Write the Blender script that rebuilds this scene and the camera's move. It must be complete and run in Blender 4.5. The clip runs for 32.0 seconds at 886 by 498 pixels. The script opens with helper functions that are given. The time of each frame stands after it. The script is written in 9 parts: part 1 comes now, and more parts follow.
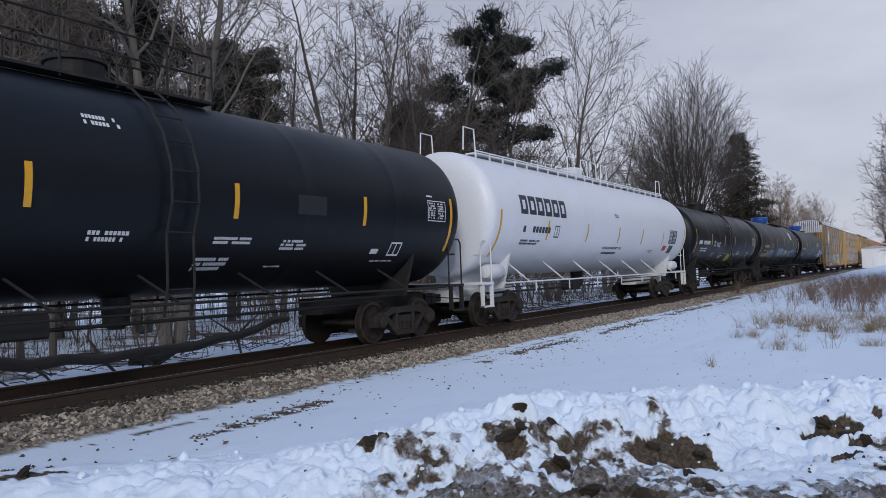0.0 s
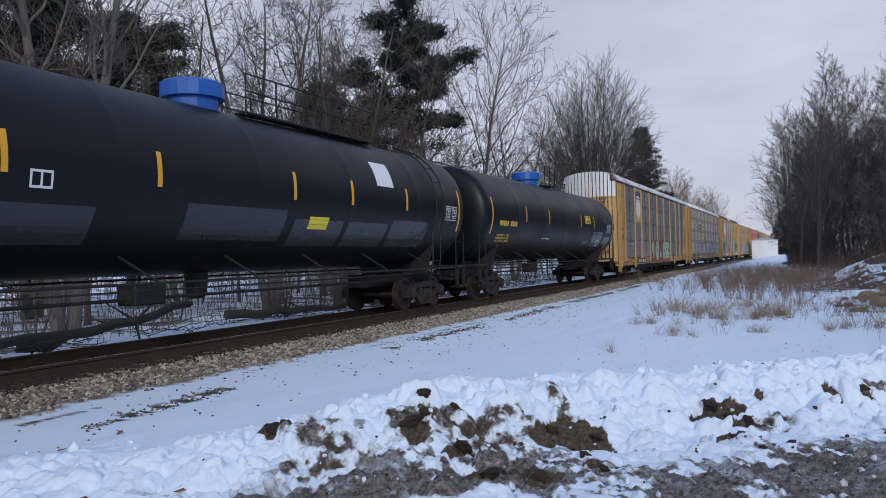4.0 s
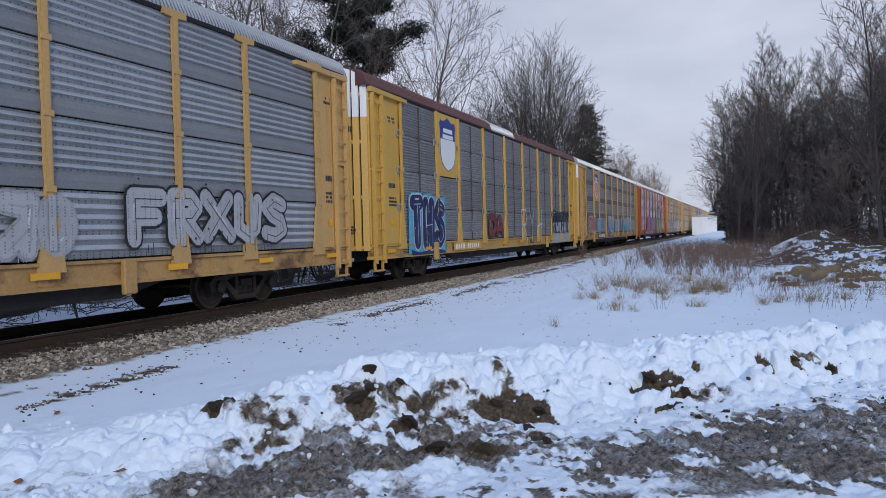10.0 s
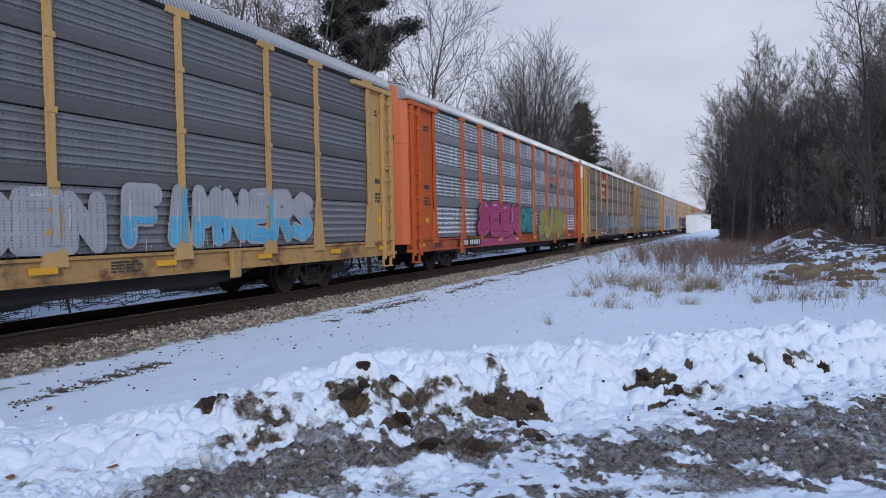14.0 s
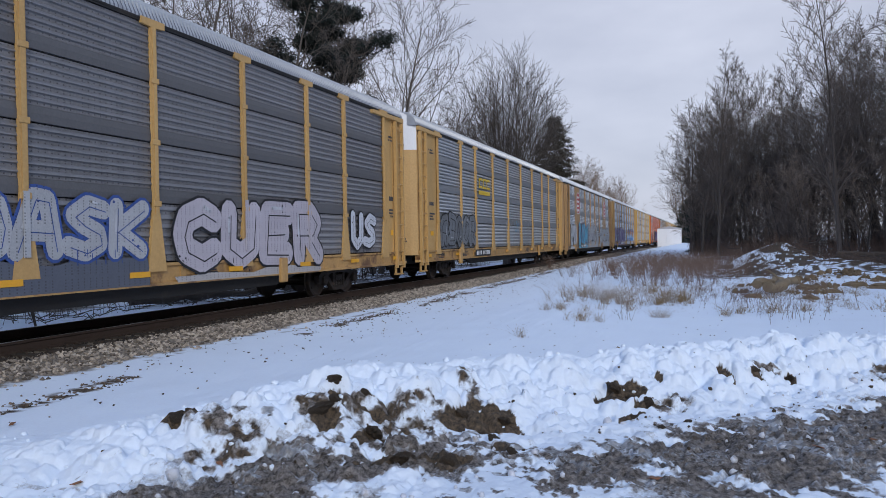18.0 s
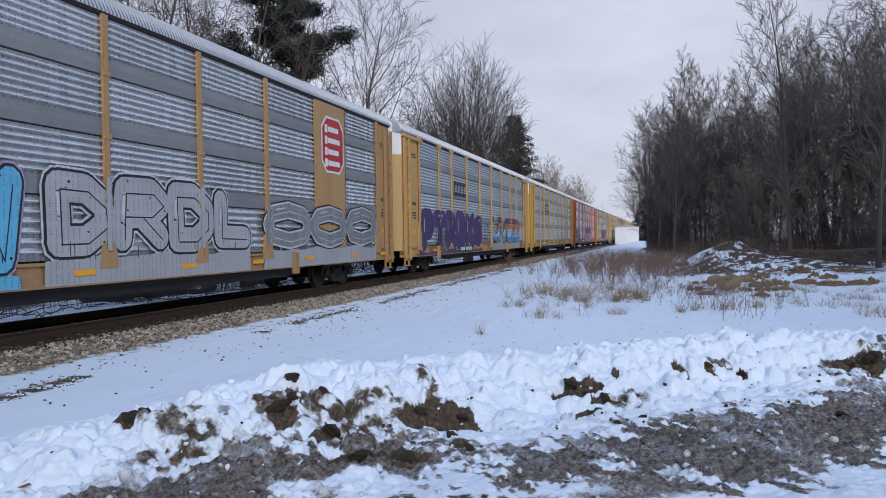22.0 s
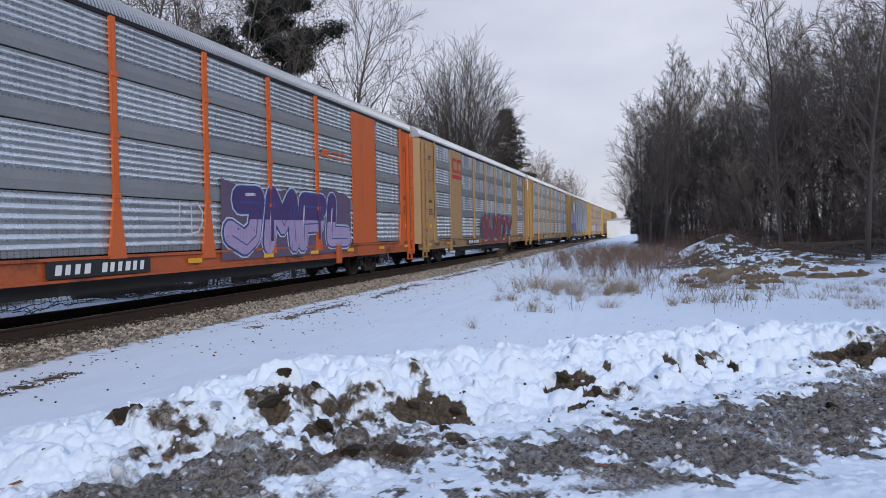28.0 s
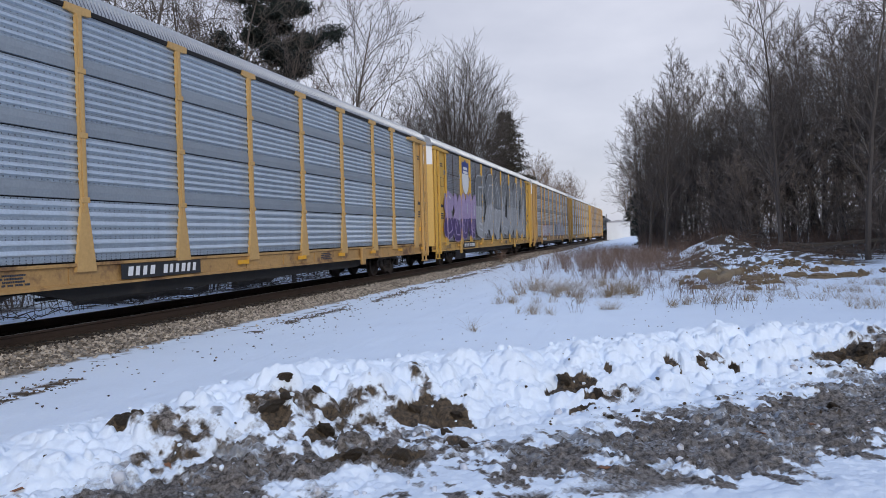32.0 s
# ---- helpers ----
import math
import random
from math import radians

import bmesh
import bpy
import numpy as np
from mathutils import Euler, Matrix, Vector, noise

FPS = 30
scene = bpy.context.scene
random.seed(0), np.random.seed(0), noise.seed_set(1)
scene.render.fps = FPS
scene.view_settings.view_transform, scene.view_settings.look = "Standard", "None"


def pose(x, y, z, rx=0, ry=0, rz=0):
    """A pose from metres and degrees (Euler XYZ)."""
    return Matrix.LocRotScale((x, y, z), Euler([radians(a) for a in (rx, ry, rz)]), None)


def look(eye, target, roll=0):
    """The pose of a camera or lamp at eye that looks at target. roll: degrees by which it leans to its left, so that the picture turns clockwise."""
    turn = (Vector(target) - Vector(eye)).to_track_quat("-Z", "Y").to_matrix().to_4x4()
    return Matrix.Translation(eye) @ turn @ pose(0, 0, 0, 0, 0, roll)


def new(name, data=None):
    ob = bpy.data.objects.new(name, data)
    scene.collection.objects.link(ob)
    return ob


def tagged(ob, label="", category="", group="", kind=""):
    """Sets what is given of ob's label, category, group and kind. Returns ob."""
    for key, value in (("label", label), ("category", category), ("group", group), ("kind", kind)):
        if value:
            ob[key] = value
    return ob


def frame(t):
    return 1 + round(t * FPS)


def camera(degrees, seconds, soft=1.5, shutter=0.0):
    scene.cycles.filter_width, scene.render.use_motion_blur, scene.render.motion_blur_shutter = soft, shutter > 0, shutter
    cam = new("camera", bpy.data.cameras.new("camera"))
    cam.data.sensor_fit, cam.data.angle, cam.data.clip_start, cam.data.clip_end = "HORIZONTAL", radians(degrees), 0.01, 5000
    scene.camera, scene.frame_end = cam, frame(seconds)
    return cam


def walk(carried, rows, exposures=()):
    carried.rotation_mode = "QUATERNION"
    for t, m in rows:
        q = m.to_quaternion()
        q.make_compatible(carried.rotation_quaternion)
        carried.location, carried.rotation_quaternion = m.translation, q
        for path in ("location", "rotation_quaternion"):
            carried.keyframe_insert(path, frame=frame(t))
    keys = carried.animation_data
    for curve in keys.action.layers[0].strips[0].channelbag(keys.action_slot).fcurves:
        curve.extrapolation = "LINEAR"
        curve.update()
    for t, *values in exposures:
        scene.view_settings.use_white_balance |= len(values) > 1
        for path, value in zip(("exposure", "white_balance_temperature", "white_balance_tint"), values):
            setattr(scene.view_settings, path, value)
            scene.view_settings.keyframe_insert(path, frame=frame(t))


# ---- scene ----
# Camera: held by hand near a level crossing, panning slowly to the right
cam = camera(60.5, 32.0, soft=0.5)
PATH = [
    (0.0, pose(-0.042, -0.027, 1.43, 91.90, 2.11, 32.24)),
    (0.5, pose(-0.035, -0.020, 1.43, 91.96, 2.00, 30.35)),
    (1.0, pose(-0.026, -0.014, 1.43, 91.72, 2.09, 28.66)),
    (1.5, pose(-0.020, -0.010, 1.43, 91.35, 1.95, 27.04)),
    (2.0, pose(-0.013, -0.007, 1.43, 90.81, 1.60, 25.93)),
    (2.5, pose(-0.013, -0.006, 1.43, 90.39, 1.57, 25.52)),
    (3.0, pose(-0.013, -0.006, 1.43, 90.23, 1.55, 25.50)),
    (3.5, pose(-0.013, -0.006, 1.43, 90.64, 1.44, 25.51)),
    (5.5, pose(-0.011, -0.005, 1.43, 90.61, 1.43, 25.19)),
    (6.0, pose(-0.011, -0.005, 1.43, 90.01, 1.44, 24.84)),
    (6.5, pose(-0.009, -0.004, 1.43, 89.82, 1.45, 24.33)),
    (7.0, pose(-0.007, -0.003, 1.43, 89.95, 1.46, 23.94)),
    (7.5, pose(-0.006, -0.002, 1.43, 89.74, 1.23, 23.45)),
    (8.0, pose(-0.004, -0.002, 1.43, 89.26, 1.23, 22.89)),
    (8.5, pose(-0.002, -0.001, 1.43, 88.72, 1.29, 22.49)),
    (9.0, pose(0.000, 0.000, 1.43, 88.76, 1.54, 22.25)),
    (9.5, pose(0.000, 0.000, 1.43, 88.76, 1.53, 21.91)),
    (10.0, pose(0.000, 0.000, 1.43, 88.75, 1.41, 21.52)),
    (10.5, pose(0.000, 0.000, 1.43, 88.68, 1.35, 21.50)),
    (11.0, pose(0.000, 0.000, 1.43, 88.54, 1.33, 21.39)),
    (11.5, pose(0.000, 0.000, 1.43, 88.39, 1.38, 21.11)),
    (12.0, pose(0.000, 0.000, 1.43, 88.35, 1.22, 20.96)),
    (12.5, pose(0.000, 0.000, 1.43, 88.38, 1.19, 21.02)),
    (13.0, pose(0.000, 0.000, 1.43, 88.45, 1.10, 21.17)),
    (13.5, pose(0.001, 0.000, 1.43, 88.51, 1.13, 21.19)),
    (15.5, pose(0.006, 0.002, 1.43, 88.54, 1.24, 20.47)),
    (16.0, pose(0.007, 0.003, 1.43, 88.65, 1.30, 20.20)),
    (16.5, pose(0.008, 0.003, 1.43, 88.69, 1.31, 19.98)),
    (17.0, pose(0.009, 0.003, 1.43, 88.58, 1.28, 19.77)),
    (17.5, pose(0.012, 0.004, 1.43, 88.60, 1.32, 19.45)),
    (18.0, pose(0.014, 0.005, 1.43, 89.45, 0.96, 19.13)),
    (18.5, pose(0.017, 0.006, 1.43, 90.19, 0.54, 18.70)),
    (19.0, pose(0.019, 0.006, 1.43, 90.23, 0.52, 18.26)),
    (19.5, pose(0.020, 0.006, 1.43, 90.10, 0.75, 17.77)),
    (20.0, pose(0.021, 0.007, 1.43, 89.91, 0.85, 17.43)),
    (20.5, pose(0.023, 0.007, 1.43, 89.90, 0.90, 17.24)),
    (21.0, pose(0.024, 0.007, 1.43, 89.96, 0.88, 16.96)),
    (21.5, pose(0.025, 0.007, 1.43, 89.72, 0.62, 16.53)),
    (22.0, pose(0.026, 0.008, 1.43, 89.21, 0.79, 16.15)),
    (22.5, pose(0.028, 0.008, 1.43, 88.95, 1.03, 15.96)),
    (23.0, pose(0.029, 0.008, 1.43, 88.89, 1.07, 15.91)),
    (23.5, pose(0.029, 0.008, 1.43, 88.85, 0.99, 15.95)),
    (24.0, pose(0.029, 0.008, 1.43, 88.95, 1.04, 16.03)),
    (24.5, pose(0.029, 0.008, 1.43, 89.16, 1.07, 16.08)),
    (25.0, pose(0.029, 0.008, 1.43, 89.20, 1.09, 16.02)),
    (25.5, pose(0.029, 0.008, 1.43, 89.06, 1.10, 15.89)),
    (27.5, pose(0.029, 0.008, 1.43, 88.90, 0.96, 15.58)),
    (28.0, pose(0.029, 0.008, 1.43, 88.77, 1.06, 15.55)),
    (28.5, pose(0.029, 0.008, 1.43, 88.78, 1.04, 15.46)),
    (29.0, pose(0.029, 0.008, 1.43, 88.81, 1.14, 15.44)),
    (29.5, pose(0.029, 0.008, 1.43, 88.80, 1.12, 15.47)),
    (30.0, pose(0.029, 0.008, 1.43, 88.76, 1.31, 15.43)),
    (30.5, pose(0.029, 0.008, 1.43, 88.76, 1.27, 15.35)),
    (31.0, pose(0.029, 0.008, 1.43, 88.79, 1.35, 15.17)),
    (31.5, pose(0.029, 0.008, 1.43, 88.85, 1.43, 14.95)),
    (32.0, pose(0.029, 0.008, 1.43, 89.01, 1.51, 15.55)),
]
EXPOSURES = [(0.0, -0.03, 6500, 10), (1.0, -0.27, 6280, 10), (2.0, -0.1, 6350, 10), (3.0, 0.04, 6350, 10), (6.0, 0.02, 6280, 10), (13.0, 0.1, 6300, 10), (17.0, 0.09, 6280, 10),
             (22.0, 0.17, 6400, 10), (25.0, 0.22, 6550, 10), (32.0, 0.2, 6550, 10)]
walk(cam, PATH, EXPOSURES)

# ---- world and sun: bright overcast winter sky ----
world = bpy.data.worlds.new("winter_sky")
scene.world = world
world.use_nodes = True
wt = world.node_tree
wt.nodes.clear()
w_out = wt.nodes.new("ShaderNodeOutputWorld")
w_sky = wt.nodes.new("ShaderNodeTexSky")
w_sky.sky_type, w_sky.sun_disc = "NISHITA", False
w_sky.sun_elevation, w_sky.sun_rotation = radians(20), radians(150)
w_bg1 = wt.nodes.new("ShaderNodeBackground")
w_bg1.inputs["Strength"].default_value = 0.10
wt.links.new(w_sky.outputs["Color"], w_bg1.inputs["Color"])
w_co = wt.nodes.new("ShaderNodeTexCoord")
w_map = wt.nodes.new("ShaderNodeMapping")
w_map.inputs["Scale"].default_value = (1.0, 1.0, 2.6)
w_map.inputs["Location"].default_value = (0.3, 0.1, 0.25)
w_noise = wt.nodes.new("ShaderNodeTexNoise")
w_noise.inputs["Scale"].default_value = 1.9
w_noise.inputs["Detail"].default_value = 6
w_noise.inputs["Roughness"].default_value = 0.52
w_ramp = wt.nodes.new("ShaderNodeValToRGB")
w_ramp.color_ramp.elements[0].position, w_ramp.color_ramp.elements[0].color = 0.36, (0.45, 0.475, 0.585, 1)
w_ramp.color_ramp.elements[1].position, w_ramp.color_ramp.elements[1].color = 0.68, (0.69, 0.71, 0.82, 1)
w_bg2 = wt.nodes.new("ShaderNodeBackground")
w_bg2.inputs["Strength"].default_value = 1.0
w_mix = wt.nodes.new("ShaderNodeMixShader")
w_mix.inputs[0].default_value = 0.9
w_sep = wt.nodes.new("ShaderNodeSeparateXYZ")
w_zen = wt.nodes.new("ShaderNodeMapRange")
w_zen.inputs["From Min"].default_value, w_zen.inputs["From Max"].default_value = 0.33, 1.0
w_zen.inputs["To Min"].default_value, w_zen.inputs["To Max"].default_value = 1.0, 0.82
wt.links.new(w_co.outputs["Generated"], w_sep.inputs[0])
wt.links.new(w_sep.outputs["Z"], w_zen.inputs["Value"])
wt.links.new(w_zen.outputs["Result"], w_bg2.inputs["Strength"])
# thinner, bluer cloud overhead
w_high = wt.nodes.new("ShaderNodeMapRange")
w_high.inputs["From Min"].default_value, w_high.inputs["From Max"].default_value = 0.40, 0.75
w_blue = wt.nodes.new("ShaderNodeMix")
w_blue.data_type = "RGBA"
w_blue.inputs["B"].default_value = (0.39, 0.515, 0.80, 1)
wt.links.new(w_sep.outputs["Z"], w_high.inputs["Value"])
wt.links.new(w_high.outputs["Result"], w_blue.inputs["Factor"])
wt.links.new(w_ramp.outputs["Color"], w_blue.inputs["A"])
for a, b in ((w_co.outputs["Generated"], w_map.inputs["Vector"]), (w_map.outputs["Vector"], w_noise.inputs["Vector"]),
             (w_noise.outputs["Fac"], w_ramp.inputs["Fac"]), (w_blue.outputs["Result"], w_bg2.inputs["Color"]),
             (w_bg1.outputs["Background"], w_mix.inputs[1]), (w_bg2.outputs["Background"], w_mix.inputs[2]),
             (w_mix.outputs["Shader"], w_out.inputs["Surface"])):
    wt.links.new(a, b)
sun = new("sun", bpy.data.lights.new("sun", "SUN"))
sun.data.energy, sun.data.angle, sun.data.color = 1.3, radians(11), (1.0, 0.955, 0.89)
sun.matrix_world = look((30, -52, 24), (0, 0, 0))

# ---- materials ----
def mat(name, color, rough=0.6, metal=0.0, var=0.25, scale=3.0, fine=40.0, bump=0.15, bump_scale=None, dark=None, spec=0.5,
        dirt=None, dirt_at=0.62, dirt_scale=1.2, streak=False):
    """A paint or mineral surface: base colour, coarse and fine variation, worn or dirty patches and small relief."""
    m = bpy.data.materials.new(name)
    m.use_nodes = True
    nt = m.node_tree
    bs = nt.nodes["Principled BSDF"]
    co = nt.nodes.new("ShaderNodeTexCoord")
    mp = nt.nodes.new("ShaderNodeMapping")
    if streak:
        mp.inputs["Scale"].default_value = (2.2, 2.2, 0.25)
    nt.links.new(co.outputs["Object"], mp.inputs["Vector"])
    n1 = nt.nodes.new("ShaderNodeTexNoise")
    n1.inputs["Scale"].default_value, n1.inputs["Detail"].default_value = scale, 5
    n2 = nt.nodes.new("ShaderNodeTexNoise")
    n2.inputs["Scale"].default_value, n2.inputs["Detail"].default_value = fine, 3
    nt.links.new(mp.outputs["Vector"], n1.inputs["Vector"])
    nt.links.new(co.outputs["Object"], n2.inputs["Vector"])
    oi = nt.nodes.new("ShaderNodeObjectInfo")
    hsv = nt.nodes.new("ShaderNodeHueSaturation")
    hsv.inputs["Color"].default_value = (*color, 1)
    add = nt.nodes.new("ShaderNodeMath")
    add.operation = "ADD"
    nt.links.new(n1.outputs["Fac"], add.inputs[0])
    nt.links.new(n2.outputs["Fac"], add.inputs[1])
    add2 = nt.nodes.new("ShaderNodeMath")
    add2.operation = "MULTIPLY_ADD"
    add2.inputs[1].default_value = 0.35
    nt.links.new(oi.outputs["Random"], add2.inputs[0])
    nt.links.new(add.outputs[0], add2.inputs[2])
    rng = nt.nodes.new("ShaderNodeMapRange")
    rng.inputs["From Min"].default_value, rng.inputs["From Max"].default_value = 0.65, 1.7
    rng.inputs["To Min"].default_value, rng.inputs["To Max"].default_value = 1 - var, 1 + var
    nt.links.new(add2.outputs[0], rng.inputs["Value"])
    nt.links.new(rng.outputs["Result"], hsv.inputs["Value"])
    last = hsv.outputs["Color"]
    if dirt:
        n3 = nt.nodes.new("ShaderNodeTexNoise")
        n3.inputs["Scale"].default_value, n3.inputs["Detail"].default_value, n3.inputs["Roughness"].default_value = dirt_scale, 7, 0.65
        nt.links.new(mp.outputs["Vector"], n3.inputs["Vector"])
        r3 = nt.nodes.new("ShaderNodeMapRange")
        r3.inputs["From Min"].default_value, r3.inputs["From Max"].default_value = dirt_at, dirt_at + 0.14
        nt.links.new(n3.outputs["Fac"], r3.inputs["Value"])
        mx = nt.nodes.new("ShaderNodeMix")
        mx.data_type = "RGBA"
        mx.inputs["B"].default_value = (*dirt, 1)
        nt.links.new(r3.outputs["Result"], mx.inputs["Factor"])
        nt.links.new(last, mx.inputs["A"])
        last = mx.outputs["Result"]
    nt.links.new(last, bs.inputs["Base Color"])
    bs.inputs["Roughness"].default_value, bs.inputs["Metallic"].default_value = rough, metal
    bs.inputs["Specular IOR Level"].default_value = spec
    rr = nt.nodes.new("ShaderNodeMapRange")
    rr.inputs["To Min"].default_value, rr.inputs["To Max"].default_value = max(rough - 0.12, 0.05), min(rough + 0.12, 1)
    nt.links.new(n1.outputs["Fac"], rr.inputs["Value"])
    nt.links.new(rr.outputs["Result"], bs.inputs["Roughness"])
    if bump:
        bp = nt.nodes.new("ShaderNodeBump")
        bp.inputs["Strength"].default_value, bp.inputs["Distance"].default_value = bump, 0.01
        nt.links.new(n2.outputs["Fac"], bp.inputs["Height"])
        nt.links.new(bp.outputs["Normal"], bs.inputs["Normal"])
    return m


def screen_mat(name, color, rough=0.5, metal=0.35, hole=0.125, row=0.046, dirt=(0.12, 0.09, 0.07), dirt_at=0.62, depth=0.8):
    """Galvanised side sheet with rows of punched slots; hole and row are the pitches along and up."""
    m = mat(name, color, rough, metal, 0.38, 1.6, 25, 0.08, dirt=dirt, dirt_at=dirt_at, dirt_scale=0.8, streak=True)
    return slots(m, hole, row, depth)


def slots(m, hole=0.125, row=0.046, depth=0.5):
    """Rows of punched dark slots through a sheet and whatever is painted on it."""
    nt = m.node_tree
    bs = nt.nodes["Principled BSDF"]
    src = bs.inputs["Base Color"].links[0].from_socket
    co = nt.nodes.new("ShaderNodeTexCoord")
    sp = nt.nodes.new("ShaderNodeSeparateXYZ")
    nt.links.new(co.outputs["Object"], sp.inputs[0])

    def wave(sock, pitch, open_part):
        a = nt.nodes.new("ShaderNodeMath")
        a.operation = "MULTIPLY"
        a.inputs[1].default_value = 1 / pitch
        nt.links.new(sock, a.inputs[0])
        b = nt.nodes.new("ShaderNodeMath")
        b.operation = "FRACT"
        nt.links.new(a.outputs[0], b.inputs[0])
        c = nt.nodes.new("ShaderNodeMath")
        c.operation = "LESS_THAN"
        c.inputs[1].default_value = open_part
        nt.links.new(b.outputs[0], c.inputs[0])
        return c.outputs[0]

    a = wave(sp.outputs["Y"], hole, 0.42 if hole < 0.1 else 0.2)
    b = wave(sp.outputs["Z"], row, 0.36 if hole < 0.1 else 0.5)
    mul = nt.nodes.new("ShaderNodeMath")
    mul.operation = "MULTIPLY"
    nt.links.new(a, mul.inputs[0])
    nt.links.new(b, mul.inputs[1])
    # groups of slots with plain strips between them
    g = wave(sp.outputs["Z"], row * 5.5, 0.75)
    g2 = wave(sp.outputs["Y"], hole * 9, 0.86)
    for s in (g, g2):
        mm = nt.nodes.new("ShaderNodeMath")
        mm.operation = "MULTIPLY"
        nt.links.new(mul.outputs[0], mm.inputs[0])
        nt.links.new(s, mm.inputs[1])
        mul = mm
    dd = nt.nodes.new("ShaderNodeMath")
    dd.operation = "MULTIPLY"
    dd.inputs[1].default_value = depth
    nt.links.new(mul.outputs[0], dd.inputs[0])
    mx = nt.nodes.new("ShaderNodeMix")
    mx.data_type = "RGBA"
    mx.inputs["B"].default_value = (0.012, 0.012, 0.014, 1)
    nt.links.new(dd.outputs[0], mx.inputs["Factor"])
    nt.links.new(src, mx.inputs["A"])
    nt.links.new(mx.outputs["Result"], bs.inputs["Base Color"])
    return m


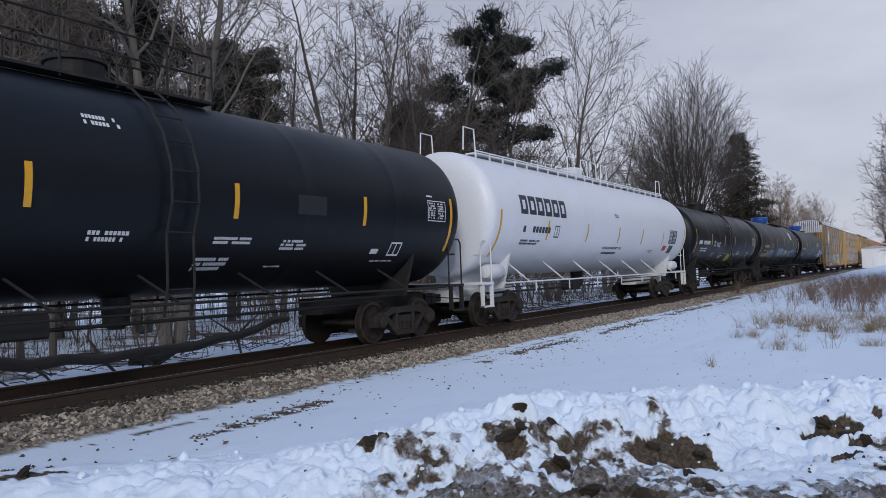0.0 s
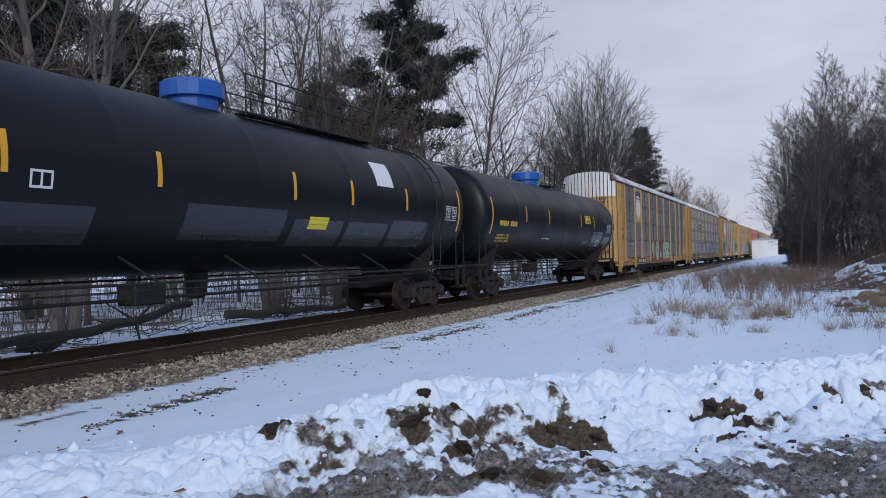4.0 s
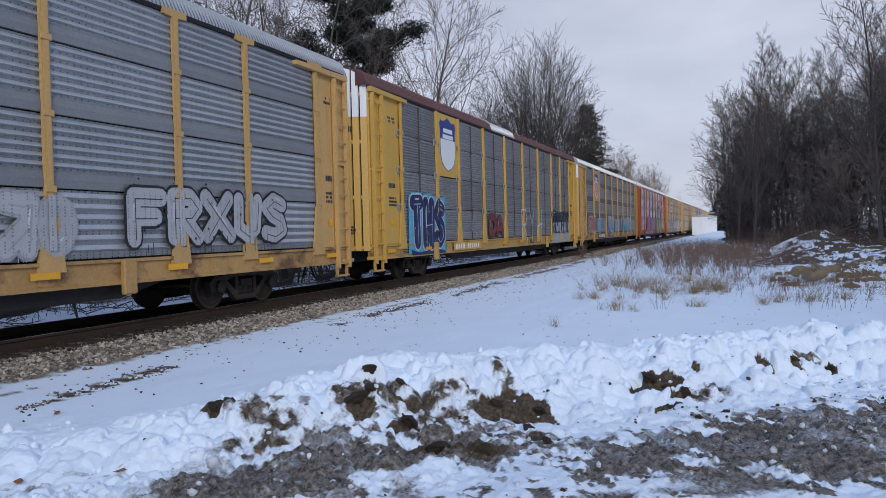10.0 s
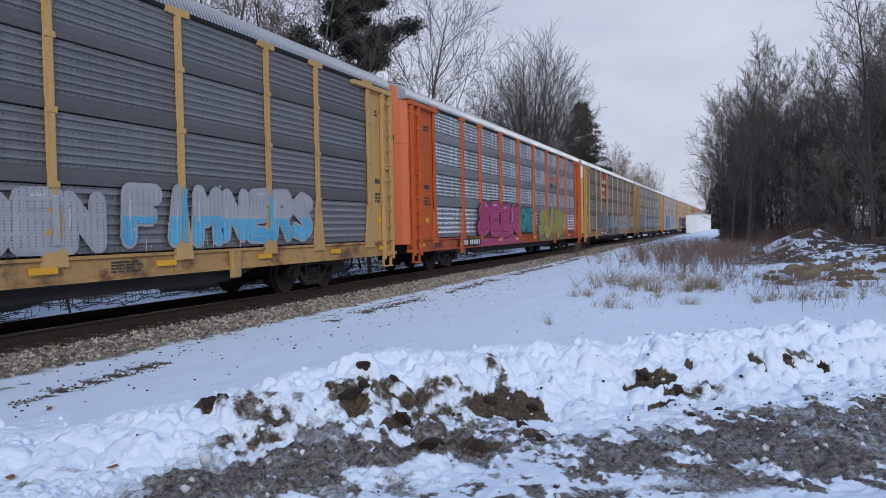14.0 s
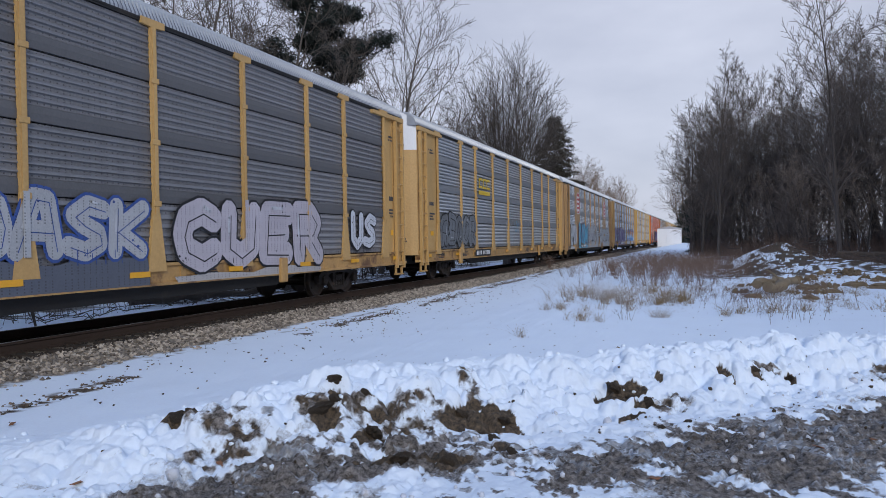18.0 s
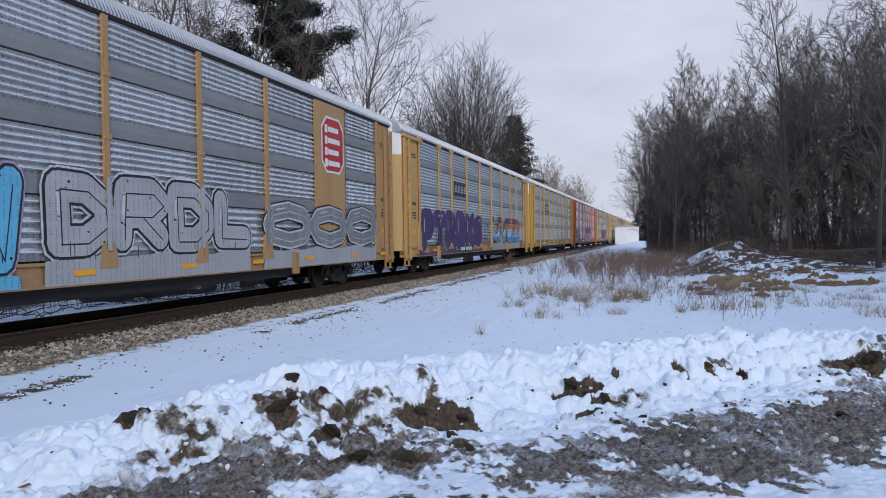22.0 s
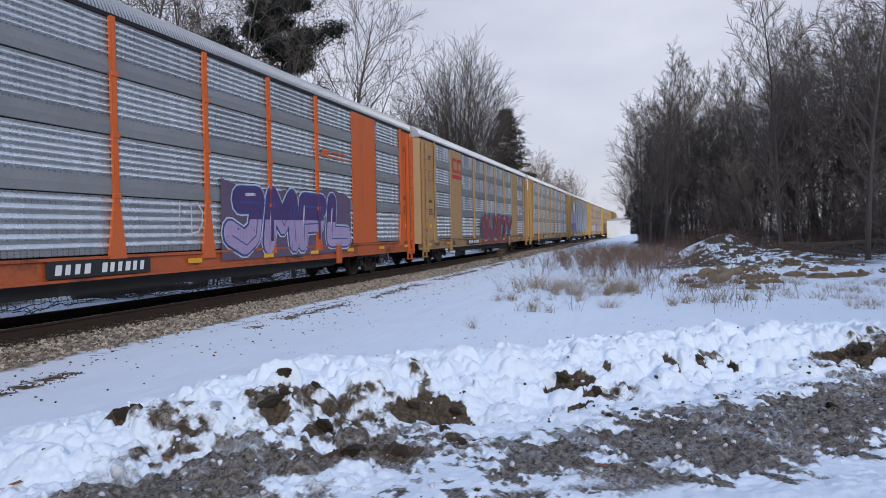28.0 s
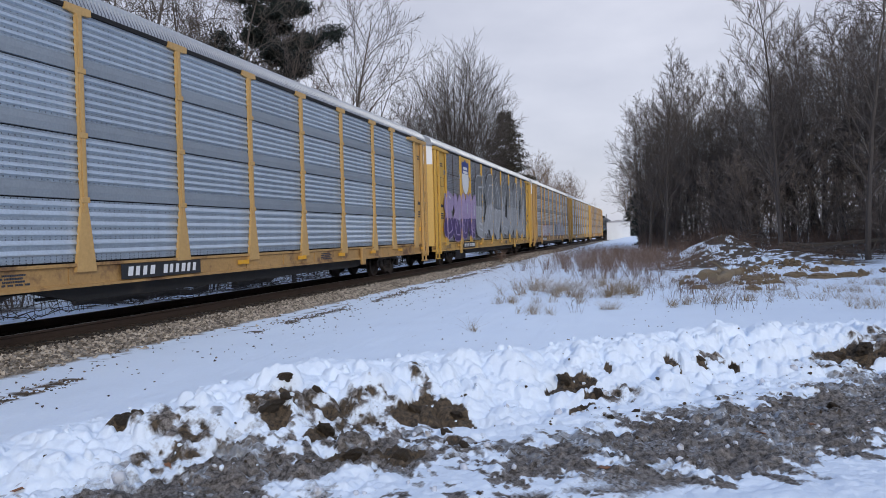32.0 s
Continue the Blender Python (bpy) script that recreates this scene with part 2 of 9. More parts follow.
M = {
    "screen_fine": screen_mat("dark_weathered_ribbed_screen", (0.25, 0.25, 0.26), 0.46, 0.35, 0.055, 0.05, dirt=(0.12, 0.085, 0.065), dirt_at=0.60, depth=0.7),
    "screen_fine_grey": screen_mat("grey_ribbed_screen", (0.24, 0.25, 0.265), 0.42, 0.4, 0.055, 0.05, dirt=(0.20, 0.205, 0.21), dirt_at=0.6, depth=0.8),
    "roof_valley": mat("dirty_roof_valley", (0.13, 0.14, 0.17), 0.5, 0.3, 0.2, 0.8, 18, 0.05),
    "tank_black": mat("black_tank_paint", (0.0045, 0.0062, 0.0095), 0.42, 0, 0.3, 0.7, 12, 0.03, spec=0.24, dirt=(0.011, 0.012, 0.013), dirt_at=0.6, dirt_scale=0.9),
    "tank_white": mat("white_tank_paint", (0.74, 0.76, 0.8), 0.4, 0, 0.06, 0.7, 12, 0.04, dirt=(0.55, 0.52, 0.45), dirt_at=0.66, dirt_scale=0.8, streak=True),
    "tank_patch": mat("repainted_patch", (0.022, 0.026, 0.035), 0.25, 0, 0.2, 2, 20, 0.02),
    "yellow": mat("weathered_yellow_paint", (0.50, 0.31, 0.115), 0.55, 0, 0.2, 1.1, 18, 0.06, dirt=(0.17, 0.085, 0.035), dirt_at=0.60, dirt_scale=1.3, streak=True),
    "yellow_bright": mat("bright_yellow_paint", (0.56, 0.34, 0.075), 0.5, 0, 0.16, 1.1, 18, 0.06, dirt=(0.2, 0.09, 0.03), dirt_at=0.68, dirt_scale=1.3, streak=True),
    "tan": mat("tan_brown_paint", (0.37, 0.225, 0.10), 0.55, 0, 0.14, 1.1, 18, 0.06, dirt=(0.13, 0.07, 0.035), dirt_at=0.66, dirt_scale=1.3, streak=True),
    "orange": mat("orange_paint", (0.52, 0.105, 0.022), 0.5, 0, 0.16, 1.1, 18, 0.06, dirt=(0.2, 0.05, 0.02), dirt_at=0.64, dirt_scale=1.3, streak=True),
    "yellow_sill": mat("rust_streaked_yellow_sill", (0.42, 0.25, 0.09), 0.6, 0, 0.25, 1.1, 18, 0.1, dirt=(0.14, 0.07, 0.032), dirt_at=0.50, dirt_scale=1.6),
    "yellow_bright_sill": mat("grimy_yellow_sill", (0.46, 0.28, 0.08), 0.6, 0, 0.25, 1.1, 18, 0.1, dirt=(0.15, 0.075, 0.032), dirt_at=0.53, dirt_scale=1.6),
    "tan_sill": mat("grimy_tan_sill", (0.31, 0.19, 0.09), 0.6, 0, 0.25, 1.1, 18, 0.1, dirt=(0.12, 0.065, 0.03), dirt_at=0.53, dirt_scale=1.6),
    "orange_sill": mat("grimy_orange_sill", (0.40, 0.09, 0.025), 0.6, 0, 0.25, 1.1, 18, 0.1, dirt=(0.13, 0.04, 0.02), dirt_at=0.52, dirt_scale=1.6),
    "bracket": mat("weathered_grey_bracket", (0.36, 0.36, 0.37), 0.6, 0.3, 0.3, 6, 30, 0.1, dirt=(0.10, 0.07, 0.05), dirt_at=0.5, dirt_scale=7),
    "strap": mat("rust_brown_strap", (0.085, 0.06, 0.048), 0.8, 0.1, 0.4, 3, 30, 0.1),
    "sill_dark": mat("dark_underframe", (0.012, 0.0115, 0.012), 0.75, 0, 0.35, 3, 25, 0.2, dirt=(0.03, 0.024, 0.02), dirt_at=0.58),
    "steel_brown": mat("rusty_truck_steel", (0.03, 0.024, 0.021), 0.75, 0.2, 0.4, 4, 40, 0.25, dirt=(0.11, 0.055, 0.03), dirt_at=0.58, dirt_scale=5),
    "wheel": mat("wheel_steel", (0.05, 0.04, 0.035), 0.55, 0.5, 0.35, 5, 40, 0.15, dirt=(0.09, 0.06, 0.04), dirt_at=0.55, dirt_scale=3),
    "white": mat("white_paint", (0.72, 0.73, 0.75), 0.5, 0, 0.1, 2, 20, 0.04, dirt=(0.4, 0.36, 0.3), dirt_at=0.62, streak=True),
    "letter_white": mat("white_lettering", (0.68, 0.69, 0.7), 0.55, 0, 0.1, 6, 40, 0.0),
    "letter_yellow": mat("yellow_lettering", (0.62, 0.42, 0.04), 0.55, 0, 0.1, 6, 40, 0.0),
    "letter_dark": mat("dark_lettering", (0.035, 0.04, 0.055), 0.55, 0, 0.1, 6, 40, 0.0),
    "black_plate": mat("black_number_panel", (0.013, 0.013, 0.015), 0.5, 0, 0.1, 6, 40, 0.0),
    "reflector": mat("yellow_reflective_tape", (0.72, 0.36, 0.02), 0.35, 0, 0.12, 8, 60, 0.0, dirt=(0.35, 0.2, 0.05), dirt_at=0.66, dirt_scale=4),
    "sign_yellow": mat("yellow_sign", (0.75, 0.62, 0.03), 0.45, 0, 0.1, 6, 40, 0.0),
    "blue_cap": mat("blue_valve_cover_paint", (0.012, 0.10, 0.42), 0.4, 0, 0.2, 5, 40, 0.05),
    "red": mat("red_paint", (0.42, 0.03, 0.03), 0.5, 0, 0.12, 3, 30, 0.0, dirt=(0.25, 0.06, 0.05), dirt_at=0.64),
    "blue": mat("navy_blue_paint", (0.02, 0.045, 0.22), 0.5, 0, 0.12, 3, 30, 0.0),
    "roof": mat("galvanised_roof", (0.40, 0.42, 0.45), 0.42, 0.5, 0.14, 0.8, 18, 0.05, dirt=(0.2, 0.18, 0.17), dirt_at=0.64),
    "roof_light": mat("pale_galvanised_roof", (0.46, 0.49, 0.54), 0.45, 0.3, 0.12, 0.8, 18, 0.05),
    "roof_maroon": mat("maroon_roof_paint", (0.10, 0.035, 0.035), 0.6, 0.0, 0.2, 0.8, 18, 0.05, dirt=(0.07, 0.03, 0.025), dirt_at=0.6),
    "roof_rust": mat("rust_patched_roof", (0.42, 0.45, 0.50), 0.5, 0.3, 0.2, 0.8, 18, 0.05, dirt=(0.11, 0.05, 0.035), dirt_at=0.52, dirt_scale=0.7),
    # near-black stands for the shade inside cars and behind slats
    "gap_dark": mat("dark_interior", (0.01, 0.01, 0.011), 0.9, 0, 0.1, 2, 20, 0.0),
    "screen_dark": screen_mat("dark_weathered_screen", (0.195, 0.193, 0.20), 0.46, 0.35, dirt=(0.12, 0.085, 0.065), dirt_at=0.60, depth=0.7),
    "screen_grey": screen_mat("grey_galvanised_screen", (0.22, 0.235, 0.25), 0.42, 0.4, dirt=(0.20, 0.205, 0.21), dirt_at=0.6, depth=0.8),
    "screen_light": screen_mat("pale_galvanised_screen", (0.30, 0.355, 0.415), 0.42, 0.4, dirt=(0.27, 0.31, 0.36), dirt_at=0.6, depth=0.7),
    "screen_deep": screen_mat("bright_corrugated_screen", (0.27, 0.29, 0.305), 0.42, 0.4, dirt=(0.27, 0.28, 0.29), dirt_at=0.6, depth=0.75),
    "rail_head": mat("polished_rail_head", (0.32, 0.31, 0.30), 0.3, 0.9, 0.1, 6, 40, 0.0),
    "rail_side": mat("rusty_rail", (0.04, 0.025, 0.018), 0.8, 0.1, 0.35, 4, 40, 0.2),
    "tie": mat("creosoted_timber", (0.035, 0.028, 0.022), 0.9, 0, 0.4, 4, 40, 0.4),
    "stone": mat("crushed_limestone", (0.30, 0.25, 0.195), 0.85, 0, 0.45, 14, 60, 0.3),
    "stone_dark": mat("oily_crushed_stone", (0.045, 0.036, 0.03), 0.85, 0, 0.4, 14, 60, 0.3),
    "bark": mat("grey_brown_bark", (0.095, 0.08, 0.07), 0.95, 0, 0.35, 3, 30, 0.4),
    "bark_pale": mat("pale_grey_bark", (0.15, 0.135, 0.12), 0.95, 0, 0.3, 3, 30, 0.4),
    "bark_dark": mat("dark_wet_bark", (0.080, 0.067, 0.060), 0.95, 0, 0.35, 3, 30, 0.4),
    # brown shifted warmer to put late sunlight into the far twigs
    "bark_warm": mat("warm_brown_twigs", (0.18, 0.13, 0.095), 0.95, 0, 0.3, 3, 30, 0.3),
    "needles": mat("pine_needles", (0.011, 0.018, 0.014), 0.8, 0, 0.5, 1.5, 20, 0.0),
    "shrub_twig": mat("grey_brown_shrub_twigs", (0.175, 0.14, 0.118), 0.95, 0, 0.3, 3, 30, 0.0),
    "needles_dry": mat("brown_dry_needles", (0.06, 0.04, 0.026), 0.85, 0, 0.4, 1.5, 20, 0.0),
    "soil": mat("dark_wet_soil", (0.052, 0.037, 0.023), 0.95, 0, 0.6, 14, 60, 1.0, dirt=(0.18, 0.13, 0.08), dirt_at=0.58, dirt_scale=14),
    "ice": mat("grey_snow_lump", (0.62, 0.65, 0.72), 0.7, 0, 0.18, 8, 40, 0.4, dirt=(0.33, 0.29, 0.25), dirt_at=0.55, dirt_scale=8),
    "snow_lump": mat("clean_snow_lump", (0.80, 0.885, 0.99), 0.8, 0, 0.06, 8, 40, 0.4),
    "straw": mat("dry_grass_straw", (0.26, 0.185, 0.10), 0.9, 0, 0.4, 6, 30, 0.0),
    "brush": mat("red_brown_brush", (0.15, 0.10, 0.075), 0.9, 0, 0.4, 2, 30, 0.0),
    "leaf": mat("dead_brown_leaf", (0.22, 0.10, 0.05), 0.8, 0, 0.3, 9, 40, 0.0),
    "log": mat("weathered_log", (0.07, 0.055, 0.042), 0.95, 0, 0.4, 3, 30, 0.5),
    "log_pale": mat("pale_split_timber", (0.20, 0.155, 0.10), 0.9, 0, 0.3, 3, 30, 0.4),
    "shed_white": mat("white_painted_cladding", (0.78, 0.79, 0.80), 0.6, 0, 0.08, 1, 20, 0.05),
    "twig": mat("grey_brown_twigs", (0.105, 0.087, 0.077), 0.95, 0, 0.3, 3, 30, 0.0),
    "needles_brown": mat("brown_green_needles", (0.040, 0.034, 0.024), 0.85, 0, 0.5, 1.5, 20, 0.0),
    "turf": mat("brown_turf", (0.20, 0.145, 0.085), 0.95, 0, 0.4, 4, 35, 0.8, dirt=(0.09, 0.062, 0.038), dirt_at=0.52, dirt_scale=5),
    "shed_roof": mat("frosted_felt_roof", (0.42, 0.42, 0.44), 0.85, 0, 0.2, 2, 20, 0.1),
}


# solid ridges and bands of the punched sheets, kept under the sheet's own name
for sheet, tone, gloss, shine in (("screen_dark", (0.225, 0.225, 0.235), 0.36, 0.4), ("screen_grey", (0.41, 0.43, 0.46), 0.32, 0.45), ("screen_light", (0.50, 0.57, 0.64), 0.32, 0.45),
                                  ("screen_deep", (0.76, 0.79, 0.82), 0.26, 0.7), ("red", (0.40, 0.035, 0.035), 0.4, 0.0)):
    # bands get a cut tone: the hollow's shade put into the colour
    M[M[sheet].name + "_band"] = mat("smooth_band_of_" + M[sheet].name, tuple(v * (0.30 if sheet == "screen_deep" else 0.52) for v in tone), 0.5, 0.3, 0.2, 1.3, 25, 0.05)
    # grey ridges are toned above their sheet, painting in sky highlights
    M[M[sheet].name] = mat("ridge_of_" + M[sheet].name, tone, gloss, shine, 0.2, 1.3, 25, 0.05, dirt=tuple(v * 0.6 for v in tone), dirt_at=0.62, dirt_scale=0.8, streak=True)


def paint(name, color, rough=0.5):
    key = "paint_" + name
    if key not in M:
        M[key] = slots(mat(name + "_spray_paint", color, rough, 0, 0.22, 1.8, 30, 0.0))
    return M[key]


# ---- mesh building ----
class Geo:
    """Collects vertices and faces; mesh() turns them into mesh data."""

    def __init__(self):
        self.v, self.f, self.mi = [], [], []
        self.m = 0

    def add(self, verts, faces):
        o = len(self.v)
        self.v.extend(verts)
        self.f.extend([tuple(i + o for i in q) for q in faces])
        self.mi.extend([self.m] * len(faces))
        return self

    def box(self, x0, x1, y0, y1, z0, z1, b=0.0):
        """A box; b bevels its edges along the longest faces."""
        if b <= 0:
            v = [(x, y, z) for x in (x0, x1) for y in (y0, y1) for z in (z0, z1)]
            return self.add(v, [(0, 1, 3, 2), (4, 6, 7, 5), (0, 4, 5, 1), (2, 3, 7, 6), (0, 2, 6, 4), (1, 5, 7, 3)])
        v, cor = [], []
        for x, sx in ((x0, 1), (x1, -1)):
            for y, sy in ((y0, 1), (y1, -1)):
                for z, sz in ((z0, 1), (z1, -1)):
                    v += [(x, y + sy * b, z + sz * b), (x + sx * b, y, z + sz * b), (x + sx * b, y + sy * b, z)]
        # corner index: c = 4*ix + 2*iy + iz
        c = lambda ix, iy, iz, k: (4 * ix + 2 * iy + iz) * 3 + k
        f = [(c(0, 0, 0, 0), c(0, 0, 1, 0), c(0, 1, 1, 0), c(0, 1, 0, 0)), (c(1, 0, 0, 0), c(1, 1, 0, 0), c(1, 1, 1, 0), c(1, 0, 1, 0)),
             (c(0, 0, 0, 1), c(1, 0, 0, 1), c(1, 0, 1, 1), c(0, 0, 1, 1)), (c(0, 1, 0, 1), c(0, 1, 1, 1), c(1, 1, 1, 1), c(1, 1, 0, 1)),
             (c(0, 0, 0, 2), c(0, 1, 0, 2), c(1, 1, 0, 2), c(1, 0, 0, 2)), (c(0, 0, 1, 2), c(1, 0, 1, 2), c(1, 1, 1, 2), c(0, 1, 1, 2))]
        for i in (0, 1):
            for j in (0, 1):
                f.append((c(i, j, 0, 0), c(i, j, 1, 0), c(i, j, 1, 1), c(i, j, 0, 1)))
                f.append((c(i, 0, j, 0), c(i, 1, j, 0), c(i, 1, j, 2), c(i, 0, j, 2)))
                f.append((c(0, i, j, 1), c(1, i, j, 1), c(1, i, j, 2), c(0, i, j, 2)))
                for k in (0, 1):
                    f.append((c(i, j, k, 0), c(i, j, k, 1), c(i, j, k, 2)))
        return self.add(v, f)

    def tube(self, pts, radii, n=6, caps=True):
        """A round bar along a line of points."""
        pts = [Vector(p) for p in pts]
        if not isinstance(radii, (list, tuple)):
            radii = [radii] * len(pts)
        v, f = [], []
        side = None
        for i, p in enumerate(pts):
            d = (pts[min(i + 1, len(pts) - 1)] - pts[max(i - 1, 0)]).normalized()
            if side is None:
                side = d.orthogonal().normalized()
            else:
                side = (side - d * side.dot(d))
                side = side.normalized() if side.length > 1e-6 else d.orthogonal().normalized()
            up = d.cross(side)
            for j in range(n):
                a = 2 * math.pi * j / n
                v.append(tuple(p + (side * math.cos(a) + up * math.sin(a)) * radii[i]))
        for i in range(len(pts) - 1):
            for j in range(n):
                a, b = i * n + j, i * n + (j + 1) % n
                f.append((a, b, b + n, a + n))
        if caps:
            f.append(tuple(range(n - 1, -1, -1)))
            f.append(tuple(range((len(pts) - 1) * n, len(pts) * n)))
        return self.add(v, f)

    def lathe(self, prof, n=24, axis="y", at=(0, 0, 0)):
        """Turns a profile of (along, radius) round an axis; ends with radius 0 are closed to a point ring."""
        v, f = [], []
        for a, r in prof:
            for j in range(n):
                c, s = math.cos(2 * math.pi * j / n) * r, math.sin(2 * math.pi * j / n) * r
                p = {"y": (c, a, s), "x": (a, c, s), "z": (c, s, a)}[axis]
                v.append((p[0] + at[0], p[1] + at[1], p[2] + at[2]))
        for i in range(len(prof) - 1):
            for j in range(n):
                a, b = i * n + j, i * n + (j + 1) % n
                f.append((a, b, b + n, a + n))
        f.append(tuple(range(n - 1, -1, -1)))
        f.append(tuple(range((len(prof) - 1) * n, len(prof) * n)))
        return self.add(v, f)

    def prism(self, outline, axis, a0, a1):
        """Pushes a flat outline along an axis: x takes (y, z), y takes (x, z), z takes (x, y)."""
        n = len(outline)
        put = {"x": lambda p, a: (a, p[0], p[1]), "y": lambda p, a: (p[0], a, p[1]), "z": lambda p, a: (p[0], p[1], a)}[axis]
        v = [put(p, a0) for p in outline] + [put(p, a1) for p in outline]
        f = [tuple(range(n - 1, -1, -1)), tuple(range(n, 2 * n))] + [(i, (i + 1) % n, (i + 1) % n + n, i + n) for i in range(n)]
        return self.add(v, f)

    def mesh(self, name, *mats, smooth=False):
        me = bpy.data.meshes.new(name)
        me.from_pydata([tuple(p) for p in self.v], [], self.f)
        for m in mats:
            me.materials.append(m)
        if len(mats) > 1:
            me.polygons.foreach_set("material_index", self.mi)
        if smooth:
            me.polygons.foreach_set("use_smooth", [True] * len(me.polygons))
        bm = bmesh.new()
        bm.from_mesh(me)
        bmesh.ops.recalc_face_normals(bm, faces=bm.faces)
        bm.to_mesh(me)
        bm.free()
        if smooth:
            me.set_sharp_from_angle(angle=radians(40))
        return me


def put(name, me, parent=None, m=None, label=""):
    """Links mesh data as an object under a thing or part."""
    ob = new(name, me)
    if parent:
        ob.parent = parent
    if m is not None:
        ob.matrix_basis = m
    if label:
        ob["label"] = label
    if name in ("lettering", "stencil", "data_table"):
        ob["kind"] = "stuff"
    return ob


CACHE = {}


def shared(key, make):
    if key not in CACHE:
        CACHE[key] = make()
    return CACHE[key]



# ---- ground: one sheet of snow, banked ballast, ploughed ridge and slush ----
TX = -10.85          # track centre; rail tops lie at z = 0, the track runs along y
CREST = [(-9.0, 2.2, 0.05), (-6.3, 3.9, 0.16), (-4.6, 4.75, 0.24), (-3.5, 5.6, 0.40), (-3.05, 6.45, 0.44), (-2.25, 7.05, 0.43), (-1.6, 7.6, 0.42), (-0.6, 8.3, 0.42),
         (0.3, 9.1, 0.44), (1.5, 9.75, 0.42), (2.75, 10.6, 0.40), (5.5, 12.4, 0.42), (9.0, 14.6, 0.4), (16.0, 18.5, 0.3)]


def hash2(ix, iy, seed):
    h = np.sin(ix * 127.1 + iy * 311.7 + seed * 74.7) * 43758.5453
    return h - np.floor(h)


def vnoise(x, y, seed=0):
    ix, iy = np.floor(x), np.floor(y)
    fx, fy = x - ix, y - iy
    fx, fy = fx * fx * (3 - 2 * fx), fy * fy * (3 - 2 * fy)
    a, b = hash2(ix, iy, seed), hash2(ix + 1, iy, seed)
    c, d = hash2(ix, iy + 1, seed), hash2(ix + 1, iy + 1, seed)
    return a + (b - a) * fx + (c - a) * fy + (a - b - c + d) * fx * fy


def fbm(x, y, seed=0, octaves=4, gain=0.5):
    t, amp, tot = 0, 1.0, 0
    for o in range(octaves):
        t = t + amp * vnoise(x * 2 ** o + o * 17.3, y * 2 ** o - o * 9.1, seed + o)
        tot += amp
        amp *= gain
    return t / tot


def cells(x, y, seed=0):
    """Distance to the nearest of one point in every cell, and that cell's random number: lumps."""
    ix, iy = np.floor(x), np.floor(y)
    best = np.full(np.shape(x), 9.0)
    rnd = np.zeros(np.shape(x))
    for dx in (-1, 0, 1):
        for dy in (-1, 0, 1):
            px, py = ix + dx + hash2(ix + dx, iy + dy, seed), iy + dy + hash2(ix + dx, iy + dy, seed + 5)
            d = np.hypot(x - px, y - py)
            r = hash2(ix + dx, iy + dy, seed + 9)
            rnd = np.where(d < best, r, rnd)
            best = np.minimum(best, d)
    return best, rnd


def sstep(a, b, x):
    t = np.clip((x - a) / (b - a), 0, 1)
    return t * t * (3 - 2 * t)


def crest_frame(x, y):
    """Signed distance from the ridge line (positive towards the road) and the ridge's height there."""
    best = np.full(np.shape(x), 1e9)
    side = np.zeros(np.shape(x))
    hh = np.zeros(np.shape(x))
    for (ax, ay, ah), (bx, by, bh) in zip(CREST, CREST[1:]):
        ex, ey = bx - ax, by - ay
        t = np.clip(((x - ax) * ex + (y - ay) * ey) / (ex * ex + ey * ey), 0, 1)
        qx, qy = x - (ax + t * ex), y - (ay + t * ey)
        d = np.hypot(qx, qy)
        s = np.sign(ex * qy - ey * qx)
        use = d < best
        best, side, hh = np.where(use, d, best), np.where(use, -s, side), np.where(use, ah + t * (bh - ah), hh)
    return best * side, hh


# bare soil torn open in the ridge: x, y, half-length along the ridge, half-width, depth
SOIL = [(-2.80, 5.27, 0.10, 0.13, 0.08), (-2.55, 5.60, 0.15, 0.04, 0.05), (-2.85, 5.53, 0.07, 0.05, 0.03), (-1.82, 6.12, 0.25, 0.21, 0.14), (-2.00, 6.02, 0.10, 0.10, 0.10),
        (-1.62, 6.18, 0.14, 0.19, 0.10), (-0.75, 7.17, 0.24, 0.12, 0.11), (-0.52, 7.09, 0.12, 0.05, 0.08), (-0.62, 6.76, 0.12, 0.06, 0.02), (-0.44, 7.55, 0.04, 0.05, 0.07),
        (0.17, 7.98, 0.07, 0.13, 0.13), (0.47, 8.12, 0.07, 0.06, 0.09), (0.80, 8.45, 0.05, 0.05, 0.06), (2.15, 9.2, 0.50, 0.12, 0.08), (-3.85, 4.86, 0.14, 0.07, 0.0),
        (-2.42, 5.30, 0.14, 0.06, 0.01), (-2.02, 5.02, 0.34, 0.09, 0.0), (-1.70, 5.10, 0.14, 0.08, 0.0), (-1.50, 5.62, 0.06, 0.08, 0.02), (-6.6, 3.55, 0.30, 0.10, 0.02)]
# snow stained and speckled with earth
STAIN = [(-3.42, 4.87, 0.26, 0.24), (-2.25, 5.68, 0.26, 0.13), (-2.68, 5.45, 0.34, 0.18), (-2.05, 6.55, 0.10, 0.26), (1.85, 8.85, 0.30, 0.18), (-0.33, 7.17, 0.18, 0.12),
         (-2.28, 5.95, 0.30, 0.11), (0.57, 8.40, 0.2, 0.06), (2.6, 9.7, 0.6, 0.15), (-2.25, 5.38, 0.20, 0.12)]
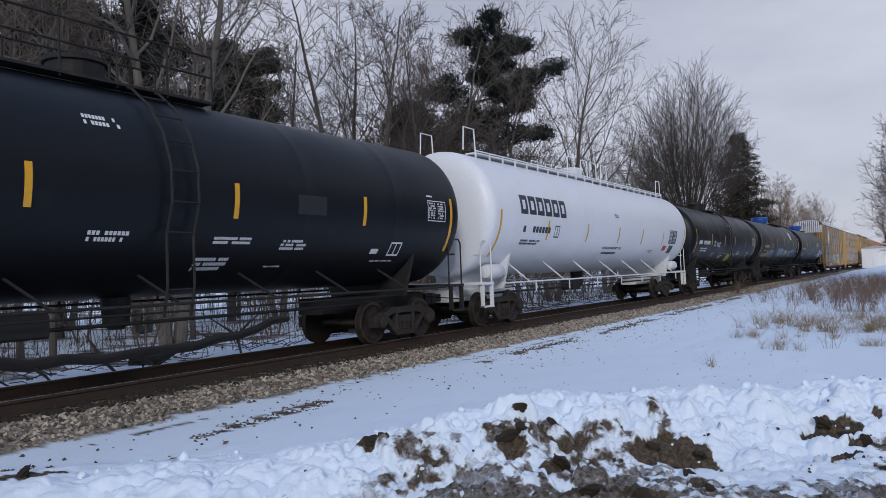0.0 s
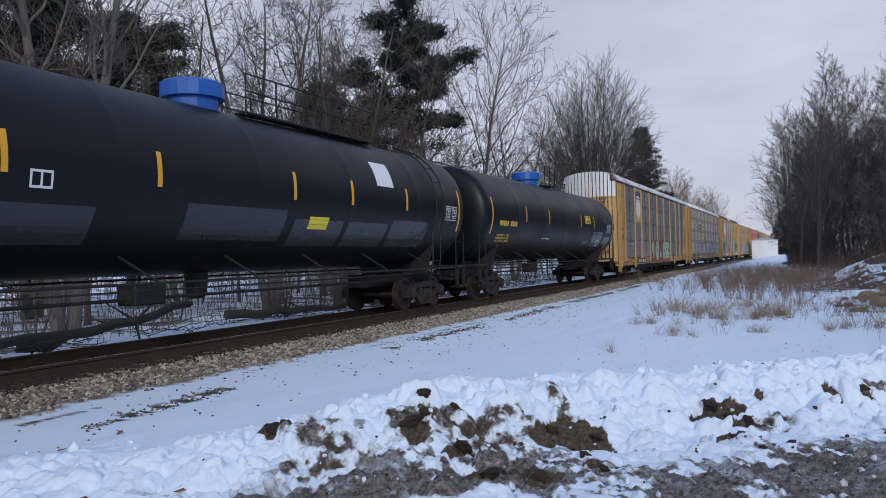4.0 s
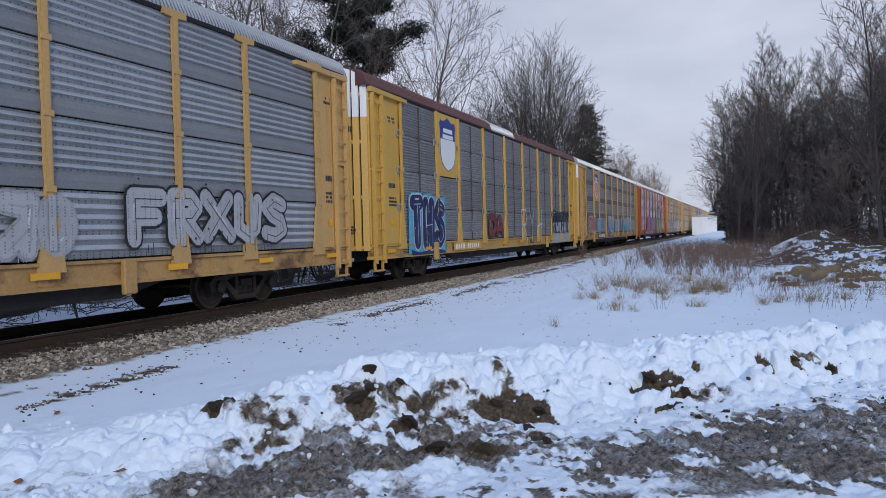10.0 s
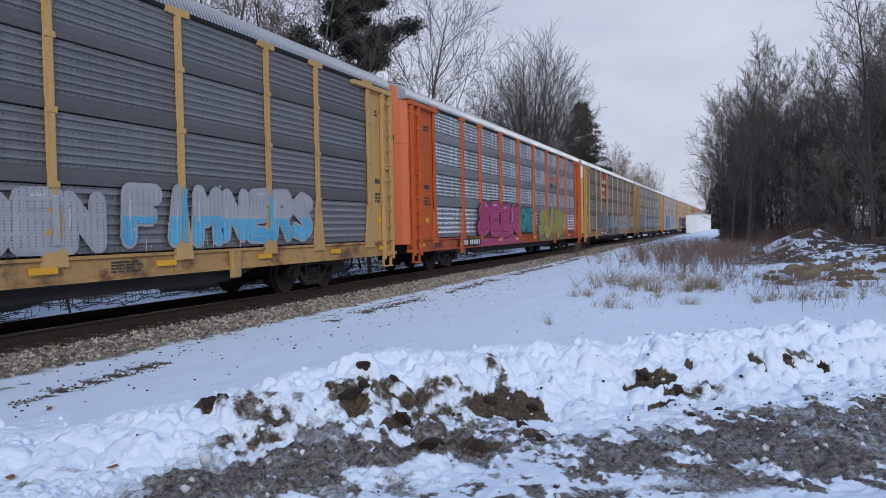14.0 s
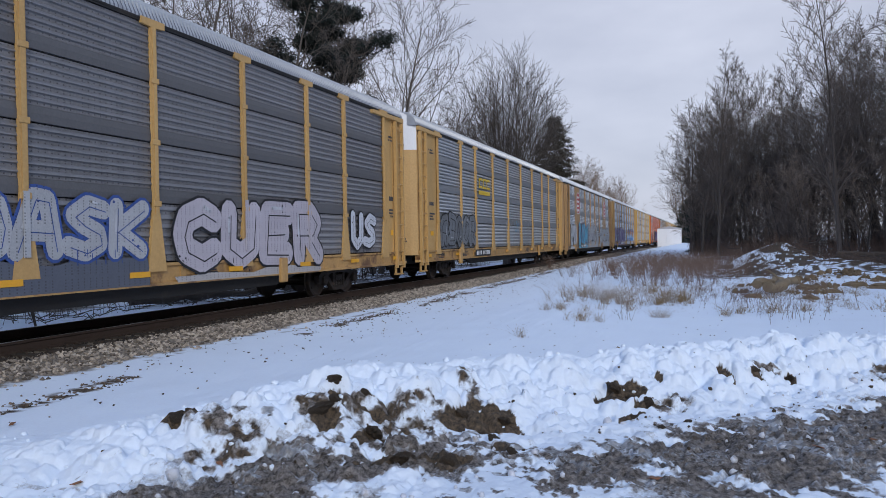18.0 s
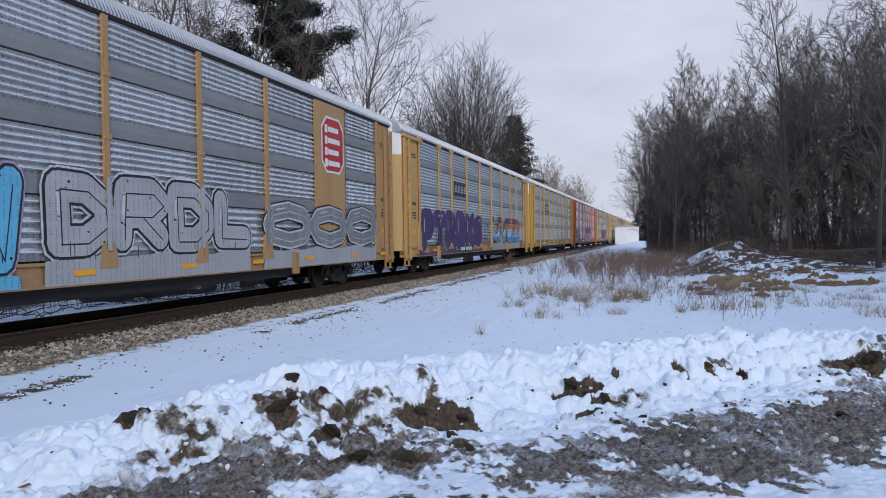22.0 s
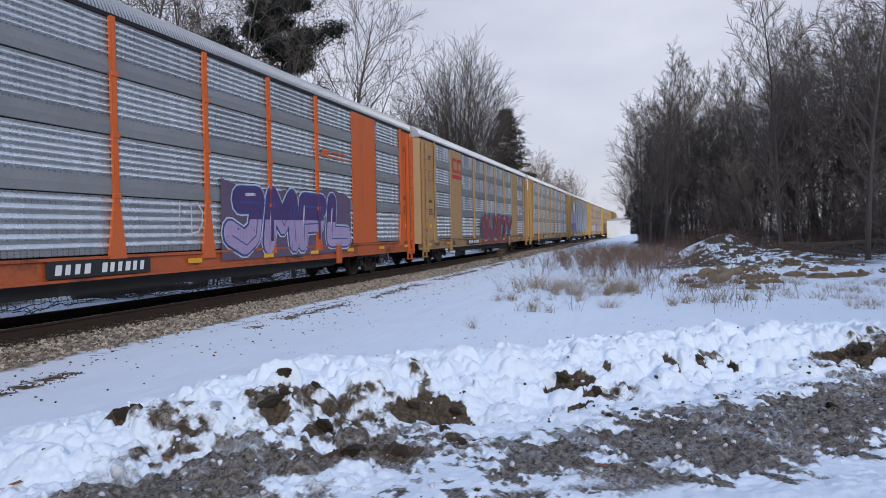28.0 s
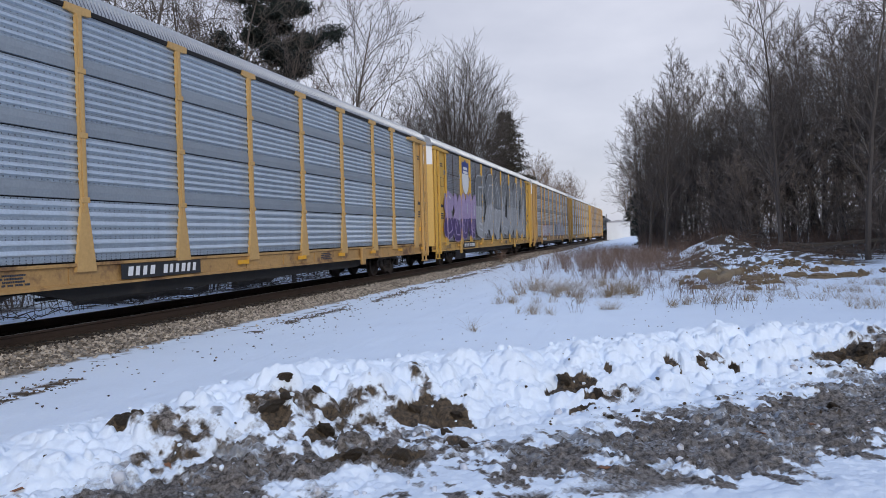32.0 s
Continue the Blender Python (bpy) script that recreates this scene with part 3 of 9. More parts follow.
# edges of the churned strip: x, nearer and farther distance from the ridge line
CHURN = [(-5.6, 1.3, 1.5), (-4.2, 1.05, 2.2), (-3.4, 0.86, 2.7), (-2.8, 0.95, 2.4), (-2.3, 1.10, 1.80), (-1.7, 1.50, 1.92), (-1.3, 1.80, 1.95), (-0.9, 1.90, 2.55), (-0.3, 1.75, 2.75),
         (0.14, 1.66, 2.9), (0.33, 1.75, 3.15), (0.8, 1.78, 3.17), (1.55, 1.42, 3.07), (2.3, 1.28, 3.0), (4.0, 1.3, 2.9), (9.0, 1.4, 2.6)]


def patch_field(x, y, spots, n1, n2, rough=1.1):
    """Ragged patches: 1 well inside a spot, 0 outside; also the depth to dig there."""
    best, dig = np.zeros(np.shape(x)), np.zeros(np.shape(x))
    for q in spots:
        r = np.hypot(((x - q[0]) * 0.78 + (y - q[1]) * 0.62) / q[2], (-(x - q[0]) * 0.62 + (y - q[1]) * 0.78) / q[3])
        m = 1 - sstep(0.78, 1.28, r + rough * (n1 - 0.5) + rough * 0.22 * (n2 - 0.5))
        best = np.maximum(best, m)
        if len(q) > 4:
            dig = np.maximum(dig, m * q[4])
    return best, dig


def slope_noise(x, y, z, u):
    """Two scales of noise laid on the ridge's face, along it and up it."""
    a, b = x * 0.78 + y * 0.62, z * 0.9 - u * 0.45
    return fbm(a * 4.5, b * 4.5 + 0.7 * y, 51, 2), fbm(a * 14, b * 14 + 2 * y, 53, 3)


def ground_z(x, y, lumps=True, raw=False):
    x, y = np.asarray(x, float), np.asarray(y, float)
    z = -0.30 + 0.0 * x
    z = z + 0.16 * sstep(-6.5, -2.5, x) * (1 - sstep(14, 26, y))
    z = z + 0.10 * sstep(-3, 4, x) * sstep(14, 24, y)
    z = z - 0.25 * sstep(-13.5, -16, x)
    z = z + 0.65 * sstep(60, 150, y) * sstep(-9.5, -4, x)
    # ballast bank under the track
    dx = np.abs(x - TX)
    z = np.maximum(z, np.where(dx < 1.55, -0.19, -0.19 - (dx - 1.55) * 0.12))
    z = z + 0.05 * (fbm(x * 0.6, y * 0.6, 3) - 0.5) * sstep(2.6, 3.6, dx) + 0.25 * (fbm(x * 0.12, y * 0.12, 5) - 0.5) * sstep(20, 45, np.abs(y) + 0.6 * np.abs(x))
    # faint old wheel marks and drifts along the track
    z = z + (0.035 * (fbm(x * 2.2, y * 0.25, 11) - 0.5) + 0.02 * (fbm(x * 5.0, y * 1.1, 12) - 0.5)) * sstep(2.6, 3.4, dx) * sstep(-14, -8.5, x)
    # heap of snow-covered soil and a low ridge with timber in front of it
    z = z + 1.25 * np.exp(-((x - 3.0) / 1.9) ** 2 - ((y - 39.0) / 2.2) ** 2) * (0.8 + 0.4 * fbm(x * 1.2, y * 1.2, 8))
    z = z + 0.5 * np.exp(-((x - 5.2) / 2.6) ** 2 - ((y - 36.0) / 2.0) ** 2) * (0.6 + 0.8 * fbm(x * 1.1, y * 1.1, 9))
    z = z + 0.25 * np.exp(-((x - 4.4) / 2.8) ** 2 - ((y - 31.0) / 1.5) ** 2) * (0.5 + fbm(x * 1.4, y * 1.4, 10))
    if not lumps:
        return z
    u, h = crest_frame(x, y)
    # shape of the ploughed ridge: broad crest, broken face towards the road
    wob = 0.35 * (fbm(x * 1.3, y * 1.3, 21) - 0.5)
    face = 1 - sstep(0.25, 1.25, u + wob)
    back = 1 - sstep(0.0, 0.9, -u + wob * 0.6)
    prof = np.where(u > 0, face, back)
    wx, wy = x + 0.10 * (fbm(x * 3, y * 3, 23) - 0.5), y + 0.10 * (fbm(x * 3, y * 3, 25) - 0.5)
    d1, r1 = cells(wx * 3.1, wy * 3.1, 31)
    d2, r2 = cells(wx * 7.5, wy * 7.5, 33)
    d3, r3 = cells(wx * 17, wy * 17, 35)
    dome = lambda d, r, k: np.sqrt(np.clip(k - d * d, 0, 1)) * (0.25 + r)
    lump = (0.15 * (dome(d1, r1, 0.50) - 0.34) + 0.095 * (dome(d2, r2, 0.50) - 0.28) + 0.016 * dome(d3, r3, 0.40)
            + 0.16 * (fbm(x * 2.6, y * 2.6, 37) - 0.5) + 0.025 * (np.abs(fbm(x * 11, y * 11, 38) - 0.5) * 4 - 0.6))
    near = np.clip(1.2 - np.abs(u - 0.4) / 1.5, 0, 1) * (0.45 + 0.55 * sstep(-0.1, 0.45, u + wob))
    z = z + h * prof * (0.9 + 0.45 * (fbm(x * 0.9, y * 0.9, 39) - 0.5)) + lump * near * np.clip(h * 2.8, 0, 1.1)
    # slush in front, wheel-churned
    c = np.array(CHURN)
    ue, ul = np.interp(x, c[:, 0], c[:, 1]), np.interp(x, c[:, 0], c[:, 2])
    sl = sstep(-0.15, 0.15, u - ue) * (1 - 0.6 * sstep(-0.1, 0.3, u - ul)) * (1 - sstep(3.6, 4.6, u)) * sstep(-7.5, -4, x)
    z = z + sl * (0.07 * (fbm(x * 4, y * 4, 41) - 0.40) + 0.010 * dome(d3, r3, 0.4) + 0.05 * (np.abs(fbm(x * 9, y * 9, 42) - 0.5) * 3 - 0.4) + 0.03 * (vnoise(x * 28, y * 28, 47) - 0.5) + 0.022 * (vnoise(x * 50, y * 50, 45) - 0.5))
    rut = np.sin(u * 5.2 + 0.8 * fbm(x, y, 43)) * 0.02 * sstep(1.4, 2.0, u) * (1 - sstep(4.5, 6, u))
    z = z + rut
    if raw:
        return z
    n1, n2 = slope_noise(x, y, z, u)
    m, dig = patch_field(x, y, SOIL, n1, n2)
    z = z - dig * 0.4 + m * (0.09 * (fbm(x * 13, y * 13, 44, 4) - 0.45) + 0.03 * (vnoise(x * 38, y * 38, 46) - 0.5))
    return z


def ground_masks(x, y):
    """Soil: 0 clean snow to 1 bare earth. Slush: grey-brown churned ice. Ballast: stone."""
    u, h = crest_frame(x, y)
    n1, n2 = fbm(x * 3.2, y * 3.2, 51, 5), fbm(x * 9, y * 9, 53, 4)
    p1, p2 = slope_noise(x, y, ground_z(x, y, raw=True), u)
    soil = sstep(0.40, 0.60, patch_field(x, y, SOIL, p1, p2)[0])
    stain, _ = patch_field(x, y, STAIN, p1, p2, 2.2)
    n3 = fbm(x * 22, y * 22, 55, 3)
    soil = np.maximum(soil, 0.9 * stain * sstep(0.56, 0.62, 0.5 * p2 + 0.5 * n3))
    grime = stain * (0.25 + 0.6 * sstep(0.42, 0.6, p2))
    # churned strip in front of the ridge; white road snow beyond it
    c = np.array(CHURN)
    ue, ul = np.interp(x, c[:, 0], c[:, 1]), np.interp(x, c[:, 0], c[:, 2])
    wig = 0.9 * (p1 - 0.5) + 0.7 * (p2 - 0.5)
    strip = sstep(-0.06, 0.08, u - ue + wig) * (1 - sstep(-0.05, 0.12, u - ul + wig)) * sstep(-3.95, -3.15, x + 0.5 * (n1 - 0.5))
    tongue = np.exp(-((u - 3.05 + 0.2 * (n1 - 0.5)) / 0.17) ** 2) * sstep(-1.6, -0.8, x) * (1 - sstep(0.1, 0.35, x))
    loose = sstep(-0.1, 0.1, u - ul) * (1 - sstep(3.3, 4.2, u)) * sstep(-3.9, -3.0, x) * (1 - sstep(-0.2, 0.5, x)) * sstep(0.50, 0.58, 0.5 * n1 + 0.5 * p2)
    edge = sstep(-0.4, 0.0, u - ue) * (1 - sstep(0, 0.3, u - ue)) * sstep(0.53, 0.6, p2)
    slush = np.maximum(np.maximum(strip, tongue * sstep(0.4, 0.5, p2 + 0.3 * tongue)), np.maximum(0.85 * loose, 0.6 * edge))
    slush = slush * (1 - 0.85 * sstep(0.56, 0.64, 0.6 * p1 + 0.4 * n3)) * (1 - 0.3 * sstep(0.52, 0.62, fbm(x * 2.1, y * 2.1, 66, 3)))
    soil = np.maximum(soil, 0.6 * strip * sstep(0.53, 0.60, 0.5 * p1 + 0.5 * n3))
    # wheel line of stones and leaves along the track
    dx = x - TX
    line = np.exp(-((dx - 3.87 + 0.0235 * y - 0.06 * np.sin(y * 0.4)) / 0.20) ** 2) * sstep(0.44, 0.54, fbm(x * 1.4, y * 0.7, 57))
    line = np.maximum(line, 0.75 * np.exp(-((dx - 2.95 - 0.08 * np.sin(y * 0.5)) / 0.10) ** 2) * sstep(0.50, 0.58, fbm(x * 1.8, y * 0.9, 58)))
    grit = line * sstep(0.45, 0.55, n2)
    far = sstep(0.58, 0.66, fbm(x * 0.35, y * 0.35, 59)) * sstep(-4, -1, x) * sstep(17, 21, y) * (1 - sstep(60, 80, y))
    heap = sstep(0.44, 0.52, 0.35 * fbm(x * 1.1, y * 1.1, 61) + 0.65 * fbm(x * 4.5, y * 4.5, 62)) * sstep(0.1, 0.5, np.exp(-((x - 4.2) / 4.2) ** 2 - ((y - 35.5) / 5.0) ** 2))
    wood = sstep(5, 14, x) * sstep(24, 34, y) * sstep(0.42, 0.58, fbm(x * 0.3, y * 0.3, 63)) * 0.8
    back = sstep(-15.6, -17.5, x) * sstep(0.5, 0.6, fbm(x * 0.8, y * 0.8, 65)) * 0.7
    litter = np.maximum(np.maximum(0.5 * far * sstep(0.48, 0.6, n2), 0.9 * heap), np.maximum(wood, back))
    ballast = 1 - sstep(2.30, 2.75, np.abs(dx) + 0.45 * (n1 - 0.5) + 0.25 * (n2 - 0.5))
    return np.maximum(np.maximum(soil, grit), litter), np.maximum(slush, grime), ballast


def axis_steps(fine0, fine1, step, lo, hi, grow=1.09):
    a = list(np.arange(fine0, fine1, step))
    s, p = step, a[-1]
    while p < hi:
        s = min(s * grow, 40)
        p += s
        a.append(p)
    s, p, b = step, a[0], []
    while p > lo:
        s = min(s * grow, 40)
        p -= s
        b.append(p)
    return np.array(b[::-1] + a)


def ground_material():
    m = mat("snow_and_soil", (0.80, 0.885, 0.99), 0.75, 0, 0.05, 1.2, 30, 0.0)
    nt = m.node_tree
    bs = nt.nodes["Principled BSDF"]
    base = bs.inputs["Base Color"].links[0].from_socket
    co = nt.nodes.new("ShaderNodeTexCoord")

    def noise_node(scale, detail=6, rough=0.6):
        n = nt.nodes.new("ShaderNodeTexNoise")
        n.inputs["Scale"].default_value, n.inputs["Detail"].default_value, n.inputs["Roughness"].default_value = scale, detail, rough
        nt.links.new(co.outputs["Object"], n.inputs["Vector"])
        return n.outputs["Fac"]

    def ramp(sock, p0, c0, p1, c1):
        r = nt.nodes.new("ShaderNodeValToRGB")
        r.color_ramp.elements[0].position, r.color_ramp.elements[0].color = p0, (*c0, 1)
        r.color_ramp.elements[1].position, r.color_ramp.elements[1].color = p1, (*c1, 1)
        nt.links.new(sock, r.inputs["Fac"])
        return r.outputs["Color"]

    def attr_fac(name, width, noise_sock):
        at = nt.nodes.new("ShaderNodeAttribute")
        at.attribute_name = name
        ad = nt.nodes.new("ShaderNodeMath")
        ad.operation = "MULTIPLY_ADD"
        ad.inputs[1].default_value = width
        sub = nt.nodes.new("ShaderNodeMath")
        sub.operation = "SUBTRACT"
        sub.inputs[1].default_value = 0.5
        nt.links.new(noise_sock, sub.inputs[0])
        nt.links.new(sub.outputs[0], ad.inputs[0])
        nt.links.new(at.outputs["Fac"], ad.inputs[2])
        r = nt.nodes.new("ShaderNodeMapRange")
        r.inputs["From Min"].default_value, r.inputs["From Max"].default_value = 0.22, 0.72
        nt.links.new(ad.outputs[0], r.inputs["Value"])
        # none where the attribute is nought
        g = nt.nodes.new("ShaderNodeMapRange")
        g.inputs["From Min"].default_value, g.inputs["From Max"].default_value = 0.02, 0.2
        nt.links.new(at.outputs["Fac"], g.inputs["Value"])
        mu = nt.nodes.new("ShaderNodeMath")
        mu.operation = "MULTIPLY"
        nt.links.new(r.outputs["Result"], mu.inputs[0])
        nt.links.new(g.outputs["Result"], mu.inputs[1])
        return mu.outputs[0]

    def mix(a, b, fac):
        mx = nt.nodes.new("ShaderNodeMix")
        mx.data_type = "RGBA"
        nt.links.new(fac, mx.inputs["Factor"])
        nt.links.new(a, mx.inputs["A"])
        nt.links.new(b, mx.inputs["B"])
        return mx.outputs["Result"]

    n_f, n_m = noise_node(38), noise_node(9)
    slush = ramp(noise_node(21, 10, 0.78), 0.40, (0.030, 0.023, 0.017), 0.66, (0.36, 0.325, 0.30))
    soil = ramp(noise_node(30, 8, 0.7), 0.38, (0.022, 0.016, 0.010), 0.66, (0.15, 0.105, 0.062))
    stone = ramp(noise_node(26, 3), 0.38, (0.10, 0.085, 0.07), 0.62, (0.34, 0.29, 0.23))
    icy = ramp(noise_node(34, 6, 0.7), 0.42, (0.16, 0.135, 0.12), 0.64, (0.60, 0.62, 0.66))
    pick = nt.nodes.new("ShaderNodeMapRange")
    pick.inputs["From Min"].default_value, pick.inputs["From Max"].default_value = 0.55, 0.68
    nt.links.new(noise_node(5, 7, 0.7), pick.inputs["Value"])
    slush = mix(slush, icy, pick.outputs["Result"])
    c = mix(base, slush, attr_fac("slush", 0.8, n_f))
    c = mix(c, soil, attr_fac("soil", 0.6, n_m))
    c = mix(c, stone, attr_fac("ballast", 0.5, n_f))
    nt.links.new(c, bs.inputs["Base Color"])
    bp = nt.nodes.new("ShaderNodeBump")
    bp.inputs["Strength"].default_value, bp.inputs["Distance"].default_value = 0.55, 0.03
    # churned ice is rougher than lying snow
    churn = nt.nodes.new("ShaderNodeAttribute")
    churn.attribute_name = "slush"
    more = nt.nodes.new("ShaderNodeMath")
    more.operation = "MULTIPLY_ADD"
    more.inputs[1].default_value, more.inputs[2].default_value = 0.6, 0.4
    nt.links.new(churn.outputs["Fac"], more.inputs[0])
    nt.links.new(more.outputs[0], bp.inputs["Strength"])
    nt.links.new(noise_node(22, 9, 0.66), bp.inputs["Height"])
    nt.links.new(bp.outputs["Normal"], bs.inputs["Normal"])
    return m


def make_ground():
    xs = axis_steps(-5.6, 3.2, 0.0165, -420, 420, 1.07)
    ys = axis_steps(3.4, 10.4, 0.0165, -420, 12.5, 1.05)
    ys = ys[ys < 12.5]
    far_y, s, p = [], float(ys[-1] - ys[-2]), float(ys[-1])
    while p < 900:
        s = min(s * 1.06, 0.2 if p < 46 else 40)
        p += s
        far_y.append(p)
    ys = np.concatenate([ys, far_y])
    X, Y = np.meshgrid(xs, ys)
    Z = ground_z(X, Y)
    nx, ny = len(xs), len(ys)
    co = np.stack([X, Y, Z], -1).reshape(-1, 3)
    idx = np.arange(nx * ny).reshape(ny, nx)
    q = np.stack([idx[:-1, :-1], idx[:-1, 1:], idx[1:, 1:], idx[1:, :-1]], -1).reshape(-1, 4)
    me = bpy.data.meshes.new("ground")
    me.vertices.add(len(co))
    me.vertices.foreach_set("co", co.ravel())
    me.loops.add(q.size)
    me.loops.foreach_set("vertex_index", q.ravel())
    me.polygons.add(len(q))
    me.polygons.foreach_set("loop_start", np.arange(0, q.size, 4))
    me.polygons.foreach_set("use_smooth", np.ones(len(q), bool))
    me.update()
    for name, val in zip(("soil", "slush", "ballast"), ground_masks(X, Y)):
        a = me.attributes.new(name, "FLOAT", "POINT")
        a.data.foreach_set("value", val.ravel().astype(np.float32))
    me.materials.append(ground_material())
    return tagged(new("ground", me), "snow-covered field with a ploughed dirty ridge and brown slush", "snow", kind="structure")


ground = make_ground()


def gz(x, y):
    return float(ground_z(np.array([x]), np.array([y]))[0])


# ---- the track: rails, timber ties and crushed stone ----
track = tagged(new("railway_track"), "single railway track on dark timber ties and pale crushed stone", "railway", kind="structure")
RAIL = [(-0.07, -0.18), (0.07, -0.18), (0.07, -0.165), (0.012, -0.145), (0.012, -0.05), (0.036, -0.035), (0.036, -0.006), (0.028, 0.0), (-0.028, 0.0), (-0.036, -0.006), (-0.036, -0.035),
        (-0.012, -0.05), (-0.012, -0.145), (-0.07, -0.165)]
for sx in (-0.7535, 0.7535):
    rail = put("rail", Geo().prism(RAIL, "y", -160, 330).mesh("rail", M["rail_side"]), track, pose(TX + sx, 0, 0), "rusty steel rail")
    put("rail_head", Geo().box(-0.026, 0.026, -160, 330, -0.002, 0.003).mesh("rail_head", M["rail_head"]), rail, None, "polished running surface")
tie_me = Geo().box(-1.28, 1.28, -0.11, 0.11, -0.36, -0.17, 0.015).mesh("tie", M["tie"])
plate_me = Geo().box(-0.18, 0.18, -0.09, 0.09, -0.17, -0.158).box(-0.12, -0.09, -0.07, -0.04, -0.16, -0.13).box(0.09, 0.12, 0.04, 0.07, -0.16, -0.13).mesh("tie_plate", M["rail_side"])
for i in range(230):
    y = -12 + i * 0.52
    tie = put("tie", tie_me, track, pose(TX + random.uniform(-0.03, 0.03), y, 0, 0, 0, random.uniform(-0.8, 0.8)))
far_ties, plates = Geo(), Geo()
for i in range(270):
    far_ties.box(TX - 1.28, TX + 1.28, 107.6 + i * 0.52 - 0.11, 107.6 + i * 0.52 + 0.11, -0.36, -0.17)
put("distant_ties", far_ties.mesh("distant_ties", M["tie"]), track, None, "row of dark timber ties")["kind"] = "stuff"


def stone_cloud(n, x0, x1, y0, y1, size, m, name, seed, keep=None, sink=0.3):
    """Many small broken stones lying on the ground, in one mesh."""
    rng = np.random.default_rng(seed)
    base = np.array([(1, 0, 0), (-1, 0, 0), (0, 1, 0), (0, -1, 0), (0, 0, 1), (0, 0, -1)], float)
    tri = np.array([(0, 2, 4), (2, 1, 4), (1, 3, 4), (3, 0, 4), (2, 0, 5), (1, 2, 5), (3, 1, 5), (0, 3, 5)])
    x, y = rng.uniform(x0, x1, n), rng.uniform(y0, y1, n)
    if keep is not None:
        ok = keep(x, y, rng)
        x, y = x[ok], y[ok]
        n = len(x)
    s = size * rng.uniform(0.6, 1.35, n)
    z = ground_z(x, y) + s * (0.45 - sink)
    v = base[None] * (s[:, None, None] * rng.uniform(0.55, 1.1, (n, 6, 1))) + rng.normal(0, 0.16, (n, 6, 3)) * s[:, None, None]
    a = rng.uniform(0, 6.28, n)
    b = rng.uniform(-0.7, 0.7, n)
    ca, sa, cb, sb = np.cos(a), np.sin(a), np.cos(b), np.sin(b)
    vx = v[..., 0] * cb[:, None] + v[..., 2] * sb[:, None]
    vz = -v[..., 0] * sb[:, None] + v[..., 2] * cb[:, None]
    v = np.stack([vx * ca[:, None] - v[..., 1] * sa[:, None] + x[:, None], vx * sa[:, None] + v[..., 1] * ca[:, None] + y[:, None], vz * 0.8 + z[:, None]], -1).reshape(-1, 3)
    f = (tri[None] + (np.arange(n) * 6)[:, None, None]).reshape(-1, 3)
    me = bpy.data.meshes.new(name)
    me.from_pydata(v.tolist(), [], f.tolist())
    me.materials.append(m)
    return me


def island_stone(name, c0, c1):
    m = mat(name, (0.3, 0.25, 0.2), 0.85, 0, 0.2, 14, 60, 0.3)
    nt = m.node_tree
    ge = nt.nodes.new("ShaderNodeNewGeometry")
    r = nt.nodes.new("ShaderNodeValToRGB")
    r.color_ramp.elements[0].color, r.color_ramp.elements[1].color = (*c0, 1), (*c1, 1)
    e = r.color_ramp.elements.new(0.55)
    e.color = (*[0.5 * (p + q) for p, q in zip(c0, c1)], 1)
    nt.links.new(ge.outputs["Random Per Island"], r.inputs["Fac"])
    hs = [n for n in nt.nodes if n.bl_idname == "ShaderNodeHueSaturation"][0]
    nt.links.new(r.outputs["Color"], hs.inputs["Color"])
    return m


M["ballast_pale"] = island_stone("pale_ballast_stones", (0.06, 0.048, 0.038), (0.52, 0.45, 0.37))
M["litter"] = island_stone("brown_litter_and_stones", (0.03, 0.022, 0.016), (0.20, 0.15, 0.11))
# near-black stones: the train's shadow is put into their colour
M["ballast_dark"] = island_stone("oil_dark_ballast_stones", (0.012, 0.010, 0.009), (0.05, 0.035, 0.025))
edge = lambda x, y, rng: (x < TX + 2.35 + 0.3 * (fbm(x * 2, y * 2, 71) - 0.5) + rng.exponential(0.10, len(x)))
put("ballast_stones", stone_cloud(17000, TX + 1.42, TX + 3.2, 2, 34, 0.042, M["ballast_pale"], "ballast_stones", 1, edge), track, None, "pale crushed ballast stones")["kind"] = "stuff"
put("ballast_stones", stone_cloud(6500, TX + 1.42, TX + 3.0, 34, 90, 0.055, M["ballast_pale"], "ballast_stones", 2, edge), track, None, "pale crushed ballast stones")["kind"] = "stuff"
put("oily_stones", stone_cloud(12000, TX - 1.6, TX + 1.55, 2, 40, 0.036, M["ballast_dark"], "oily_stones", 3, sink=0.1), track, None, "oil-dark stones between the ties")["kind"] = "stuff"
lone = lambda x, y, rng: (np.abs(x - TX - 3.87 + 0.0235 * y - 0.06 * np.sin(y * 0.4)) < rng.exponential(0.13, len(x))) & (fbm(x * 1.4, y * 0.7, 57) > 0.48) | (rng.uniform(0, 1, len(x)) < 0.012)
put("scattered_stones", stone_cloud(30000, TX + 2.6, TX + 5.2, 3, 40, 0.022, M["litter"], "scattered_stones", 4, lone), track, None, "dark stones strewn on the snow")["kind"] = "stuff"

specks = lambda x, y, rng: fbm(x * 1.1, y * 0.6, 73) > 0.5
put("snow_litter", stone_cloud(1500, TX + 3.0, 5.0, 7, 34, 0.014, M["litter"], "snow_litter", 5, specks), track, None, "bits of leaf and grit on the snow")["kind"] = "stuff"

# ---- railway running gear, shared by all cars ----
WHEEL_R = 0.45


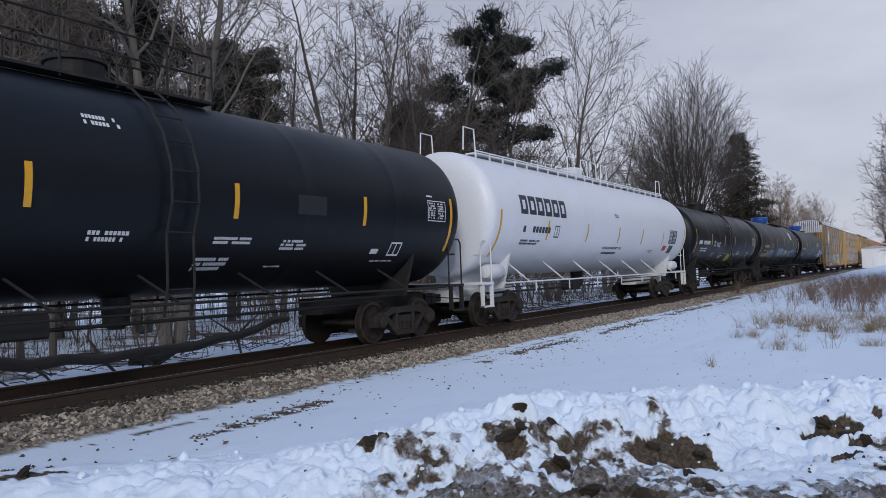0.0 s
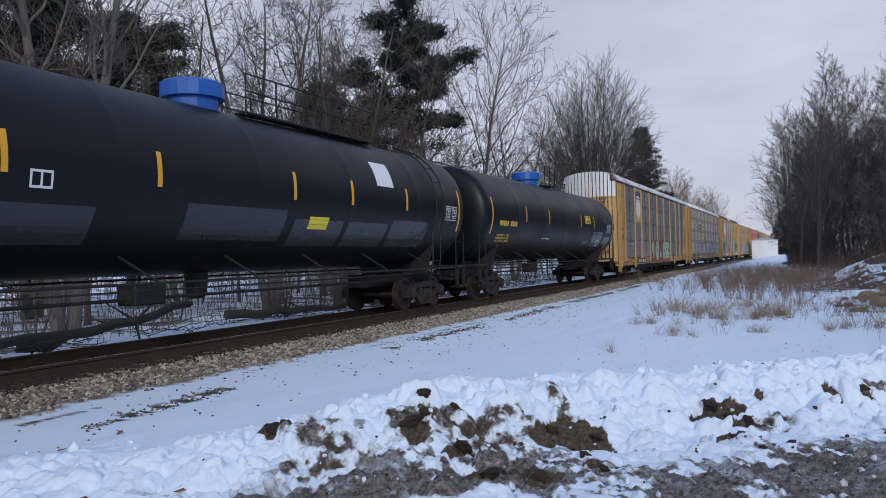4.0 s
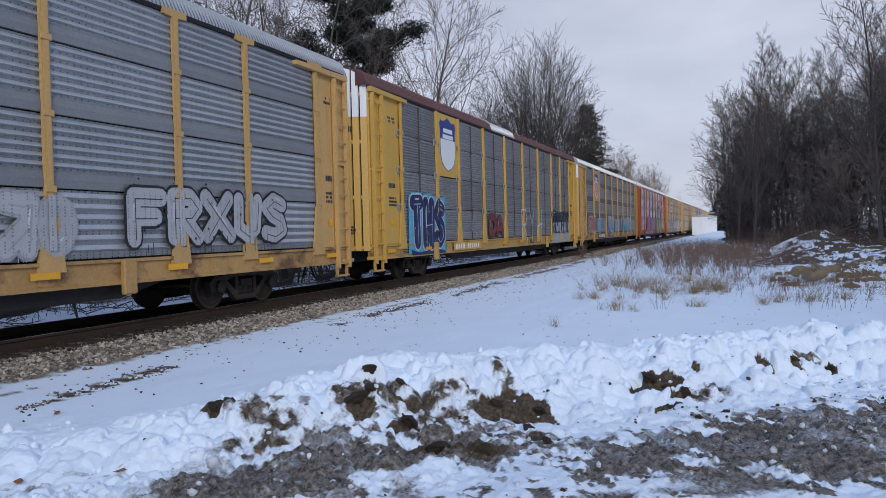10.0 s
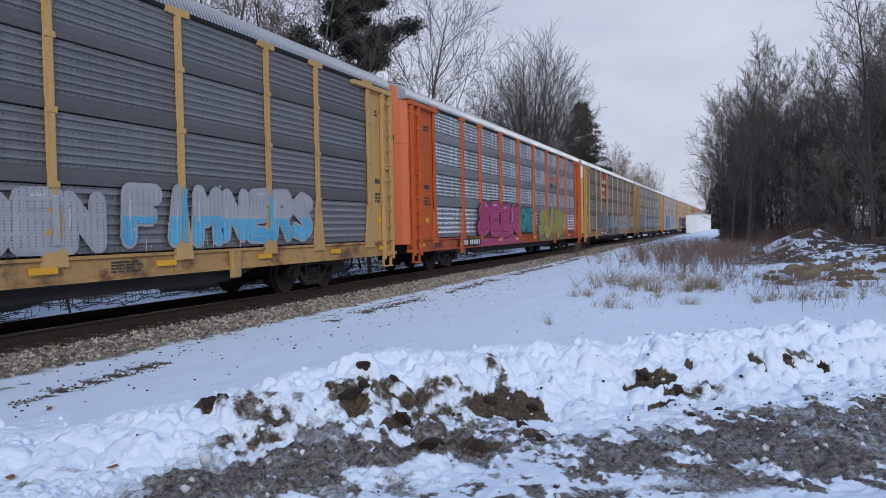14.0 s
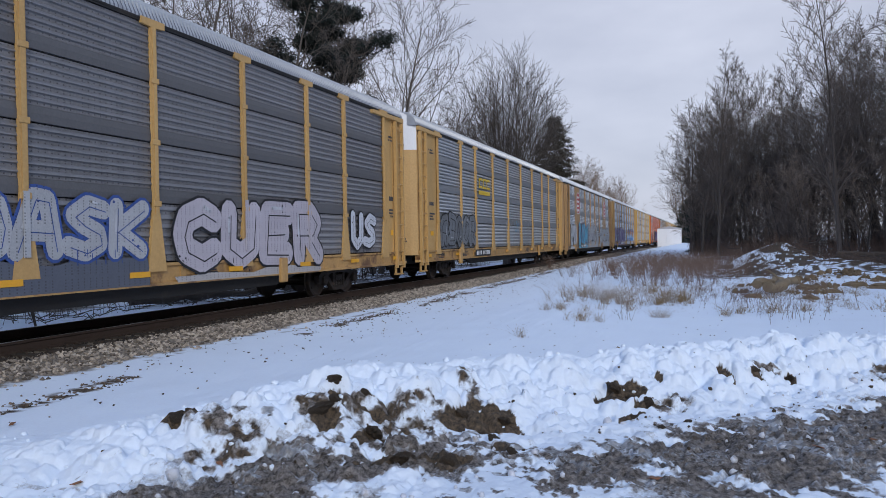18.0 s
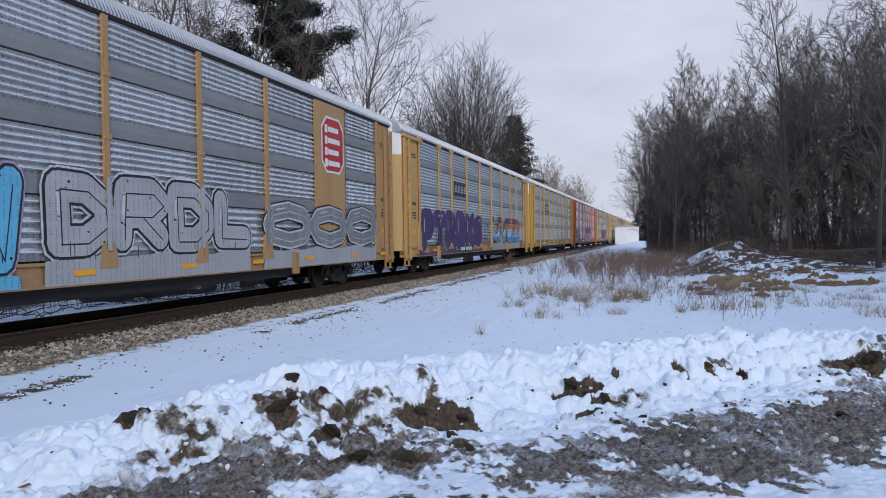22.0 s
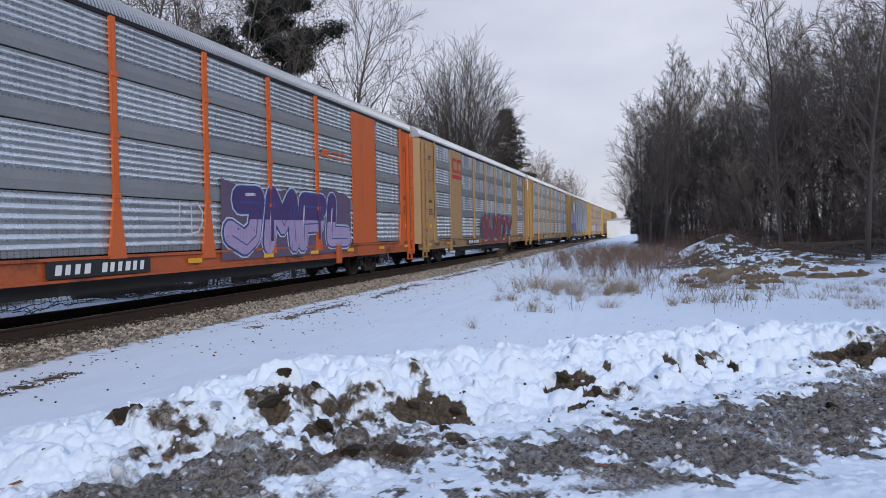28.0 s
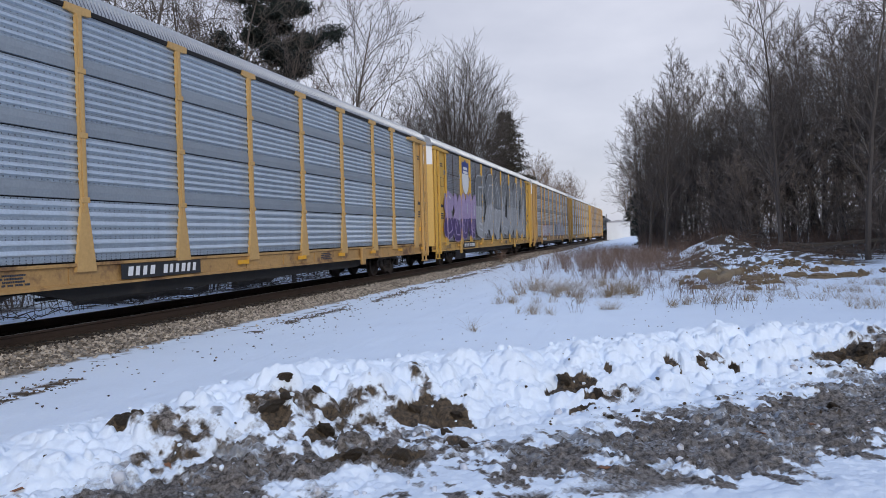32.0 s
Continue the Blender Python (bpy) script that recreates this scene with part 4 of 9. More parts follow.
def side_frame_mesh():
    g = Geo()
    g.prism([(-1.16, 0.36), (-1.18, 0.56), (-1.02, 0.66), (-0.78, 0.66), (-0.5, 0.76), (0.5, 0.76), (0.78, 0.66), (1.02, 0.66), (1.18, 0.56), (1.16, 0.36),
             (0.98, 0.36), (0.92, 0.5), (0.72, 0.54), (0.45, 0.62), (-0.45, 0.62), (-0.72, 0.54), (-0.92, 0.5), (-0.98, 0.36)], "x", -0.075, 0.075)
    g.prism([(-0.80, 0.56), (-0.34, 0.14), (0.34, 0.14), (0.80, 0.56), (0.66, 0.58), (0.27, 0.25), (-0.27, 0.25), (-0.66, 0.58)], "x", -0.065, 0.065)
    for s in (-1, 1):
        g.box(-0.07, 0.07, s * 0.31 - 0.05, s * 0.31 + 0.05, 0.2, 0.66, 0.012)
        g.lathe([(0.05, 0.13), (0.13, 0.13), (0.15, 0.10), (0.16, 0.05)], 14, "x", (0, s * 0.89, WHEEL_R))
        g.box(-0.06, 0.06, s * 0.89 - 0.14, s * 0.89 + 0.14, 0.46, 0.6, 0.02)
    return g.mesh("side_frame", M["steel_brown"])


def spring_mesh():
    g = Geo()
    for y in (-0.16, 0.0, 0.16):
        prof = []
        for i in range(7):
            z = 0.26 + i * 0.045
            prof += [(z, 0.062), (z + 0.012, 0.075), (z + 0.024, 0.075), (z + 0.034, 0.062)]
        g.lathe(prof, 10, "z", (0, y, 0))
    return g.mesh("spring", M["steel_brown"])


def wheelset_mesh():
    g = Geo()
    g.lathe([(-1.05, 0.07), (1.05, 0.07)], 12, "x")
    for s in (-1, 1):
        prof = [(0.686, 0.10), (0.688, 0.25), (0.690, 0.47), (0.70, 0.476), (0.716, 0.47), (0.722, 0.452), (0.82, 0.446), (0.826, 0.44), (0.826, 0.385), (0.79, 0.36),
                (0.765, 0.30), (0.775, 0.18), (0.82, 0.13), (0.83, 0.09)]
        g.lathe([(a * s, r) for a, r in prof], 36, "x")
        # chalk and cast marks so that the turning shows
        for a in (0.4, 2.2, 4.4):
            c, q = math.cos(a) * 0.3, math.sin(a) * 0.3
            g.box(s * 0.79 - 0.008, s * 0.79 + 0.008, c - 0.03, c + 0.03, q - 0.02, q + 0.02)
    return g.mesh("wheelset", M["wheel"], smooth=True)


def bolster_mesh():
    g = Geo()
    g.prism([(-1.05, 0.42), (-0.9, 0.34), (0.9, 0.34), (1.05, 0.42), (1.05, 0.56), (0.5, 0.66), (-0.5, 0.66), (-1.05, 0.56)], "y", -0.2, 0.2)
    g.lathe([(0.64, 0.2), (0.74, 0.2)], 14, "z")
    for s in (-1, 1):
        g.box(-0.85, 0.85, s * 0.5 - 0.05, s * 0.5 + 0.05, 0.28, 0.40, 0.01)
        for q in (-1, 1):
            g.box(q * 0.75 - 0.06, q * 0.75 + 0.06, s * 0.43 - 0.04, s * 0.43 + 0.04, 0.3, 0.6, 0.01)
    return g.mesh("truck", M["steel_brown"])


BOLSTER, FRAME_ME, SPRING, WHEELSET = bolster_mesh(), side_frame_mesh(), spring_mesh(), wheelset_mesh()
WHEELS = []      # (wheelset, car) for the motions


def add_truck(car, y):
    tr = put("truck", BOLSTER, car, pose(0, y, 0), "rusty cast-steel four-wheel truck")
    for s in (-1, 1):
        put("side_frame", FRAME_ME, tr, pose(s * 0.98, 0, 0))
        put("spring_nest", SPRING, tr, pose(s * 0.98, 0, 0))
        w = put("wheelset", WHEELSET, tr, pose(0, s * 0.89, WHEEL_R), "dark steel wheels on an axle")
        WHEELS.append((w, car, s * 0.89))


def coupler_mesh():
    g = Geo()
    g.box(-0.10, 0.10, 0.0, 0.45, 0.72, 0.92, 0.02)
    g.prism([(-0.16, 0.42), (0.16, 0.42), (0.2, 0.6), (0.12, 0.72), (0.02, 0.62), (-0.1, 0.66), (-0.2, 0.58)], "z", 0.68, 0.96)
    g.tube([(0.35, 0.05, 0.75), (0.36, 0.2, 0.5), (0.28, 0.45, 0.32), (0.1, 0.58, 0.42)], 0.022, 6)
    g.tube([(0.1, 0.35, 0.9), (0.7, 0.3, 0.86), (1.3, 0.2, 0.82), (1.34, 0.2, 0.62)], 0.014, 5)
    return g.mesh("coupler", M["sill_dark"])


COUPLER = coupler_mesh()


def glyph_bars(g, x, y0, y1, z0, z1, n, rng, face=1, t=0.006):
    """A line of lettering as plain blocks."""
    w = (y1 - y0) / n
    for i in range(n):
        if rng.random() < 0.12 and n > 5:
            continue
        a = y0 + i * w
        g.box(x, x + t, a + w * 0.1, a + w * rng.uniform(0.72, 0.9), z0, z1)


def italic_bars(g, x, y0, y1, z0, z1, n, slant=0.18):
    """A line of slanted lettering as thin plain blocks."""
    w, s = (y1 - y0) / n, (z1 - z0) * slant
    for i in range(n):
        a, b = y0 + i * w + w * 0.12, y0 + i * w + w * (0.62 if i % 3 else 0.74)
        g.prism([(a, z0), (b, z0), (b + s, z1), (a + s, z1)], "x", x, x + 0.005)


def text_block(g, x, y0, y1, z0, z1, rows, rng):
    h = (z1 - z0) / rows
    for r in range(rows):
        z = z1 - (r + 1) * h
        n = max(3, int((y1 - y0) / (h * 0.75)))
        glyph_bars(g, x, y0, y0 + (y1 - y0) * rng.uniform(0.7, 1.0), z + h * 0.25, z + h * 0.85, n, rng)


# ---- auto rack cars ----
BAYS_A = [-11.25, -8.40, -6.35, -3.55, -0.70, 2.10, 4.90, 7.65, 9.70, 12.40]
BAYS_FINE = [-11.25, -8.40, -6.35, -3.55, -0.70, 2.10, 4.90, 7.70, 9.75, 12.00]
BAYS_B = [-11.20, -8.43, -6.28, -3.57, -0.65, 2.17, 4.98, 7.72, 9.85, 12.50]
TAIL = 0.63          # the trailing end reaches farther from the middle than the leading one
Z_LOW, Z_TOP = 1.15, 5.42


def screen_mesh(kind, width, height, m):
    """One pressed side sheet: an outline of ribs pushed along its width."""
    front = []
    if kind == "fine":
        n = max(3, int(height / 0.082))
        p = (height - 0.06) / n
        front.append((0.0, 0.0))
        for i in range(n):
            z = 0.03 + i * p
            front += [(0.0, z), (0.024, z + p * 0.25), (0.024, z + p * 0.6), (0.0, z + p * 0.9)]
        front.append((0.0, height))
    else:
        # punched sheet with bold solid ridges; a hollow smooth band, painted shade-dark, below them, but for the lowest
        # sheet
        deep = kind.startswith("deep")
        d, n = (0.048, 6) if deep else (0.036, 6)
        band = 0.05 if kind.endswith("low") else (0.30 if deep else 0.24)
        z0 = height * band
        p = (height - z0 - 0.03) / n
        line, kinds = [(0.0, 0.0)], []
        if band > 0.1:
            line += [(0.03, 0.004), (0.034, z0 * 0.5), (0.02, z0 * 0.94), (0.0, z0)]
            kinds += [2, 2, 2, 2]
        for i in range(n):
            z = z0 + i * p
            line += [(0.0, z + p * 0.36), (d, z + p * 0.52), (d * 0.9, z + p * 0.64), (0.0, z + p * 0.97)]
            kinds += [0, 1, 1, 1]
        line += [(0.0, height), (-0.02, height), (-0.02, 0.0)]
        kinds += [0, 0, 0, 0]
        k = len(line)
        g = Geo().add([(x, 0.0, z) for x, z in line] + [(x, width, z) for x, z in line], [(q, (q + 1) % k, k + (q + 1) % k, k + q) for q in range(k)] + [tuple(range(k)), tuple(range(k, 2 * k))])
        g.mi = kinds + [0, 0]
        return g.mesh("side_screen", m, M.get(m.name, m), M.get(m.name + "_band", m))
    back = [(-0.02, height), (-0.02, 0.0)]
    g = Geo().prism(front + back, "y", 0.0, width)
    return g.mesh("side_screen", m)


def post_mesh(m, plate):
    top = [(0.07, 5.36), (0.30, 5.38), (0.30, 5.50), (-0.30, 5.50), (-0.30, 5.38), (-0.07, 5.36)] if plate else [(0.07, 5.44), (-0.07, 5.44)]
    g = Geo().prism([(-0.24, 0.98), (0.24, 0.98), (0.10, 1.95), (0.07, 2.1)] + top + [(-0.07, 2.1), (-0.10, 1.95)], "x", 1.47, 1.53)
    g.box(1.53, 1.545, -0.045, 0.045, 2.0, 5.34)
    for z in (2.2, 3.3, 4.4):
        g.box(1.53, 1.56, -0.10, 0.10, z - 0.05, z + 0.05, 0.01)
    return g.mesh("post", m)


BRACKET = Geo().prism([(0.07, -0.11), (0.19, -0.11), (0.24, -0.06), (0.24, 0.06), (0.19, 0.11), (0.07, 0.11)], "x", 1.476, 1.505).mesh("bracket", M["bracket"])
STRAP = Geo().box(1.476, 1.484, -0.045, 0.045, 1.2, 5.36).box(1.484, 1.492, -0.07, 0.07, 2.12, 2.28).box(1.484, 1.492, -0.07, 0.07, 3.22, 3.38).box(1.484, 1.492, -0.07, 0.07, 4.30, 4.46).mesh("strap", M["strap"])


def roof_mesh(m, m2=None):
    prof = [(1.50, 5.46), (1.49, 5.54), (1.40, 5.72), (1.18, 5.88), (0.75, 5.97), (0.35, 6.01), (0, 6.02)]
    prof = prof + [(-x, z) for x, z in prof[-2::-1]]
    v, f, mi = [], [], []
    n, L = 276, 26.7 + TAIL
    rows = []
    for i in range(n):
        p = L / n
        y = -13.35 + i * p
        rows += [(y, 0.0), (y + p * 0.15, 0.034), (y + p * 0.5, 0.034), (y + p * 0.65, 0.0)]
    rows.append((L - 13.35, 0.0))
    for y, d in rows:
        for j, (x, z) in enumerate(prof):
            e = 0 if j in (0, 1, len(prof) - 2, len(prof) - 1) else d
            v.append((x * (1 + e * 0.6), y, z + e * 0.8))
    k = len(prof)
    for i in range(len(rows) - 1):
        for j in range(k - 1):
            a = i * k + j
            f.append((a, a + 1, a + 1 + k, a + k))
            # without m2, valley floors between the ribs take the darker material
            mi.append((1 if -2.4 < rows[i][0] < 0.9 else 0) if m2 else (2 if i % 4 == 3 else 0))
    f.append(tuple(range(k)))
    f.append(tuple(range((len(rows) - 1) * k, len(rows) * k)))
    mi += [0, 0]
    g = Geo()
    g.v, g.f, g.mi = v, f, mi
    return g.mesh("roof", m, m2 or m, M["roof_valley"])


def end_curve(k=9, y_edge=13.22, bulge=0.30, half=1.44):
    pts = []
    for i in range(k + 1):
        a = -1 + 2 * i / k
        pts.append((a * half, y_edge + bulge * (1 - abs(a) ** 2.6)))
    return pts


def slab_between(g, pa, pb, z0, za, zb, t=0.06):
    """An upright sheet between two points of the plan, with a sloping top."""
    (xa, ya), (xb, yb) = pa, pb
    v = [(xa, ya, z0), (xb, yb, z0), (xb, yb, zb), (xa, ya, za), (xa, ya - t, z0), (xb, yb - t, z0), (xb, yb - t, zb), (xa, ya - t, za)]
    g.add(v, [(0, 1, 2, 3), (5, 4, 7, 6), (4, 0, 3, 7), (1, 5, 6, 2), (3, 2, 6, 7), (0, 4, 5, 1)])


def end_top(x):
    return 5.5 + 0.50 * (1 - (x / 1.5) ** 4)


def end_door_mesh(m, cap, slats):
    """Closed end doors, rounded outwards; behind slats there is only a dark backing, painted as interior shade."""
    g = Geo()
    top_z = 4.62 if cap else 5.5
    pts = end_curve(14)
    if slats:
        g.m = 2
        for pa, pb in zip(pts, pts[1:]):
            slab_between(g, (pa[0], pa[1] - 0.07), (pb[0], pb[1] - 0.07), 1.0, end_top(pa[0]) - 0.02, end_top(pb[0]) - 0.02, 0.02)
        g.m = 0
        for z in (1.02, 2.4, 3.9, 5.2):
            for pa, pb in zip(pts, pts[1:]):
                slab_between(g, (pa[0], pa[1] - 0.03), (pb[0], pb[1] - 0.03), z, z + 0.09, z + 0.09, 0.03)
    else:
        for pa, pb in zip(pts, pts[1:]):
            g.m = 0
            slab_between(g, pa, pb, 0.98, top_z, top_z)
            g.m = 1 if cap else 0
            slab_between(g, pa, pb, top_z, end_top(pa[0]), end_top(pb[0]))
        g.m = 0
        for z in (2.55, 4.1):
            for pa, pb in zip(pts, pts[1:]):
                slab_between(g, (pa[0], pa[1] + 0.012), (pb[0], pb[1] + 0.012), z, z + 0.035, z + 0.035, 0.02)
    g.m = 0
    g.box(-0.03, 0.03, 13.48, 13.56, 1.0, 5.3)
    for z in (1.5, 2.9, 4.3):
        g.box(-0.5, 0.5, 13.49, 13.54, z - 0.05, z + 0.05)
    return g.mesh("end_door", m, M["white"], M["gap_dark"])


def add_slats(door, m, cap):
    pts = end_curve(14)
    for i, (pa, pb) in enumerate(zip(pts, pts[1:])):
        cut = lambda t: (pa[0] + (pb[0] - pa[0]) * t, pa[1] + (pb[1] - pa[1]) * t)

        def make():
            g = Geo()
            top_z = 4.62 if cap else 5.5
            slab_between(g, cut(0.12), cut(0.88), 0.98, top_z, top_z, 0.05)
            g.m = 1
            slab_between(g, cut(0.12), cut(0.88), top_z, end_top(cut(0.12)[0]), end_top(cut(0.88)[0]), 0.05)
            return g.mesh("slat", m, M["white"])

        put("slat", shared(("slat", m.name, cap, i), make), door)


def ladder(car, m, y, s):
    """Side ladder at the car's end; the rungs are separate bars."""
    g = Geo()
    for d in (-0.27, 0.27):
        g.prism([(1.50, y + d - 0.04), (1.60, y + d - 0.04), (1.60, y + d + 0.04), (1.50, y + d + 0.04)], "z", 0.62, 5.28)
    for z in (1.1, 3.2, 5.1):
        g.box(1.44, 1.52, y - 0.3, y + 0.3, z - 0.03, z + 0.03)
    lad = put("ladder", g.mesh("ladder", m), car, None, "painted steel side ladder")
    rung = shared("rung" + m.name, lambda: Geo().tube([(1.57, -0.25, 0), (1.57, 0.25, 0)], 0.016, 6).mesh("rung", m))
    for i in range(11):
        put("rung", rung, lad, pose(0, y, 0.72 + i * 0.43))


def underframe(car, m):
    side = [(1.30, 0.72), (1.52, 0.72), (1.52, 0.76), (1.47, 0.785), (1.47, 1.06), (1.52, 1.08), (1.52, 1.13), (1.30, 1.13)]
    for s in (1, -1):
        g = Geo().prism([(x * s, z) for x, z in side], "y", -13.15, 13.15 + TAIL)
        for i in range(14):
            y = -12.4 + i * 1.9
            g.box(s * 1.47, s * 1.49, y - 0.03, y + 0.03, 0.79, 1.05)
        put("side_sill", shared("sill%d%s" % (s, m.name), lambda: g.mesh("side_sill", m)), car, None, "long painted side sill, scuffed and stained")

    def under():
        g = Geo().box(-1.32, 1.32, -13.1, 13.1 + TAIL, 0.93, 1.12)
        g.box(-0.38, 0.38, -13.5, 13.5 + TAIL, 0.62, 0.94, 0.02)
        g.prism([(-7.6, 0.74), (-6.4, 0.48), (6.4, 0.48), (7.6, 0.74)], "x", 1.18, 1.30)
        g.prism([(-7.6, 0.74), (-6.4, 0.48), (6.4, 0.48), (7.6, 0.74)], "x", -1.30, -1.18)
        for i in range(12):
            y = -11 + i * 2
            g.box(-1.3, 1.3, y - 0.06, y + 0.06, 0.7, 0.93)
        g.tube([(1.05, -7, 0.55), (1.05, 7, 0.55)], 0.03, 6)
        g.lathe([(-0.45, 0.2), (0.45, 0.2)], 12, "y", (0.75, 2.5, 0.62))
        g.box(0.5, 1.1, -3.2, -2.7, 0.5, 0.9, 0.03)
        return g.mesh("underframe", M["sill_dark"])

    put("underframe", shared("underframe", under), car, None, "dark dirty underframe with brake gear")
    for s in (1, -1):
        put("coupler", COUPLER, car, pose(0, 13.5 + TAIL * 0.4 if s > 0 else -13.5, 0, 0, 0, 0 if s > 0 else 180), "knuckle coupler with air hose")


def shield_outline(cy, cz, w, h):
    a = [(-0.5, 0.36), (-0.44, 0.44), (-0.34, 0.42), (-0.2, 0.43), (0, 0.5), (0.2, 0.43), (0.34, 0.42), (0.44, 0.44), (0.5, 0.36), (0.46, 0.22), (0.48, 0.0), (0.47, -0.2),
         (0.38, -0.36), (0.2, -0.45), (0, -0.5), (-0.2, -0.45), (-0.38, -0.36), (-0.47, -0.2), (-0.48, 0.0), (-0.46, 0.22)]
    return [(cy + p * w, cz + q * h) for p, q in a]


def clip_z(poly, z, above):
    out = []
    for i, p in enumerate(poly):
        q = poly[(i + 1) % len(poly)]
        ip, iq = (p[1] >= z) == above, (q[1] >= z) == above
        if ip:
            out.append(p)
        if ip != iq:
            t = (z - p[1]) / (q[1] - p[1])
            out.append((p[0] + t * (q[0] - p[0]), z))
    return out


def shield(car, y0, y1, z0, z1, frame_mat, stripes, worn=False):
    """Yellow sheet with a two-coloured shield; its lettering is two plain bars."""
    px = 1.50
    pan = put("sign_panel", Geo().box(px - 0.04, px, y0, y1, z0, z1, 0.004).mesh("sign_panel", frame_mat), car, None, "yellow sheet carrying a blue and white shield")
    cy, cz, w, h = (y0 + y1) / 2, (z0 + z1) / 2 + 0.05, (y1 - y0) * 0.74, (z1 - z0) * 0.84
    big = shield_outline(cy, cz, w * 1.05, h * 1.03)
    put("shield_border", Geo().prism(big, "x", px, px + 0.005).mesh("shield_border", M["letter_white"] if stripes else M["blue"]), pan)
    o = shield_outline(cy, cz, w, h)
    cut = cz + h * 0.10
    put("shield_top", Geo().prism(clip_z(o, cut, True), "x", px + 0.005, px + 0.010).mesh("shield_top", M["blue"]), pan, None, "navy shield top with two white bars")
    low = clip_z(o, cut - 0.01, False)
    put("shield_field", Geo().prism(low, "x", px + 0.005, px + 0.010).mesh("shield_field", M["letter_white"]), pan, None, "white lower shield field")
    g = Geo()
    for k, (a, b) in enumerate(((0.30, 0.16), (0.34, 0.045))):
        g.box(px + 0.010, px + 0.014, cy - w * a, cy + w * a, cz + h * b + h * 0.06, cz + h * b + h * 0.14)
    put("lettering", g.mesh("lettering", M["letter_white"]), pan)
    if stripes:
        g = Geo()
        for i in range(7):
            y = cy - w * 0.42 + i * w * 0.14
            lowz = cz - h * (0.5 - 0.9 * ((y - cy) / w) ** 2 * 1.0) + h * 0.06
            g.box(px + 0.010, px + 0.014, y - w * 0.032, y + w * 0.032, lowz, cut - 0.03)
        put("red_stripes", g.mesh("red_stripes", M["red"]), pan, None, "red vertical stripes")


STROKES = {
    "loop": [[(0.5, 1.0), (0.12, 0.85), (0.0, 0.5), (0.12, 0.15), (0.5, 0.0), (0.88, 0.15), (1.0, 0.5), (0.88, 0.85), (0.5, 1.0)]],
    "arch": [[(0.05, 0.0), (0.0, 0.65), (0.25, 0.98), (0.75, 0.98), (1.0, 0.65), (0.95, 0.0)], [(0.08, 0.42), (0.92, 0.42)]],
    "zig": [[(0.95, 0.92), (0.35, 1.0), (0.05, 0.75), (0.4, 0.55), (0.85, 0.42), (0.95, 0.15), (0.5, 0.0), (0.0, 0.1)]],
    "bowl": [[(0.05, 0.0), (0.05, 1.0), (0.7, 1.0), (0.95, 0.75), (0.7, 0.5), (0.1, 0.5)], [(0.4, 0.5), (1.0, 0.0)]],
    "fork": [[(0.0, 1.0), (0.15, 0.3), (0.5, 0.0), (0.85, 0.3), (1.0, 1.0)]],
    "comb": [[(0.95, 1.0), (0.05, 0.98), (0.0, 0.02), (0.95, 0.0)], [(0.05, 0.5), (0.75, 0.52)]],
    "hook": [[(0.95, 0.85), (0.5, 1.0), (0.05, 0.75), (0.0, 0.3), (0.4, 0.0), (0.95, 0.12), (0.9, 0.45), (0.55, 0.45)]],
    "stem": [[(0.1, 1.0), (0.1, 0.0), (0.5, 0.05), (1.0, 0.0)], [(0.1, 0.5), (0.9, 1.0)]],
}


